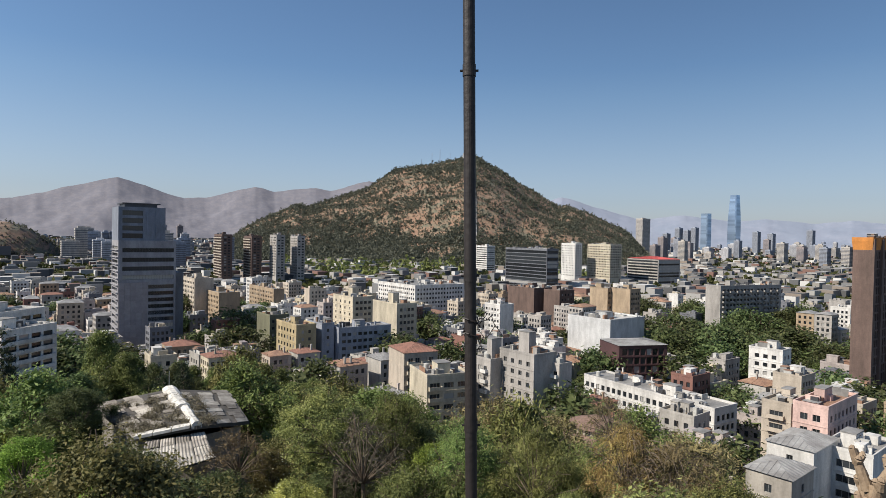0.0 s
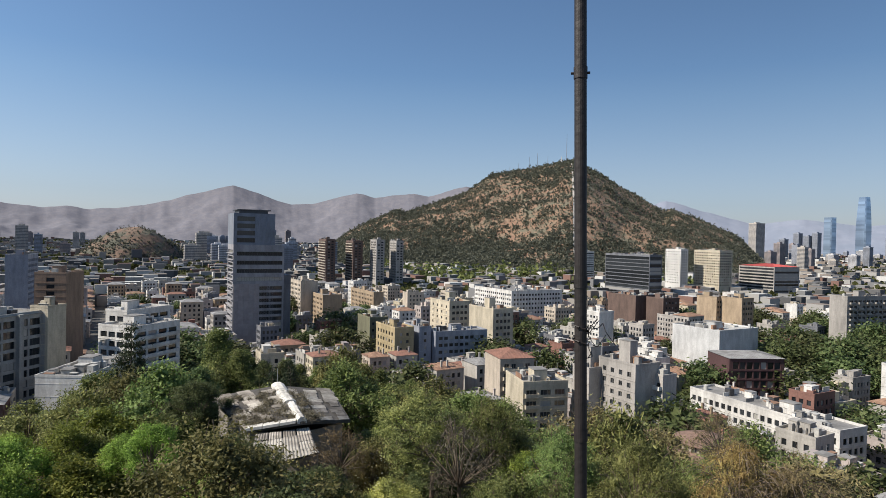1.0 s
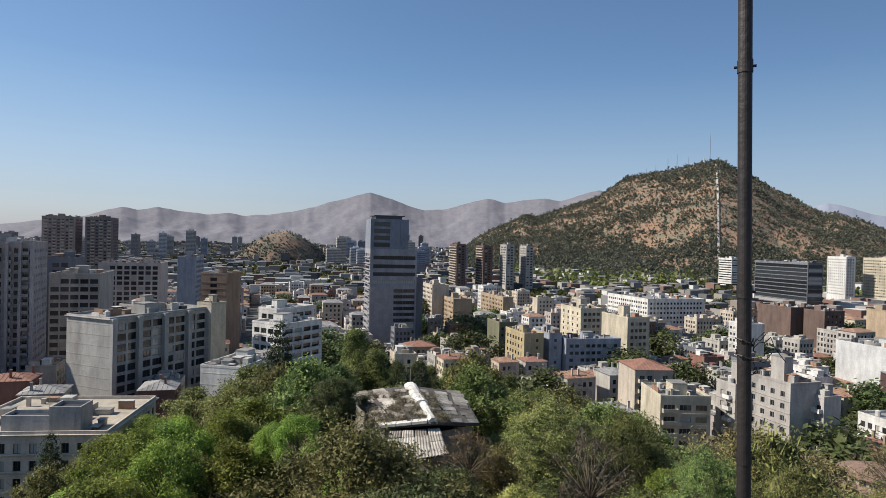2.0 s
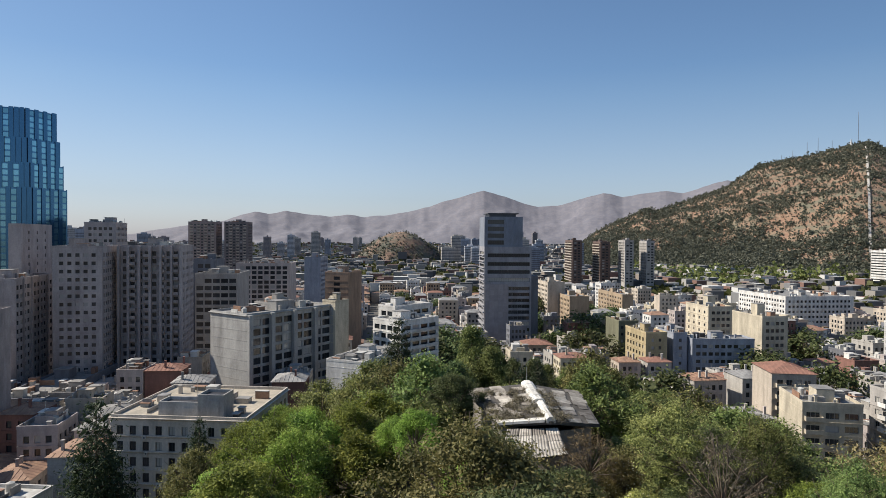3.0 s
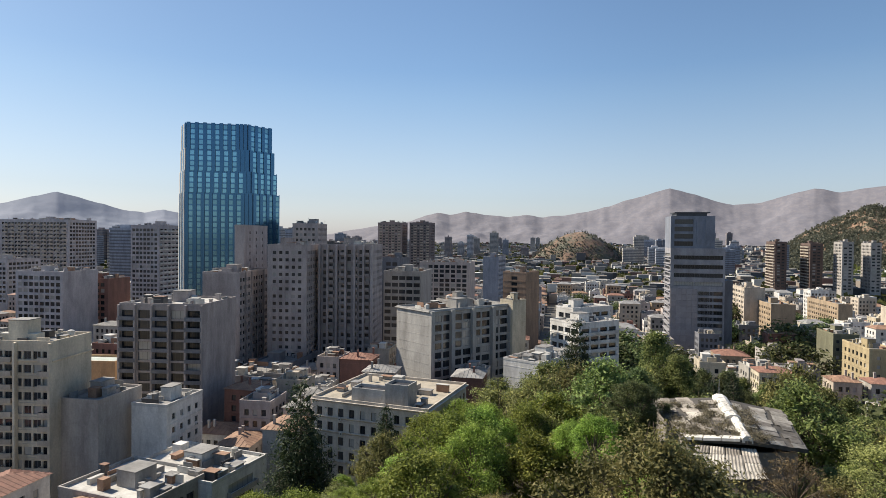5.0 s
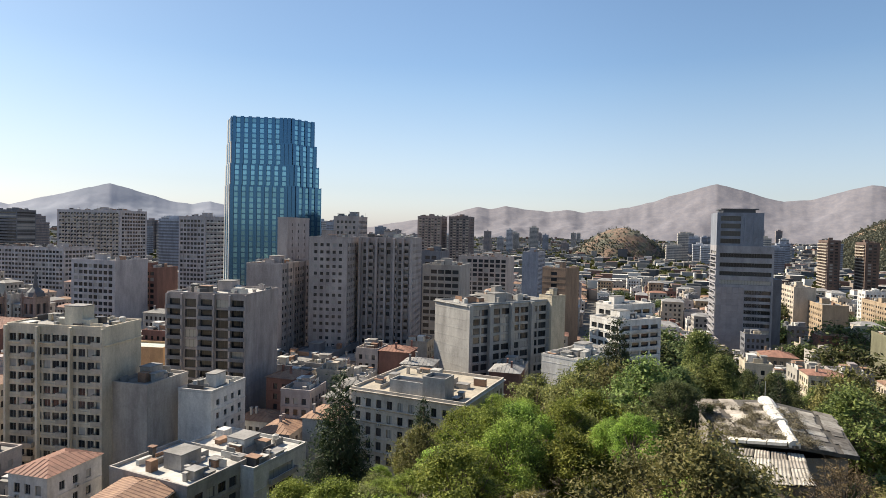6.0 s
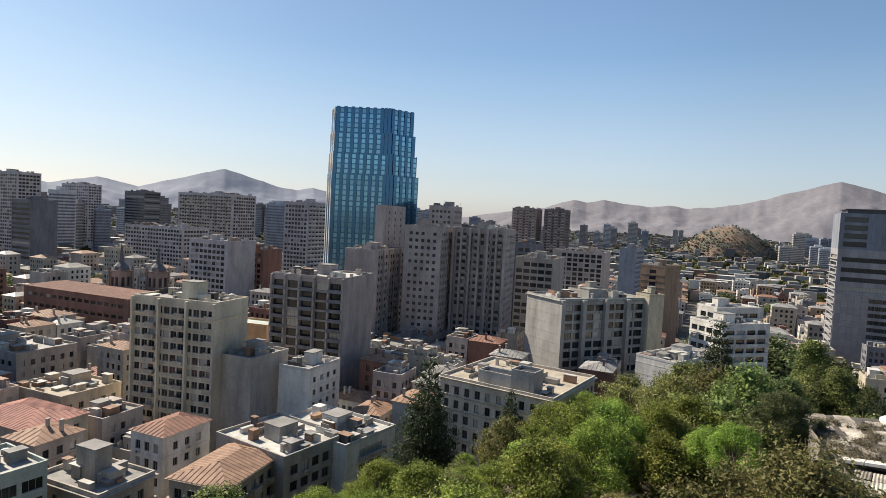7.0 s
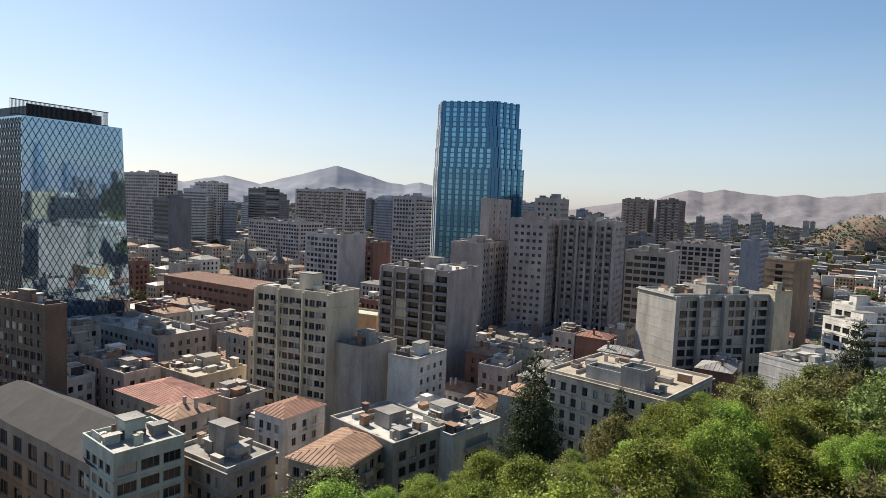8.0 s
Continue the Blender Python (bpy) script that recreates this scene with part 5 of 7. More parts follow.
def make_tree(name, label, seed, H, R, mat, n, size, shape="round", trunk=0.22, droop=0.0, flowers=0, thin=0.5, boughs=False):
    rs = np.random.default_rng(seed)
    root = thing(name, label, "tree", Matrix())
    lobes, g = [], Geo()
    if shape == "conifer":
        k = 13
        for i in range(k):
            z = H * (0.16 + 0.82 * i / k)
            r = R * (1.05 - i / k) ** 0.8
            m = max(3, int(8 - i * 0.4))
            for j in range(m):
                a = 2 * math.pi * j / m + i * 1.3
                lobes.append((0.62 * r * math.cos(a), 0.62 * r * math.sin(a), z - 0.12 * r, 0.42 * r + 0.2, 0.16 * r + 0.25))
                g.tube((0, 0, z), (0.9 * r * math.cos(a), 0.9 * r * math.sin(a), z - 0.15 * r), 0.06, 0.02, 4)
        g.tube((0, 0, -0.6), (0, 0, H * 0.98), trunk, 0.03, 8)
    else:
        base = H * (0.34 if shape == "round" else 0.2)
        p = Vector((0, 0, -0.8 if n < 15000 and not boughs else -H))
        q = Vector((rs.uniform(-0.3, 0.3), rs.uniform(-0.3, 0.3), base))
        g.tube(p, q, trunk * 1.25, trunk * 0.85, 8)
        ph, lean = rs.uniform(0, 6.28), Vector((rs.uniform(-0.2, 0.2), rs.uniform(-0.2, 0.2), 0)) * R
        for i in range(34):
            a, t = i * 2.4 + rs.uniform(-0.5, 0.5), (i + 0.7) / 34
            zz = base * 0.8 + (H - base) * (0.04 + 0.86 * t ** 0.95) * rs.uniform(0.92, 1.04)
            rr = R * (0.80 * math.sin(math.pi * (0.16 + 0.83 * t)) ** 0.8) * rs.uniform(0.6, 1.15) * (1 + 0.2 * math.sin(2 * a + ph))
            c = Vector((rr * math.cos(a), rr * math.sin(a), zz)) + lean * t
            lr = R * rs.uniform(0.13, 0.32)
            lobes.append((c.x, c.y, c.z, lr, lr * rs.uniform(0.7, 0.95)))
            mid = q.lerp(c, 0.5) + Vector((0, 0, 0.3))
            g.tube(q, mid, trunk * 0.45, trunk * 0.25, 5)
            g.tube(mid, c + Vector((0, 0, lr * 0.5)), trunk * 0.25, 0.03, 5)
            for _ in range(3):
                e = c + Vector(tuple(rs.normal(size=3) * lr * 0.7))
                g.tube(mid.lerp(c, 0.6), e, 0.04, 0.012, 4)
    if boughs:
        # long bare twigs that arch over and hang
        for i in range(110):
            a, r0 = rs.uniform(0, 6.28), R * rs.uniform(0.1, 0.7)
            p = Vector((r0 * math.cos(a), r0 * math.sin(a), H * rs.uniform(0.5, 0.93)))
            step = Vector((math.cos(a), math.sin(a), 0.35)) * R * 0.075
            for k in range(5):
                q = p + step
                g.tube(p, q, 0.035 - 0.005 * k, 0.03 - 0.005 * k, 3)
                p = q
                step += Vector((rs.uniform(-0.06, 0.06), rs.uniform(-0.06, 0.06), -0.13 * R * 0.22))
    part("trunk", g.mesh("trunk", [BARK]), root)
    C, A, Bv = leaves(rs, lobes, n, size, droop, thin)
    part("crown", quads_mesh("crown", C, A, Bv, [mat]), root)
    if flowers:
        lob = np.array(lobes)
        L = lob[rs.integers(0, len(lob), flowers)]
        d = rs.normal(size=(flowers, 3))
        d /= np.linalg.norm(d, axis=1)[:, None]
        C = L[:, :3] + d * np.stack([L[:, 3], L[:, 3], L[:, 4]], 1) * 1.05
        fg = Geo()
        for c in C:
            for k in range(4):
                a = k * 1.57
                fg.quad(tuple(c), tuple(c + np.array([0.12 * math.cos(a), 0.12 * math.sin(a), 0.05])), tuple(c + np.array([0.15 * math.cos(a + 0.7), 0.15 * math.sin(a + 0.7), 0.10])), tuple(c + np.array([0.12 * math.cos(a + 1.4), 0.12 * math.sin(a + 1.4), 0.05])))
        tagged(part("blossoms", fg.mesh("blossoms", [surface("petal", (0.75, 0.72, 0.52), rough=0.6, bump=0)]), root, "cream white blossoms"), kind="stuff")
    return root


L_GREEN = leafy("leaf_fresh", (0.061, 0.085, 0.028), (0.166, 0.208, 0.064), (0.298, 0.342, 0.115))
L_DARK = leafy("leaf_dark", (0.040, 0.059, 0.023), (0.102, 0.131, 0.049), (0.192, 0.220, 0.088))
L_OLIVE = leafy("leaf_olive", (0.069, 0.080, 0.028), (0.206, 0.209, 0.070), (0.370, 0.349, 0.129))
L_DRY = leafy("leaf_dry", (0.089, 0.080, 0.040), (0.247, 0.208, 0.099), (0.421, 0.351, 0.163))
L_CONE = leafy("needle_dark", (0.017, 0.028, 0.014), (0.039, 0.054, 0.026), (0.069, 0.084, 0.040))
L_GLOSS = leafy("leaf_glossy", (0.108, 0.120, 0.040), (0.290, 0.280, 0.089), (0.594, 0.525, 0.177))
L_BRIGHT = leafy("leaf_bright", (0.073, 0.112, 0.022), (0.205, 0.273, 0.048), (0.385, 0.456, 0.097))
L_STREET2 = leafy("leaf_street_light", (0.041, 0.054, 0.018), (0.090, 0.108, 0.034), (0.153, 0.167, 0.059))

L_BARE = leafy("leaf_grey", (0.063, 0.056, 0.042), (0.125, 0.110, 0.079), (0.200, 0.177, 0.116))
L_WILLOW = leafy("leaf_feathery", (0.086, 0.100, 0.033), (0.210, 0.232, 0.075), (0.344, 0.353, 0.124))
L_RUST = leafy("leaf_rusty", (0.121, 0.073, 0.033), (0.297, 0.193, 0.083), (0.418, 0.341, 0.132))

PROTO = {
    "green": [make_tree("broadleaf_tree", "full fresh green tree on the hillside", 11, 11, 4.6, L_GREEN, 9000, 0.30),
              make_tree("broadleaf_tree", "bright green tree with a loose crown", 12, 10, 4.2, L_BRIGHT, 9000, 0.30)],
    "dark": [make_tree("broadleaf_tree", "dark green dense tree on the hillside", 21, 11, 4.4, L_DARK, 9000, 0.28),
             make_tree("broadleaf_tree", "dull dark green tree among others", 22, 12, 4.2, L_DARK, 9000, 0.28)],
    "olive": [make_tree("broadleaf_tree", "olive green tree with thin foliage", 31, 10, 4.4, L_OLIVE, 8000, 0.26),
              make_tree("broadleaf_tree", "olive and yellow green hanging tree", 32, 10, 4.6, L_OLIVE, 7000, 0.38, droop=1.6, thin=0.28)],
    "dry": [make_tree("broadleaf_tree", "half dry brownish tree with visible twigs", 41, 9, 4.4, L_DRY, 3600, 0.28, thin=0.4),
            make_tree("broadleaf_tree", "yellow brown drying tree", 42, 9.5, 4.6, L_DRY, 5500, 0.32, droop=1.2, thin=0.3)],
    "magnolia": [make_tree("magnolia_tree", "glossy leaved tree with cream blossoms", 51, 10, 4.6, L_GLOSS, 26000, 0.18, flowers=190),
                 make_tree("magnolia_tree", "broad glossy leaved tree in bloom", 52, 9.5, 4.8, L_GLOSS, 26000, 0.18, flowers=120)],
    "nearolive": [make_tree("broadleaf_tree", "olive leaved tree with fine twigs", 53, 10, 4.4, L_OLIVE, 24000, 0.17, thin=0.45),
                  make_tree("broadleaf_tree", "thin grey green tree half bare", 54, 10, 4.6, L_DRY, 8000, 0.13, thin=0.4)],
    "neargreen": [make_tree("broadleaf_tree", "fresh green tree with a full crown", 55, 10, 4.4, L_BRIGHT, 26000, 0.18),
                  make_tree("broadleaf_tree", "fresh green feathery tree", 56, 10, 4.4, L_GREEN, 24000, 0.17, droop=1.0, thin=0.3)],
    "neardark": [make_tree("broadleaf_tree", "dark leaved broad tree", 57, 10, 4.4, L_DARK, 25000, 0.18)],
    "bright": [make_tree("broadleaf_tree", "bright spring green tree with feathery crown", 58, 10, 4.2, L_BRIGHT, 16000, 0.20, droop=0.5, thin=0.4),
               make_tree("broadleaf_tree", "light green upright tree", 59, 11, 4.0, L_BRIGHT, 16000, 0.20)],
    "tall": [make_tree("broadleaf_tree", "tall upright green tree of the park", 81, 22, 5.2, L_GREEN, 13000, 0.42),
             make_tree("broadleaf_tree", "tall dull green tree of the park", 82, 22, 5.6, L_DARK, 12000, 0.42)],
    "bare": [make_tree("broadleaf_tree", "half bare grey tree with fine twigs", 91, 10, 4.6, L_BARE, 9000, 0.12, thin=0.3)],
    "willow": [make_tree("pepper_tree", "feathery yellow green hanging tree", 92, 10, 4.6, L_WILLOW, 24000, 0.20, droop=1.8, thin=0.24)],
    "rust": [make_tree("pepper_tree", "drooping tree with rusty brown drying twigs", 93, 9.5, 4.8, L_RUST, 17000, 0.24, droop=2.0, thin=0.18, boughs=True),
             make_tree("pepper_tree", "drooping tree half olive half brown", 94, 9.5, 4.8, L_DRY, 17000, 0.22, droop=1.6, thin=0.22, boughs=True)],
    "cone": [make_tree("conifer_tree", "dark tall conifer with layered branches", 61, 17, 4.6, L_CONE, 17000, 0.40, "conifer", 0.3, thin=0.3)],
    "street": [make_tree("street_tree", "green street tree between houses", 71, 9, 4.2, L_STREET2, 1500, 0.62),
               make_tree("street_tree", "dark street tree between houses", 72, 10, 4.4, L_DARK, 1500, 0.62)],
}
PROTO_H = {"green": 11, "dark": 11, "olive": 10, "dry": 9, "magnolia": 10, "nearolive": 10, "neargreen": 10, "neardark": 10, "bright": 10.5, "tall": 22, "bare": 10, "willow": 10, "rust": 9.5, "cone": 17, "street": 9.5}


def tree_line(az):
    """Height angle that the tops of the hillside trees reach, by direction."""
    return float(np.interp(az, (-40, -30, -27, -23, -19, -16, -14.4, -12.2, -11, -3, 2, 7, 12, 18, 24, 28, 32, 36, 40, 43, 46, 50, 56, 62, 70, 82), (-24, -23, -17.5, -16.3, -16.6, -17.6, -19.2, -19.2, -17.2, -16.4, -14.2, -11.7, -10.9, -9.3, -8.7, -8.3, -9.8, -10.8, -12.3, -13.4, -14.6, -18.0, -20.4, -23.0, -24.8, -26)))


used, planted = set(), {}


def plant(kind, x, y, z, h, turn, wide=1.0):
    protos = PROTO[kind]
    p = protos[planted.get(kind, 0) % len(protos)]
    planted[kind] = planted.get(kind, 0) + 1
    s = h / PROTO_H[kind]
    m = Matrix.Translation((x, y, z)) @ Matrix.Rotation(turn, 4, "Z") @ Matrix.Diagonal((s * wide, s * wide, s, 1))
    if p.name not in used:
        used.add(p.name)
        p.matrix_basis = m
        return p
    return copy_thing(p, m)


r3 = random.Random(5)
rad = 29.0
while rad < 205:
    gap = 8.5 + rad * 0.014
    n = int(radians(124) * rad / gap)
    for i in range(n):
        az = -41 + 124 * (i + r3.uniform(0.1, 0.9)) / n
        D = rad + r3.uniform(-1.8, 1.8)
        if D > reach(az) * 0.985:
            continue
        x, y = -D * math.sin(radians(az)), D * math.cos(radians(az))
        lim = min(tree_line(az), float(np.interp(D, (20, 35, 50, 70, 90, 110, 130), (-28, -23.2, -20.2, -17.0, -14.4, -11.6, -8.0)))) + (r3.choice((-4.0, -3.0, -2.0, -1.0, -0.2, 0.6, 1.1)) if D < 75 else r3.choice((-2.8, -1.8, -1.1, -0.5, 0.0, 0.3)))
        if 17.0 < az < 31 and D < 86:
            if 60 < D and 18 < az < 29.5:
                continue
            lim = -21.0 + r3.uniform(-0.6, 0.5) if az < 27 else -18.0
        if 6 < az < 9.5 and 36 < D < 52:
            continue
        gz = ground_z(x, y)
        h = 62 + D * math.tan(radians(lim)) - gz
        if h < 3.0:
            continue
        h = min(h * (1.1 if D > 75 else 1.0), 23.0)
        k = r3.random()
        if az > 27:
            kind = "green" if k < 0.7 else "dark" if k < 0.86 else "olive"
            if az > 44:
                kind = "bright" if k < 0.62 else "green" if k < 0.85 else "olive"
            if D < 62 and az < 44:
                kind = "magnolia" if k < 0.5 else "olive" if k < 0.75 else "green"
        elif az > 10:
            kind = "dark" if k < 0.5 else "green" if k < 0.68 else "olive" if k < 0.86 else "dry" if k < 0.93 else "cone"
            if D < 62:
                kind = "magnolia" if k < 0.45 else "olive" if k < 0.65 else "dry" if k < 0.75 else "dark"
        elif az > -8:
            kind = "dark" if k < 0.22 else "green" if k < 0.45 else "olive" if k < 0.75 else "dry"
        else:
            kind = "green" if k < 0.5 else "olive" if k < 0.78 else "dry"
            if -25 < az < -15:
                kind = "dry" if k < 0.5 else "olive" if k < 0.72 else "green"
        if kind == "cone" and h < 9:
            kind = "dark"
        if h > 14 and kind != "cone":
            kind = "tall"
        if D < 60:
            kind = {"green": "neargreen", "dark": "neardark", "olive": "nearolive", "dry": "nearolive"}.get(kind, kind)
        plant(kind, x, y, gz - 0.2, h, r3.uniform(0, 6.28), min(1.35, max(r3.uniform(0.9, 1.18), 6.0 / h)) if h < 14 else r3.uniform(0.8, 1.05))
    rad += gap * 0.8

# trees that close round the old pavilion, and those that stand out on the slope
for az, D, el, kind, spread in ((29.6, 60, -15.6, "magnolia", 4.6), (32.8, 57, -16.6, "magnolia", 4.2), (27.2, 52, -19.6, "magnolia", 3.4), (15.6, 60, -16.2, "magnolia", 4.0), (13.0, 52, -18.0, "magnolia", 4.2),
                                (23.0, 50, -21.8, "neardark", 3.2), (20.2, 51, -20.4, "neardark", 3.0), (18.3, 60, -16.9, "nearolive", 3.0), (34.5, 66, -13.8, "neargreen", 4.2), (31.0, 76, -12.6, "neardark", 3.0),
                                (6.9, 50, -15.5, "bare", 4.2), (10.0, 55, -15.0, "nearolive", 3.6), (4.0, 58, -15.4, "neargreen", 4.2), (0.5, 54, -16.6, "neargreen", 4.0), (-9.2, 46, -16.6, "willow", 4.0), (-5.6, 52, -16.9, "willow", 4.4), (-2.5, 48, -17.6, "neargreen", 3.6),
                                (-17.4, 46, -15.4, "rust", 3.4), (-21.0, 45, -16.8, "rust", 3.6), (-24.4, 46, -17.8, "rust", 3.0), (-19.0, 39, -19.2, "rust", 3.4), (-23.4, 39, -20.6, "rust", 3.2), (-15.8, 60, -14.0, "nearolive", 2.4), (-13.2, 41, -20.4, "willow", 3.2), (-26.0, 42, -20.0, "nearolive", 2.8), (-14.6, 36, -22.4, "rust", 3.0),
                                (29.3, 128, -4.2, "tall", 5.4), (31.0, 112, -7.2, "tall", 4.8), (27.4, 120, -7.0, "tall", 4.6),
                                (36.6, 70, -14.6, "neargreen", 4.2), (34.6, 88, -12.2, "green", 5.0), (38.0, 84, -13.2, "green", 5.0), (41.0, 78, -14.8, "bright", 4.6), (44.5, 74, -16.4, "bright", 4.2), (47.5, 80, -17.4, "bright", 4.0), (52.5, 74, -20.2, "bright", 3.8), (57.5, 70, -22.4, "bright", 3.6)):
    x, y = -D * math.sin(radians(az)), D * math.cos(radians(az))
    gz = ground_z(x, y)
    h = 62 + D * math.tan(radians(el)) - gz
    tall = h if kind in ("tall", "green") else min(h, 2.3 * spread)
    plant(kind, x, y, gz - 0.2 + h - tall, tall, az, spread * PROTO_H[kind] / (4.6 * tall))

# dark conifers beside the stone houses and behind the pavilion
for az, D, h in ((61.9, 110, 35.0), (54.0, 118, 19.0), (23.2, 112, 18.0), (24.6, 104, 17.0), (63.8, 104, 17.0), (36.2, 150, 33.0), (18.6, 108, 18.0)):
    x, y = -D * math.sin(radians(az)), D * math.cos(radians(az))
    plant("cone", x, y, ground_z(x, y) - 0.3, h, az)


def pruned_stump():
    """The lopped tree close by: a thick trunk with cut, knuckled limbs."""
    root = thing("pruned_tree", "lopped bare tree trunk with knuckled stubs", "tree", Matrix.Translation((15.2, 21.0, 46.5)))
    r4 = random.Random(9)
    g = Geo()
    pale = surface("pale_bark", (0.36, 0.27, 0.18), (0.2, 0.14, 0.09), scale=1.5, fine=7, bump=0.6)
    p = Vector((0, 0, -9))
    q = Vector((0.1, 0, 7.2))
    g.tube(p, q, 0.5, 0.36, 12)
    for i in range(11):
        a = i * 2.4
        z = 4.6 + 0.26 * i
        s0 = Vector((0.2 * math.cos(a), 0.2 * math.sin(a), z))
        e = Vector((0.1, 0, z)) + Vector((0.62 * math.cos(a), 0.62 * math.sin(a), 0.55 + 0.05 * i))
        g.tube(s0, e, 0.2, 0.15, 9)
        for k in range(4):
            b = a + k * 1.6
            f = e + Vector((0.16 * math.cos(b), 0.16 * math.sin(b), r4.uniform(0.05, 0.42)))
            g.tube(e - Vector((0, 0, 0.12)), f, 0.15, 0.12, 8, 0, True)
            g.tube(f, f + Vector((0.03, 0.02, 0.12)), 0.12, 0.05, 8, 0, True)
    part("trunk", g.mesh("trunk", [pale]), root)


pruned_stump()


# ---------- the old shed roof on the hillside ----------
def old_shed():
    """A broken-backed tin roof: two slopes off a pale ridge, a pale gutter slab across the near end and a lower porch roof."""
    root = thing("old_pavilion", "old pavilion with a worn pale patched tin roof", "building", Matrix())
    r5 = random.Random(4)
    sheet = surface("old_sheet", (0.52, 0.485, 0.42), (0.25, 0.225, 0.19), scale=0.8, rough=0.8, fine=2.2, bump=0.4, vary=0.15)
    dull = surface("dull_sheet", (0.38, 0.345, 0.30), (0.17, 0.15, 0.125), scale=0.8, rough=0.85, fine=2.2, bump=0.4, vary=0.2)
    felt = surface("old_felt", (0.11, 0.098, 0.084), (0.055, 0.05, 0.042), scale=0.7, fine=3, bump=0.5)
    cap = surface("pale_cap", (0.78, 0.75, 0.68), (0.55, 0.52, 0.46), scale=1.2, vary=0.15)
    V = Vector
    ridge_far, ridge_near = V((-33.5, 74.6, 42.6)), V((-25.1, 62.4, 42.0))
    right_far, right_near = V((-27.3, 77.9, 41.6)), V((-21.2, 67.2, 41.1))
    left_far, left_near = V((-41.9, 72.8, 41.0)), V((-31.2, 61.4, 40.9))
    slopes = ((ridge_far, ridge_near, right_far, right_near, 0.6), (ridge_far, ridge_near, left_far, left_near, 0.55))
    g = Geo()
    for a, b, c, d, _ in slopes:
        g.quad(tuple(a), tuple(b), tuple(d), tuple(c))
        for p, q in ((c, d), (d, b), (a, c)):
            g.quad(tuple(p), tuple(q), (q.x, q.y, q.z - 0.35), (p.x, p.y, p.z - 0.35))
    part("roof", g.mesh("roof", [felt]), root, "dark felt under the sheets")
    g = Geo()
    ring = [right_far, ridge_far, left_far, left_near, ridge_near, right_near]
    mid = sum(ring, V()) / 6
    ring = [p.lerp(mid, 0.12) for p in ring]
    for p, q in zip(ring, ring[1:] + ring[:1]):
        g.quad((p.x, p.y, 28), (q.x, q.y, 28), (q.x, q.y, 40.5), (p.x, p.y, 40.5))
    part("wall", g.mesh("wall", [stucco("shed_wall", (0.30, 0.27, 0.235))]), root)

    def lay(name, a, b, c, d, s0, s1, t0, t1, lift, mat, ribs=6):
        """A ribbed sheet on the slope a b (top edge), c d (lower edge)."""
        def on(sv, tv, up):
            return tuple(a.lerp(b, sv).lerp(c.lerp(d, sv), tv) + V((0, 0, lift + up)))
        gg = Geo()
        for k in range(ribs):
            p, q = s0 + (s1 - s0) * k / ribs, s0 + (s1 - s0) * (k + 1) / ribs
            m = (p + q) / 2
            gg.quad(on(p, t0, 0), on(m, t0, 0.07), on(m, t1, 0.07), on(p, t1, 0))
            gg.quad(on(m, t0, 0.07), on(q, t0, 0), on(q, t1, 0), on(m, t1, 0.07))
        part(name, gg.mesh(name, [mat]), root)
    for a, b, c, d, share in slopes:
        for i in range(10):
            for k in range(3):
                if r5.random() < (0.14 if k else 0.45):
                    continue
                lay("roof_sheet", a, b, c, d, i / 10 + r5.uniform(0, 0.012), (i + 1) / 10, k / 3 + r5.uniform(0.02, 0.1), (k + 1) / 3 + r5.uniform(-0.06, 0.01), 0.05 + 0.06 * r5.random(), sheet if r5.random() < share else dull)
    along = (ridge_near - ridge_far).normalized()
    across = V((-along.y, along.x, 0)).normalized()
    for i in range(9):
        p, q = ridge_far.lerp(ridge_near, i / 9), ridge_far.lerp(ridge_near, (i + 0.93) / 9)
        if i in (5, 6):
            p, q = p + V((0.15, 0.1, -0.12)), q + V((0.2, 0, -0.2))
        w = 0.78 if i < 5 else 0.5
        g = Geo()
        prof = [(-w, -0.25), (-w, 0.18), (-w * 0.4, 0.46), (w * 0.4, 0.46), (w, 0.18), (w, -0.25)]
        for (a0, h0), (a1, h1) in zip(prof, prof[1:]):
            g.quad(tuple(p + across * a0 + V((0, 0, h0))), tuple(p + across * a1 + V((0, 0, h1))), tuple(q + across * a1 + V((0, 0, h1))), tuple(q + across * a0 + V((0, 0, h0))))
        for e in (p, q):
            for k in range(1, 5):
                g.tri(*(tuple(e + across * prof[n][0] + V((0, 0, prof[n][1]))) for n in (0, k, k + 1)))
        part("ridge_cap", g.mesh("ridge_cap", [cap]), root)
    # pale slab that runs off the near end of the ridge, in three lengths
    for i in range(3):
        p, q = V((-25.9, 62.6, 42.15)).lerp(V((-31.0, 61.1, 41.35)), i / 3), V((-25.9, 62.6, 42.15)).lerp(V((-31.0, 61.1, 41.35)), (i + 0.95) / 3)
        u = (q - p).normalized()
        n = V((-u.y, u.x, 0)) * 0.55
        g = Geo()
        top = [p - n, q - n, q + n, p + n]
        low = [v - V((0, 0, 0.3)) for v in top]
        g.quad(*(tuple(v) for v in top))
        for k in range(4):
            g.quad(tuple(low[k]), tuple(low[(k + 1) % 4]), tuple(top[(k + 1) % 4]), tuple(top[k]))
        part("gutter_slab", g.mesh("gutter_slab", [cap]), root)
    # lower porch roof in four rows of sheets
    pa, pb, pc, pd = V((-29.6, 60.7, 40.8)), V((-24.6, 63.2, 41.1)), V((-27.9, 55.4, 39.0)), V((-22.2, 60.0, 39.6))
    g = Geo()
    g.quad(*(tuple(v - V((0, 0, 0.1))) for v in (pa, pb, pd, pc)))
    part("porch_roof", g.mesh("porch_roof", [felt]), root)
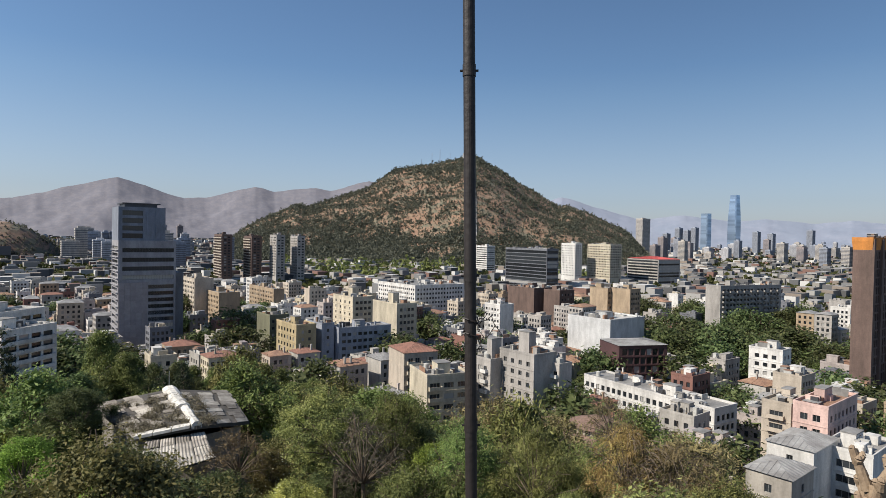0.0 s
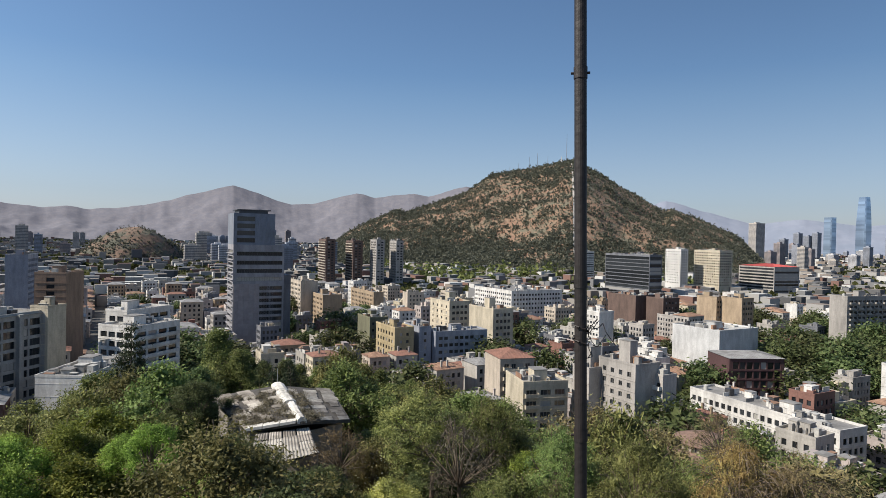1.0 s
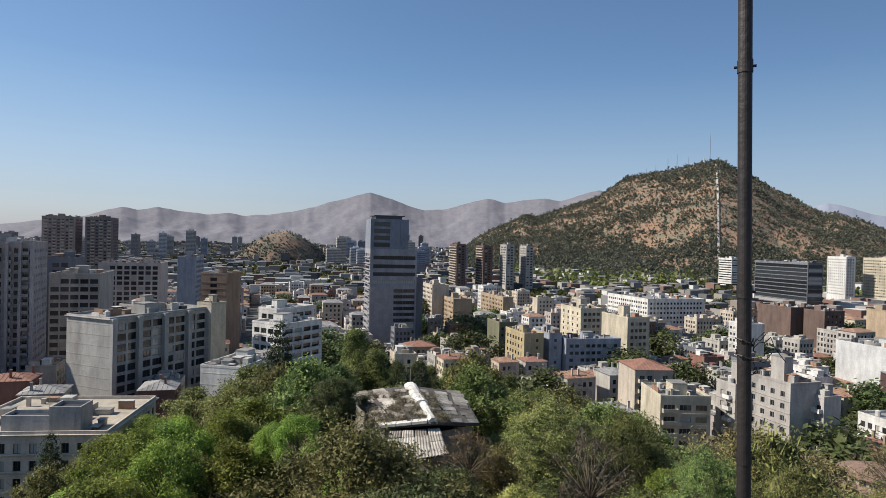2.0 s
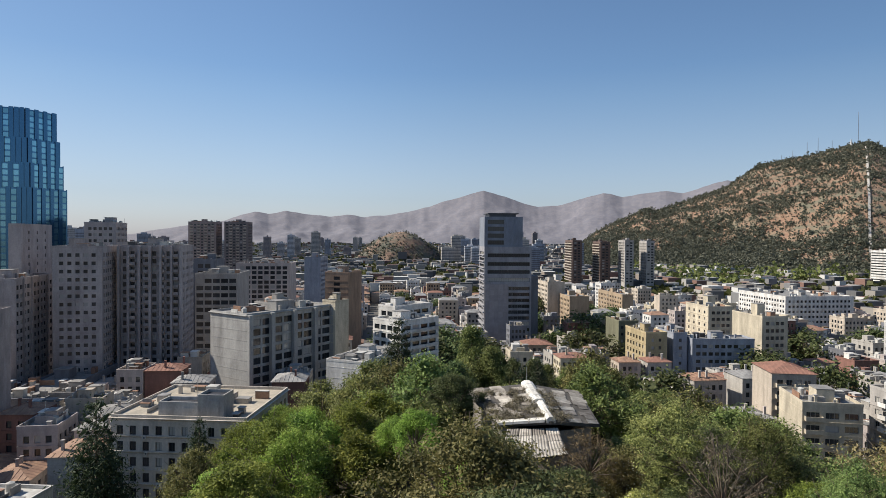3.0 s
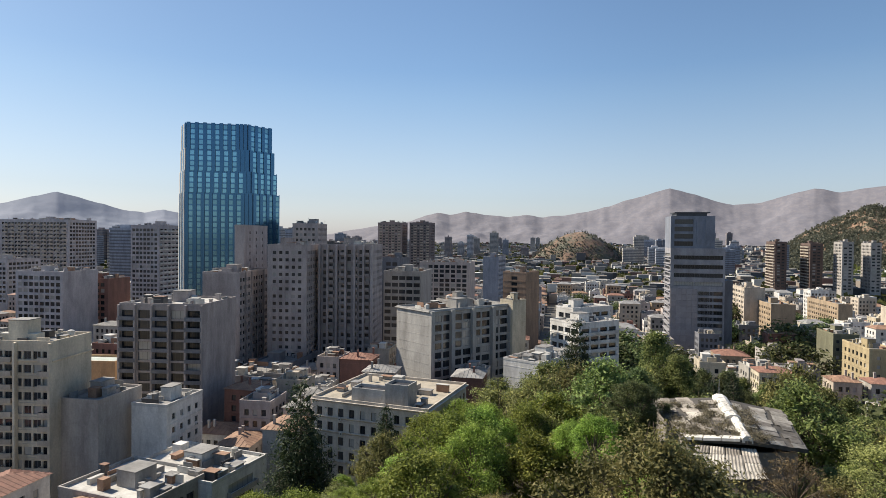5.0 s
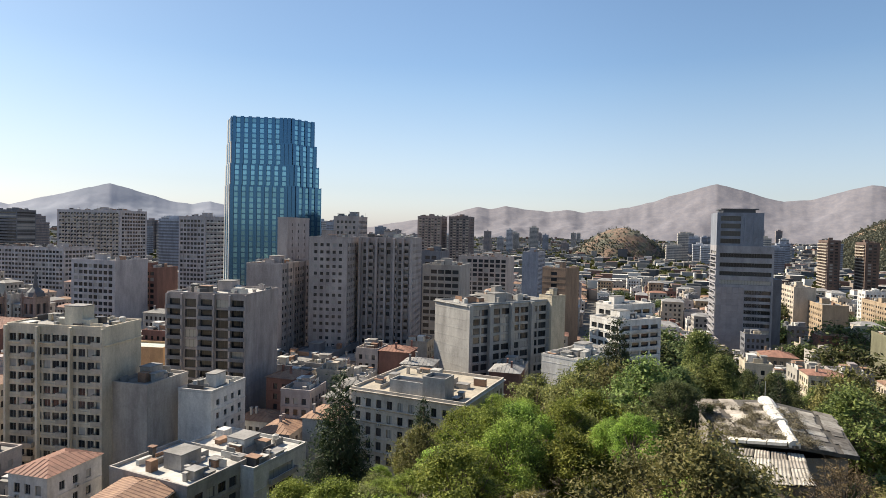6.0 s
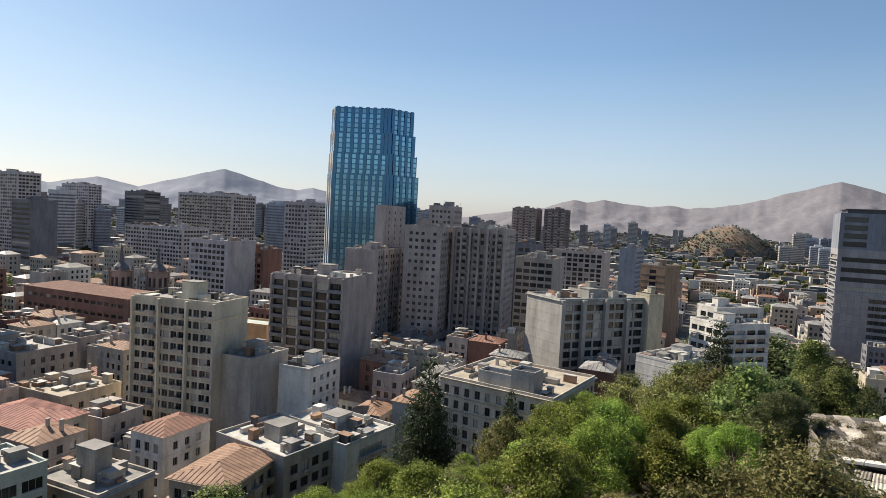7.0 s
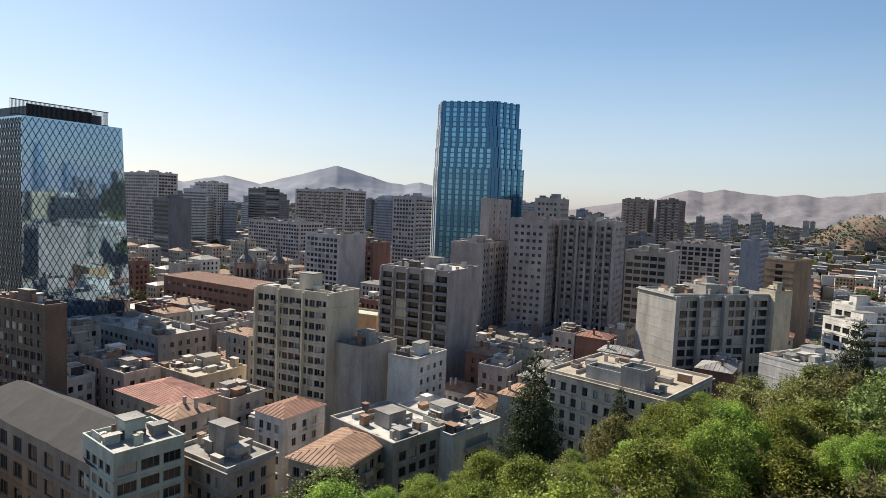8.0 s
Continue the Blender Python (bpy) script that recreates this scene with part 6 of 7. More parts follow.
    for k in range(4):
        for i in range(4):
            lay("porch_sheet", pa, pb, pc, pd, i / 4, (i + 0.99) / 4 + r5.uniform(-0.02, 0.0), k / 4 + r5.uniform(0, 0.02), (k + 1) / 4 + r5.uniform(-0.03, 0.03), 0.02 + 0.05 * r5.random() + 0.02 * k, sheet if r5.random() < 0.8 else dull, 5)
    for v in (pc, pc.lerp(pd, 0.5), pd):
        g = Geo()
        g.tube((v.x, v.y, 28), (v.x, v.y, v.z - 0.1), 0.12, 0.12, 8)
        part("porch_post", g.mesh("porch_post", [BARK]), root)
    # dry creeper and fallen boughs that lie over the roof
    rv = np.random.default_rng(12)
    lobes = []
    for i in range(75):
        a, b, c, d, _ = slopes[1] if i < 58 else slopes[0]
        sv, tv = (rv.uniform(0.2, 1.0), rv.uniform(0.12, 0.95)) if i < 58 else (rv.uniform(0.3, 1.0), rv.uniform(0.08, 0.3))
        v = a.lerp(b, sv).lerp(c.lerp(d, sv), tv)
        lobes.append((v.x, v.y, v.z + 0.3, rv.uniform(0.5, 1.2), rv.uniform(0.15, 0.4)))
    Cv, Av, Bv2 = leaves(rv, lobes, 15000, 0.17, 0.3, 0.3)
    tagged(part("creeper", quads_mesh("creeper", Cv, Av, Bv2, [leafy("leaf_withered", (0.066, 0.054, 0.038), (0.144, 0.120, 0.084), (0.240, 0.204, 0.144))]), root, "withered creeper and fallen twigs on the roof"), kind="stuff")
    g = Geo()
    g.tube((-33.6, 74.8, 42), (-33.6, 74.8, 44.8), 0.05, 0.035, 6)
    part("mast", g.mesh("mast", [GALV]), root)


old_shed()


# ---------- houses of the nearer city ----------
OFFWHITE = stucco("off_white", (0.47, 0.445, 0.40), (0.32, 0.30, 0.27))
HOUSE_WALLS = [OFFWHITE, WHITE, CREAM, BEIGE, GREY, TAN, OFFWHITE, GREY, WHITE, BEIGE, TAUPE, WHITE, OFFWHITE, BRICK, DUSK, SLATE]
WEST_WALLS = [BEIGE, GREY, TAUPE, GREY, DUSK, WHITE, OFFWHITE, GREY, TAUPE, BRICK]
r6 = random.Random(21)


def blocked(x, y, pad):
    for cx, cy, th, hx, hy in FOOT:
        c, s = math.cos(radians(th)), math.sin(radians(th))
        dx, dy = x - cx, y - cy
        if abs(dx * c + dy * s) < hx + pad and abs(dy * c - dx * s) < hy + pad:
            return True
    return False


REST = Geo()
REST_MATS = []


def slot(mat):
    if mat not in REST_MATS:
        REST_MATS.append(mat)
    return REST_MATS.index(mat)


def rest_house(x, y, th, w, d, h, wall, roofkind, roofmat, pitch):
    """One of the houses past the nearest ones, joined into one object."""
    g = Geo()
    f1 = ("win", pitch, 2.9, min(1.3, pitch * 0.58), 1.6)
    wall_face(g, (0, 0, 0), (1, 0, 0), (0, -1, 0), w, h, face_cells(w, h, f1, 3.0), 0.3, 1, 0.14)
    wall_face(g, (0, d, 0), (0, -1, 0), (-1, 0, 0), d, h, face_cells(d, h, f1 if r6.random() < 0.7 else PLAIN, 3.0), 0.3, 1, 0.14)
    g.quad((w, 0, 0), (w, d, 0), (w, d, h), (w, 0, h))
    g.quad((w, d, 0), (0, d, 0), (0, d, h), (w, d, h))
    if roofkind == "flat":
        g.box(-0.1, -0.1, h + 0.004, w + 0.1, 0.2, h + 0.7)
        g.box(-0.1, 0.203, h + 0.004, 0.2, d, h + 0.7)
        g.quad((0, 0, h), (w, 0, h), (w, d, h), (0, d, h), 2)
        a, b = w * r6.uniform(0.1, 0.6), d * r6.uniform(0.1, 0.6)
        g.box(a, b, h + 0.004, a + 3.5, b + 3.0, h + r6.uniform(1.5, 3.2))
        for _ in range(9):
            a, b, k = r6.uniform(0.4, w - 3), r6.uniform(0.4, d - 3), r6.uniform(0.6, 2.4)
            g.box(a, b, h + 0.004, a + k, b + r6.uniform(0.6, 2.4), h + r6.uniform(0.6, 2.3), r6.choice((0, 2)))
    else:
        k = 0.4
        A, B = (0.3 * w, d / 2, h + 0.15 * d), (0.7 * w, d / 2, h + 0.15 * d)
        c = [(-k, -k, h), (w + k, -k, h), (w + k, d + k, h), (-k, d + k, h)]
        g.quad(c[0], c[1], B, A, 2)
        g.quad(c[2], c[3], A, B, 2)
        g.tri(c[1], c[2], B, 2)
        g.tri(c[3], c[0], A, 2)
    m = Matrix.Translation((x, y, 0)) @ Matrix.Rotation(radians(th), 4, "Z")
    n = len(REST.v)
    REST.v += [tuple(m @ Vector(p)) for p in g.v]
    REST.f += [tuple(n + i for i in q) for q in g.f]
    idx = (slot(wall), slot(GLASSFAR), slot(roofmat))
    REST.m += [idx[i] for i in g.m]


def house(x, y, th, w, d, h, wall, roofkind, roofmat, pitch):
    label = "%s house with %s" % (wall.name.replace("stucco_", "").replace("_", " ") + " rendered", {"flat": "a flat roof and parapet", "hip": "a low pitched tin or tile roof"}[roofkind])
    root = thing("town_house", label, "house", Matrix.Translation((x, y, 0)) @ Matrix.Rotation(radians(th), 4, "Z"), "houses of the old town")
    g = Geo()
    st = 2.9
    f1 = f2 = ("win", pitch, st, min(1.25, pitch * 0.58), 1.6)
    wall_face(g, (0, 0, 0), (1, 0, 0), (0, -1, 0), w, h, face_cells(w, h, f1, 0.5), 0.3, 1, 0.14)
    wall_face(g, (0, d, 0), (0, -1, 0), (-1, 0, 0), d, h, face_cells(d, h, f2 if r6.random() < 0.75 else PLAIN, 0.5), 0.3, 1, 0.14)
    g.quad((w, 0, 0), (w, d, 0), (w, d, h), (w, 0, h))
    g.quad((w, d, 0), (0, d, 0), (0, d, h), (w, d, h))
    part("wall", g.mesh("wall", [wall, GLASSFAR]), root)
    if math.hypot(x, y) < 215 and roofkind == "flat":
        clutter(root, w, d, h, wall, r6.choice((3, 4, 6)), 2.6)
    for _ in range(2 if roofkind == "hip" else 0):
        cg = Geo()
        cg.box(0, 0, 0, 0.6, 0.5, 2.6)
        cg.box(-0.08, -0.08, 2.603, 0.68, 0.58, 2.8)
        part("chimney", cg.mesh("chimney", [wall]), root, "", Matrix.Translation((r6.uniform(1, w - 2), r6.uniform(1, d - 2), h)))
    if roofkind == "flat":
        part("roof", flat_roof(w, d, h, [wall, roofmat]), root)
        roof_rooms(root, w, d, h, wall, r6.choice((8, 11, 14, 17)))
        gg = Geo()
        sx, sy = w * r6.uniform(0.2, 0.4), d * r6.uniform(0.2, 0.4)
        a, b = r6.uniform(0.5, w - sx - 0.5), r6.uniform(0.5, d - sy - 0.5)
        hh = r6.uniform(2.0, 3.2)
        gg.box(a, b, h + 0.034, a + sx, b + sy, h + hh)
        gg.box(a - 0.15, b - 0.15, h + hh + 0.003, a + sx + 0.15, b + sy + 0.15, h + hh + 0.2)
        part("stair_house", gg.mesh("stair_house", [wall if r6.random() < 0.6 else WHITE]), root)
    else:
        part("roof", hip_roof(w, d, h, min(w, d) * 0.16, roofmat, 1.2), root)


spots = []
for zone in range(2):
    th = (38, 128)[zone]
    c, s = math.cos(radians(th)), math.sin(radians(th))
    for i in range(-50, 51):
        for j in range(-50, 51):
            u, w = i * 13.5 + (i // 6) * 8.0, j * 13.5 + (j // 4) * 8.0
            x, y = u * c - w * s, u * s + w * c
            r, az = math.hypot(x, y), math.degrees(math.atan2(-x, y))
            if (az > 44) != (zone == 1) or az < -42 or az > 116 or r > 600:
                continue
            if r < reach(az) * 1.0 + 9 or r < 95 or r < 255:
                continue
            spots.append((r, az, x, y, th))
# smaller lots of the old quarter near by
for i in range(-27, 28):
    for j in range(-27, 28):
        u, w = i * 11.0 + (i // 5) * 5.0, j * 11.0 + (j // 4) * 5.0
        x, y = u * c - w * s, u * s + w * c
        r, az = math.hypot(x, y), math.degrees(math.atan2(-x, y))
        if -42 < az < 118 and max(96, reach(az) + 5) < r < 255:
            spots.append((r, az, x, y, 128 if az > 44 else 38))
spots.sort()
count = 0
parks = ((-24, 330, 20), (-27, 385, 22), (-15, 300, 12), (-4, 560, 40), (10, 600, 45), (-20, 470, 40), (33, 260, 22), (-25, 300, 20), (5, 520, 30), (-33, 330, 25))
green_spots = []
for r, az, x, y, th in spots:
    near = r < 255
    w, d = (r6.uniform(7.5, 11.3), r6.uniform(7.5, 11.3)) if near else (r6.uniform(8, 13.5), r6.uniform(8, 13.5))
    cc = Matrix.Rotation(radians(th), 3, "Z") @ Vector((w / 2, d / 2, 0))
    park = False
    for pa, pr, ps in parks:
        px, py = -pr * math.sin(radians(pa)), pr * math.cos(radians(pa))
        if math.hypot(x - px, y - py) < ps:
            park = True
    if blocked(x + cc.x, y + cc.y, 4.8 if near else 6.2):
        continue
    if park or r6.random() < (0.26 if az < -10 else 0.12):
        if not (near and az > 44):
            green_spots.append((x + cc.x, y + cc.y))
        continue
    west = az > 44
    h = r6.choice((4.5, 6.5, 7, 8.2, 9.5, 10, 12.8, 13, 16)) * (1.0 if r > 170 else 0.9)
    if west:
        h += r6.choice((0, 3, 3, 6, 9))
    if r > 330 and r6.random() < 0.12:
        h += 10
    h = min(h, 62 - r * math.tan(radians(5.6)) if r < 420 else 62 - r * math.tan(radians(4.0)))
    if near:
        h = min(h + r6.uniform(0, 3), 62 - r * math.tan(radians(float(np.interp(r, (95, 120, 150, 200, 250), (25, 20.5, 15.8, 11.5, 9.5))))))
    if h < 5:
        h = 6
    wall = r6.choice(WEST_WALLS if west else HOUSE_WALLS)
    k = r6.random()
    if west:
        k += 0.12
    if k < 0.62:
        kind, mat = "flat", r6.choice((ROOFGREY, ROOFWHITE, ROOFSAND, TIN, ROOFGREY))
    else:
        kind, mat = "hip", r6.choice((RUST, RUST, CLAY, TIN, ROOFGREY) if west else (TIN, TIN, RUST, CLAY, RUST))
    count += 1
    (house if count <= 300 else rest_house)(x, y, th + r6.uniform(-3, 3), w, d, h, wall, kind, mat, r6.choice((2.0, 2.3, 2.7)))
tagged(new("houses", REST.mesh("houses", REST_MATS)), "dense low houses with flat and pitched roofs", "houses", kind="stuff")
for x, y in green_spots[:190]:
    for _ in range(2):
        plant("street", x + r6.uniform(-6, 6), y + r6.uniform(-6, 6), 0, r6.uniform(8, 15), r6.uniform(0, 6.28), r6.uniform(0.9, 1.3))


for k in range(10):
    plant("street", 158 + 6.5 * k, 338 + 3.0 * k + r6.uniform(-4, 4), 0, r6.uniform(14, 19), r6.uniform(0, 6.28), r6.uniform(0.7, 0.9))


# ---------- the city farther off ----------
FARPAINT, nt_, b_ = nodes_of("far_house_paint")
gi = nt_.nodes.new("ShaderNodeNewGeometry")
cr_ = nt_.nodes.new("ShaderNodeValToRGB")
cr_.color_ramp.interpolation = "CONSTANT"
for i, c in enumerate(((0.34, 0.33, 0.31), (0.19, 0.19, 0.19), (0.24, 0.20, 0.165), (0.20, 0.115, 0.09), (0.12, 0.12, 0.12), (0.28, 0.26, 0.23), (0.55, 0.54, 0.51), (0.09, 0.09, 0.09))):
    el = cr_.color_ramp.elements[0] if i == 0 else cr_.color_ramp.elements[1] if i == 1 else cr_.color_ramp.elements.new(i / 8)
    el.position, el.color = i / 8, rgba(c)
nt_.links.new(gi.outputs["Random Per Island"], cr_.inputs["Fac"])
nt_.links.new(cr_.outputs[0], b_.inputs["Base Color"])
b_.inputs["Roughness"].default_value = 0.9
rs = np.random.default_rng(17)
V, F = [], []
boxf = ((8, 9, 10, 11), (0, 1, 5, 4), (1, 2, 6, 5), (2, 3, 7, 6), (3, 0, 4, 7))
for _ in range(21000):
    az = rs.uniform(-42, 116)
    r = 590 * (4500 / 590) ** (rs.random() ** 0.9)
    x, y = -r * math.sin(radians(az)), r * math.cos(radians(az))
    if r > 1060 and -24 < az < 22 and hill_z(x, y) > -3:
        continue
    zz = ground_z(x, y) + max(0.0, hillock_z(x, y) if math.hypot(x + 860, y - 1180) < 260 else 0.0)
    hk = hillock_z(x, y) if math.hypot(x + 860, y - 1180) < 260 else -9
    if hk > 3 + 30 * rs.random():
        continue
    a = radians((38 if az < 44 else 128) + rs.uniform(-4, 4))
    k = 1 + r / 2500
    w, d, h = rs.uniform(5, 14) * k, rs.uniform(5, 13) * k, rs.choice((4.5, 6, 7, 9, 12, 16))
    c, s = math.cos(a), math.sin(a)
    n = len(V)
    for z in (zz - 1, zz + h, zz + h):
        for px, py in ((-w, -d), (w, -d), (w, d), (-w, d)):
            V.append((x + (px * c - py * s) / 2, y + (px * s + py * c) / 2, z))
    F += [tuple(n + q for q in f) for f in boxf]
me = bpy.data.meshes.new("far_houses")
me.from_pydata(V, [], F)
me.materials.append(FARPAINT)
tagged(new("far_houses", me), "far low houses and roofs of the city", "houses", kind="stuff")

# trees between the far houses
C, A, Bv = [], [], []
nt = 22000
az = rs.uniform(-42, 116, nt)
r = 600 * (3800 / 600) ** (rs.random(nt) ** 0.8)
cx, cy = -r * np.sin(np.radians(az)), r * np.cos(np.radians(az))
keep = ~((r > 1060) & (az > -24) & (az < 22)) & ((az < 44) | (rs.random(nt) < 0.6))
cx, cy, r = cx[keep], cy[keep], r[keep]
per = 16
sz = rs.uniform(3.5, 9, len(cx))
d = rs.normal(size=(len(cx), per, 3))
d /= np.linalg.norm(d, axis=2)[..., None]
base = np.stack([cx, cy, np.array([ground_z(a, b) for a, b in zip(cx, cy)]) + sz * 0.8], 1)
C = (base[:, None] + d * sz[:, None, None] * rs.uniform(0.35, 0.9, (len(cx), per, 1)) * np.array([1, 1, 0.9])).reshape(-1, 3)
u = rs.normal(size=C.shape)
u /= np.linalg.norm(u, axis=1)[:, None]
w = np.cross(u, rs.normal(size=C.shape))
w /= np.linalg.norm(w, axis=1)[:, None]
ss = np.repeat(sz, per)[:, None] * 0.5
tagged(new("far_trees", quads_mesh("far_trees", C, u * ss, w * ss * 0.8, [L_STREET2])), "dark green trees between far houses", "trees", kind="stuff")

# woods on the hill and the small hill
pts = []
while len(pts) < 62000:
    az, r = rs.uniform(-24, 22), rs.uniform(1085, 2000)
    x, y = -r * math.sin(radians(az)), r * math.cos(radians(az))
    z = hill_z(x, y)
    if z < 2:
        continue
    dens = noise.fractal((x * 0.013, y * 0.013, 7.7), 0.7, 2, 5) * 0.75 + 0.40 + 0.55 * max(0, 1 - z / 80) + 0.22 * smooth((z - 235) / 40) + 0.22 * smooth((az - 1) / 7) - 0.12 * smooth((4 - az) / 4) * smooth((az + 14) / 4)
    if rs.random() > max(0.17, dens):
        continue
    big = rs.random() < 0.16 + 0.4 * max(0, 1 - z / 70) + 0.3 * smooth((z - 245) / 30)
    pts.append((x, y, z, rs.uniform(2.6, 4.6) if big else rs.uniform(0.9, 2.3)))
for i in range(4200):
    x, y = -860 + rs.uniform(-150, 150), 1180 + rs.uniform(-150, 150)
    z = hillock_z(x, y)
    if z > 2 and (z < 48 or i % 4 == 0):
        pts.append((x, y, z, rs.uniform(1.0, 2.8)))
# park trees at the foot of the hill
first = len(pts)
for i in range(1300):
    az, r = rs.uniform(-14, 20), rs.uniform(800, 1120)
    x, y = -r * math.sin(radians(az)), r * math.cos(radians(az))
    if noise.noise((x * 0.007, y * 0.007, 4.4)) + (0.3 if 0 < az < 12 else 0) > 0.08:
        pts.append((x, y, ground_z(x, y) + 3, rs.uniform(4.5, 9.0)))
P0 = np.array(pts)
per = 11
d = rs.normal(size=(len(P0), per, 3))
d /= np.linalg.norm(d, axis=2)[..., None]
tallness = np.where(rs.random(len(P0)) < 0.25, 1.9, 1.0)
sc = np.stack([P0[:, 3], P0[:, 3], P0[:, 3] * tallness], 1)
C = (P0[:, None, :3] + np.stack([0 * P0[:, 3], 0 * P0[:, 3], P0[:, 3] * tallness * 0.8], 1)[:, None] + d * sc[:, None] * rs.uniform(0.3, 0.95, (len(P0), per, 1))).reshape(-1, 3)
u = rs.normal(size=C.shape)
u /= np.linalg.norm(u, axis=1)[:, None]
w = np.cross(u, rs.normal(size=C.shape))
w /= np.linalg.norm(w, axis=1)[:, None]
ss = np.repeat(P0[:, 3], per)[:, None] * 0.55
# leaf tones lightened and greyed to carry the haze over the hill
L_HILL = leafy("hill_scrub_hazed", (0.107, 0.128, 0.099), (0.171, 0.186, 0.134), (0.264, 0.269, 0.194))
cut = first * per
tagged(new("park_trees", quads_mesh("park_trees", C[cut:], (u * ss)[cut:] * 0.7, (w * ss)[cut:] * 0.55, [L_GREEN])), "green park trees at the foot of the hill", "trees", kind="stuff")
C, u, w, ss = C[:cut], u[:cut], w[:cut], ss[:cut]
tagged(new("hill_woods", quads_mesh("hill_woods", C, u * ss, w * ss * 0.8, [L_HILL])), "dark scrub and eucalyptus woods on the dry hill", "trees", kind="stuff")


# ---------- towers far off ----------
def far_tower(name, label, az, D, w, d, top, mat, th, step=3.2):
    x, y = -D * math.sin(radians(az)), D * math.cos(radians(az))
    g = Geo()
    z0 = ground_z(x, y)
    h = top - z0
    def ring(k, z):
        return [(-w / 2 - k, -d / 2 - k, z), (w / 2 + k, -d / 2 - k, z), (w / 2 + k, d / 2 + k, z), (-w / 2 - k, d / 2 + k, z)]
    rings = [(ring(0.5, -1), 1)]
    for i in range(3, int(h / step)):
        z = i * step
        rings += [(ring(0.5, z), 1), (ring(0, z), 1), (ring(0, z + step * 0.5), 0), (ring(0.5, z + step * 0.5), 1)]
    rings += [(ring(0.5, h), 1), (ring(-w * 0.25, h), 1), (ring(-w * 0.25, h + 3.4), 1)]
    for (p, _), (q, m) in zip(rings, rings[1:]):
        for i in range(4):
            j = (i + 1) % 4
            g.quad(p[i], p[j], q[j], q[i], m)
    g.quad(*rings[-1][0], 1)
    ob = new(name, g.mesh(name, [SLATE, mat]))
    ob.matrix_world = Matrix.Translation((x, y, z0)) @ Matrix.Rotation(radians(th), 4, "Z")
    return tagged(ob, label, "building", "far towers")


r7 = random.Random(31)
# far tower walls, their colours paled and blued in place of haze
FARWALLS = [stucco("far_white", (0.56, 0.56, 0.57), (0.48, 0.48, 0.5)), stucco("far_cream", (0.52, 0.48, 0.43)), stucco("far_haze_blue", (0.34, 0.37, 0.43)), stucco("far_brown", (0.34, 0.29, 0.28))]
clusters = ((5, 116, 900, 3600, 0.5, 64), (22, 34, 1150, 2200, 0.7, 34), (-40, -18, 1700, 4300, 0.4, 90), (12, 20, 950, 1400, 0.5, 12), (60, 116, 650, 2600, 1.1, 70), (30, 60, 1500, 3500, 0.5, 34))
for a0, a1, d0, d1, hi, n in clusters:
    for i in range(n):
        az, D = r7.uniform(a0, a1), d0 * (d1 / d0) ** r7.random()
        x, y = -D * math.sin(radians(az)), D * math.cos(radians(az))
        if -19 < az < 19.5 and D < 2400:
            continue
        if math.hypot(x + 860, y - 1180) < 190 or (30 < az < 41 and D < 1250):
            continue
        e = r7.uniform(-0.9, hi * r7.random())
        top = min(62 + D * math.tan(radians(e)), 120)
        if top < 22 + ground_z(x, y):
            continue
        far_tower("far_tower", "pale apartment tower far off in the city", az, D, r7.uniform(14, 30), r7.uniform(14, 22), top, r7.choice(FARWALLS), r7.choice((38, 128, 33)))

def slender_tower(az, D, w, top, mat, label, taper):
    x, y = -D * math.sin(radians(az)), D * math.cos(radians(az))
    root = thing("skyscraper", label, "building", Matrix.Translation((x, y, ground_z(x, y))) @ Matrix.Rotation(radians(30), 4, "Z"))
    g = Geo()
    prev = None
    for i in range(29):
        t = i / 28
        k = w / 2 * (1 - taper * max(0, t - 0.45) ** 1.5)
        ring = [(-k, -k * 0.8), (-k * 0.8, -k), (k * 0.8, -k), (k, -k * 0.8), (k, k), (-k, k)]
        z = top * t
        if prev:
            for j in range(6):
                a, b = prev[0][j], prev[0][(j + 1) % 6]
                c, d = ring[(j + 1) % 6], ring[j]
                g.quad((*a, prev[1]), (*b, prev[1]), (*c, z), (*d, z))
        prev = (ring, z)
    g.f.append(tuple(range(len(g.v), len(g.v) + 6)))
    g.v += [(a, b, top) for a, b in prev[0]]
    g.m.append(0)
    part("shaft", g.mesh("shaft", [mat]), root)


SKYGLASS = curtain_glass("sky_glass", (0.42, 0.53, 0.66), 0.25, 0.7)
slender_tower(-25.6, 3300, 44, 62 + 3300 * math.tan(radians(4.05)) - 15, SKYGLASS, "very tall tapering blue glass skyscraper", 0.75)
slender_tower(-23.4, 3250, 36, 62 + 3250 * math.tan(radians(2.5)) - 15, SKYGLASS, "tall blue glass office tower", 0.1)
far_tower("far_tower", "grey apartment tower beside the hill", -18.2, 2500, 48, 30, 62 + 2500 * math.tan(radians(2.0)), FARWALLS[1], 36)
for az, e in ((-21.2, 1.2), (-21.9, 1.0), (-22.5, 1.25), (-27.3, 0.95), (-20.2, 0.7), (-28.4, 0.8), (-31.2, 1.1)):
    far_tower("far_tower", "hazy blue office tower far off", az, 3100, 28, 24, 62 + 3100 * math.tan(radians(e)), FARWALLS[2], 36)

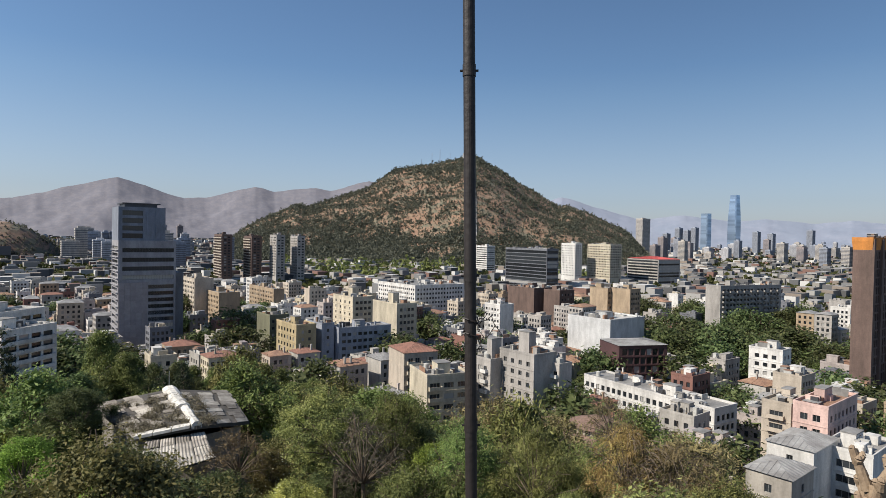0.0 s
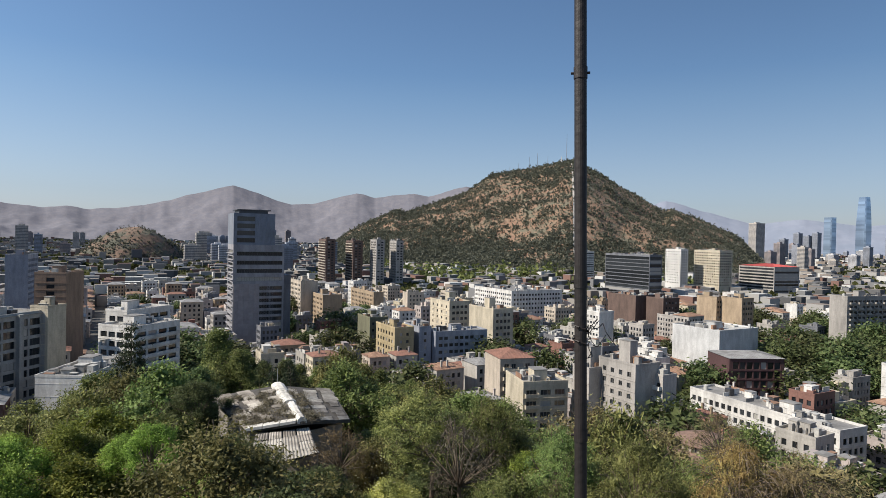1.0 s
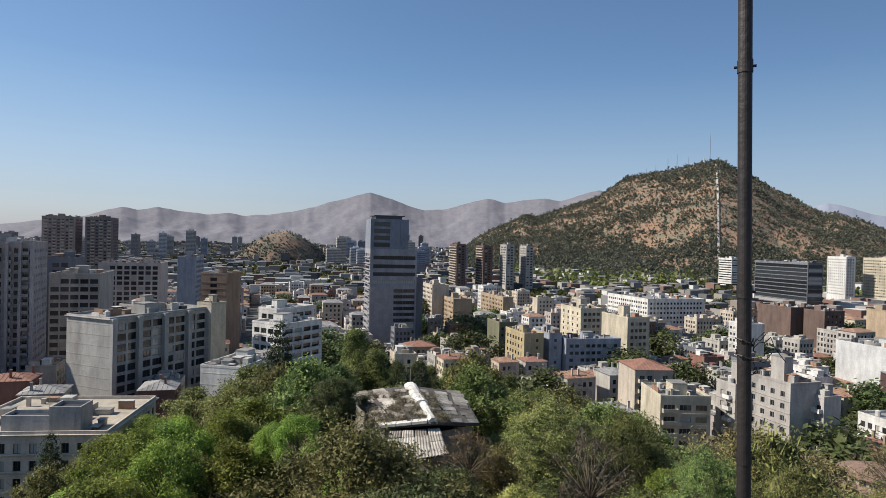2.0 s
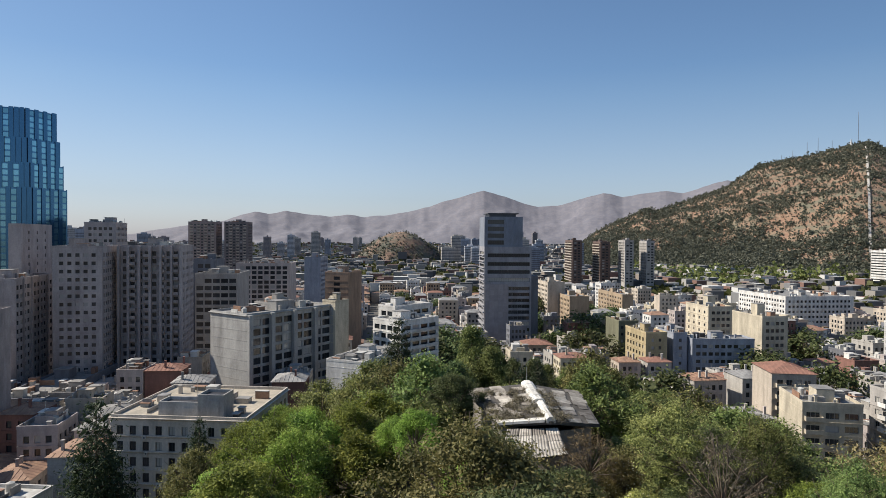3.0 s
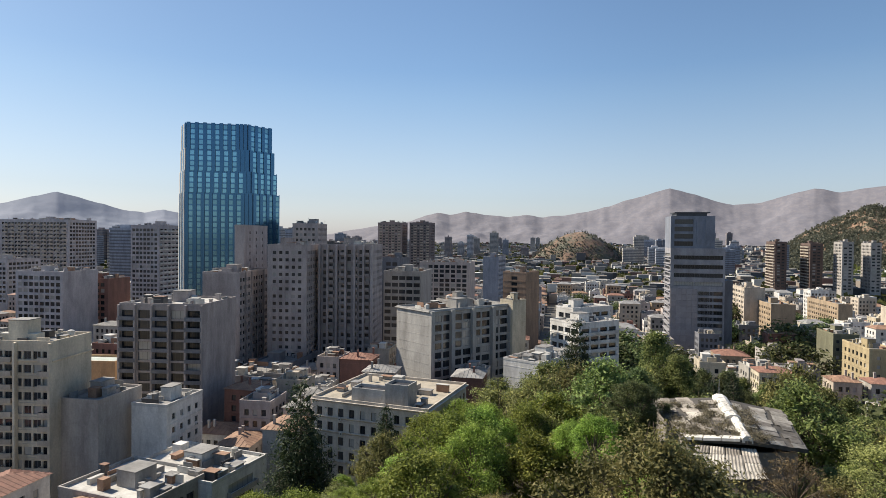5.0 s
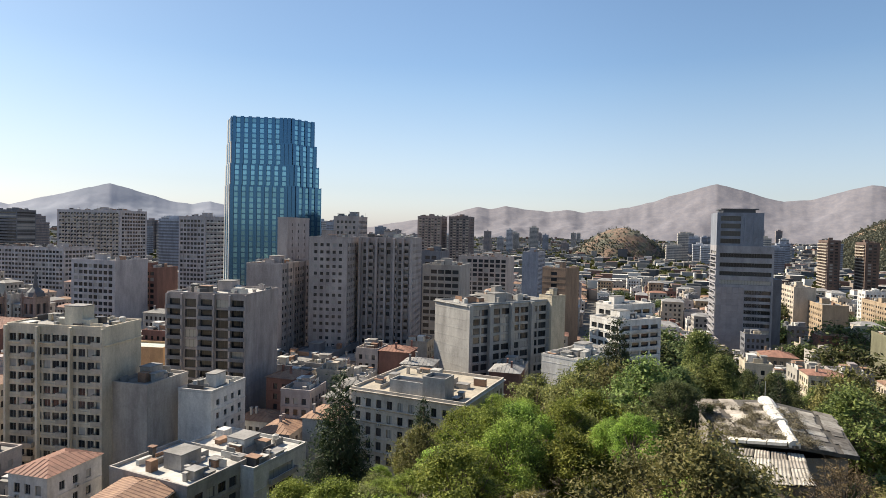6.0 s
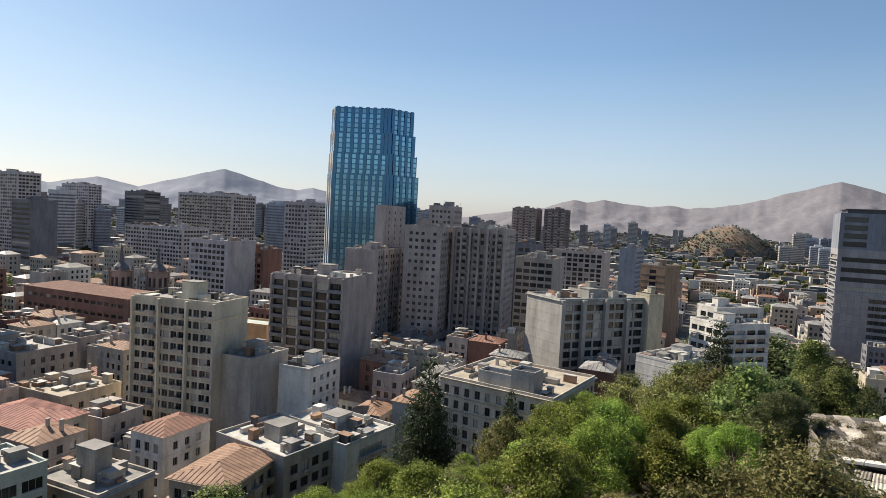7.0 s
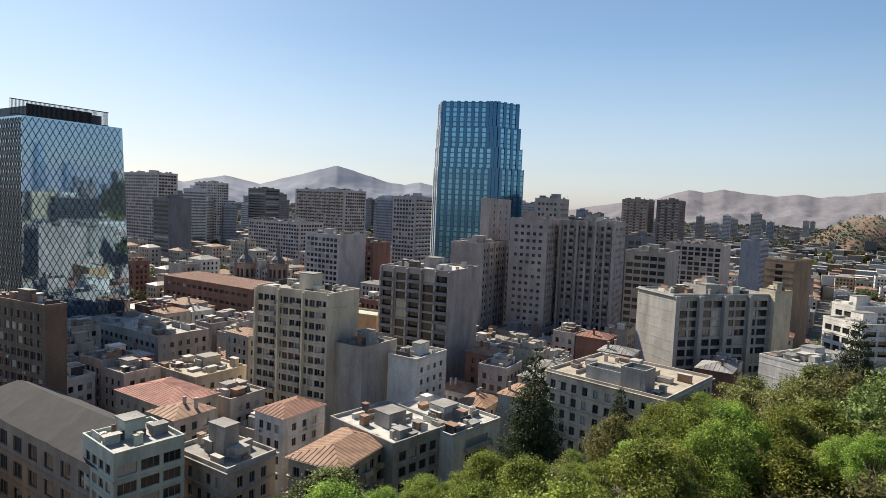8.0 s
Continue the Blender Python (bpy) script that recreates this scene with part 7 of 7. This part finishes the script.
# masts on the summit
for az, h, wd in ((0.45, 46, 1.0), (1.2, 40, 0.9), (-0.5, 30, 0.8), (-2.2, 88, 1.0), (2.2, 26, 0.7), (3.0, 20, 0.7)):
    D = 1940
    x, y = -D * math.sin(radians(az)), D * math.cos(radians(az))
    z = hill_z(x, y)
    g = Geo()
    for a in range(3):
        t = a * 2.094
        g.tube((wd * math.cos(t), wd * math.sin(t), -4), (0.2 * math.cos(t), 0.2 * math.sin(t), h), 0.35, 0.2, 5)
    for i in range(int(h / 4)):
        k = wd * (1 - i * 4 / h)
        for a in range(3):
            t, t2 = a * 2.094, (a + 1) * 2.094
            g.tube((k * math.cos(t), k * math.sin(t), i * 4), (k * math.cos(t2), k * math.sin(t2), i * 4 + 4), 0.18, 0.18, 4)
    root = thing("radio_mast", "slim steel radio mast on the summit", "mast", Matrix.Translation((x, y, z)), "masts on the hill")
    part("lattice", g.mesh("lattice", [GALV]), root)

# the white statue on its base at the top
g = Geo()
for z0, z1, a, b in ((-4, 6, 5.5, 4.5), (6, 9, 3, 2.6), (9, 16, 2.4, 1.3), (16, 19, 1.3, 1.0), (19, 21.5, 0.9, 0.6)):
    g.tube((0, 0, z0), (0, 0, z1), a, b, 12, 0, True)
st = new("statue", g.mesh("statue", [WHITE]))
az, D = -1.75, 1935
x, y = -D * math.sin(radians(az)), D * math.cos(radians(az))
st.matrix_world = Matrix.Translation((x, y, hill_z(x, y)))
tagged(st, "plain white statue on a stone base", "statue")

# the straight pale track that climbs the hill
g = Geo()
steps = 40
for i in range(steps):
    q = []
    for t in (i / steps, (i + 1) / steps):
        az, D = radians(-3.15 + 0.45 * t), 1240 + 640 * t
        for k in (-2.2, 2.2):
            a = az + k / D
            x, y = -D * math.sin(a), D * math.cos(a)
            q.append((x, y, hill_z(x, y) + 3.0))
    g.quad(q[0], q[1], q[3], q[2])
tagged(new("funicular_track", g.mesh("funicular_track", [stucco("track_concrete", (0.5, 0.47, 0.42))])), "pale straight funicular track up the hillside", "track", kind="structure")
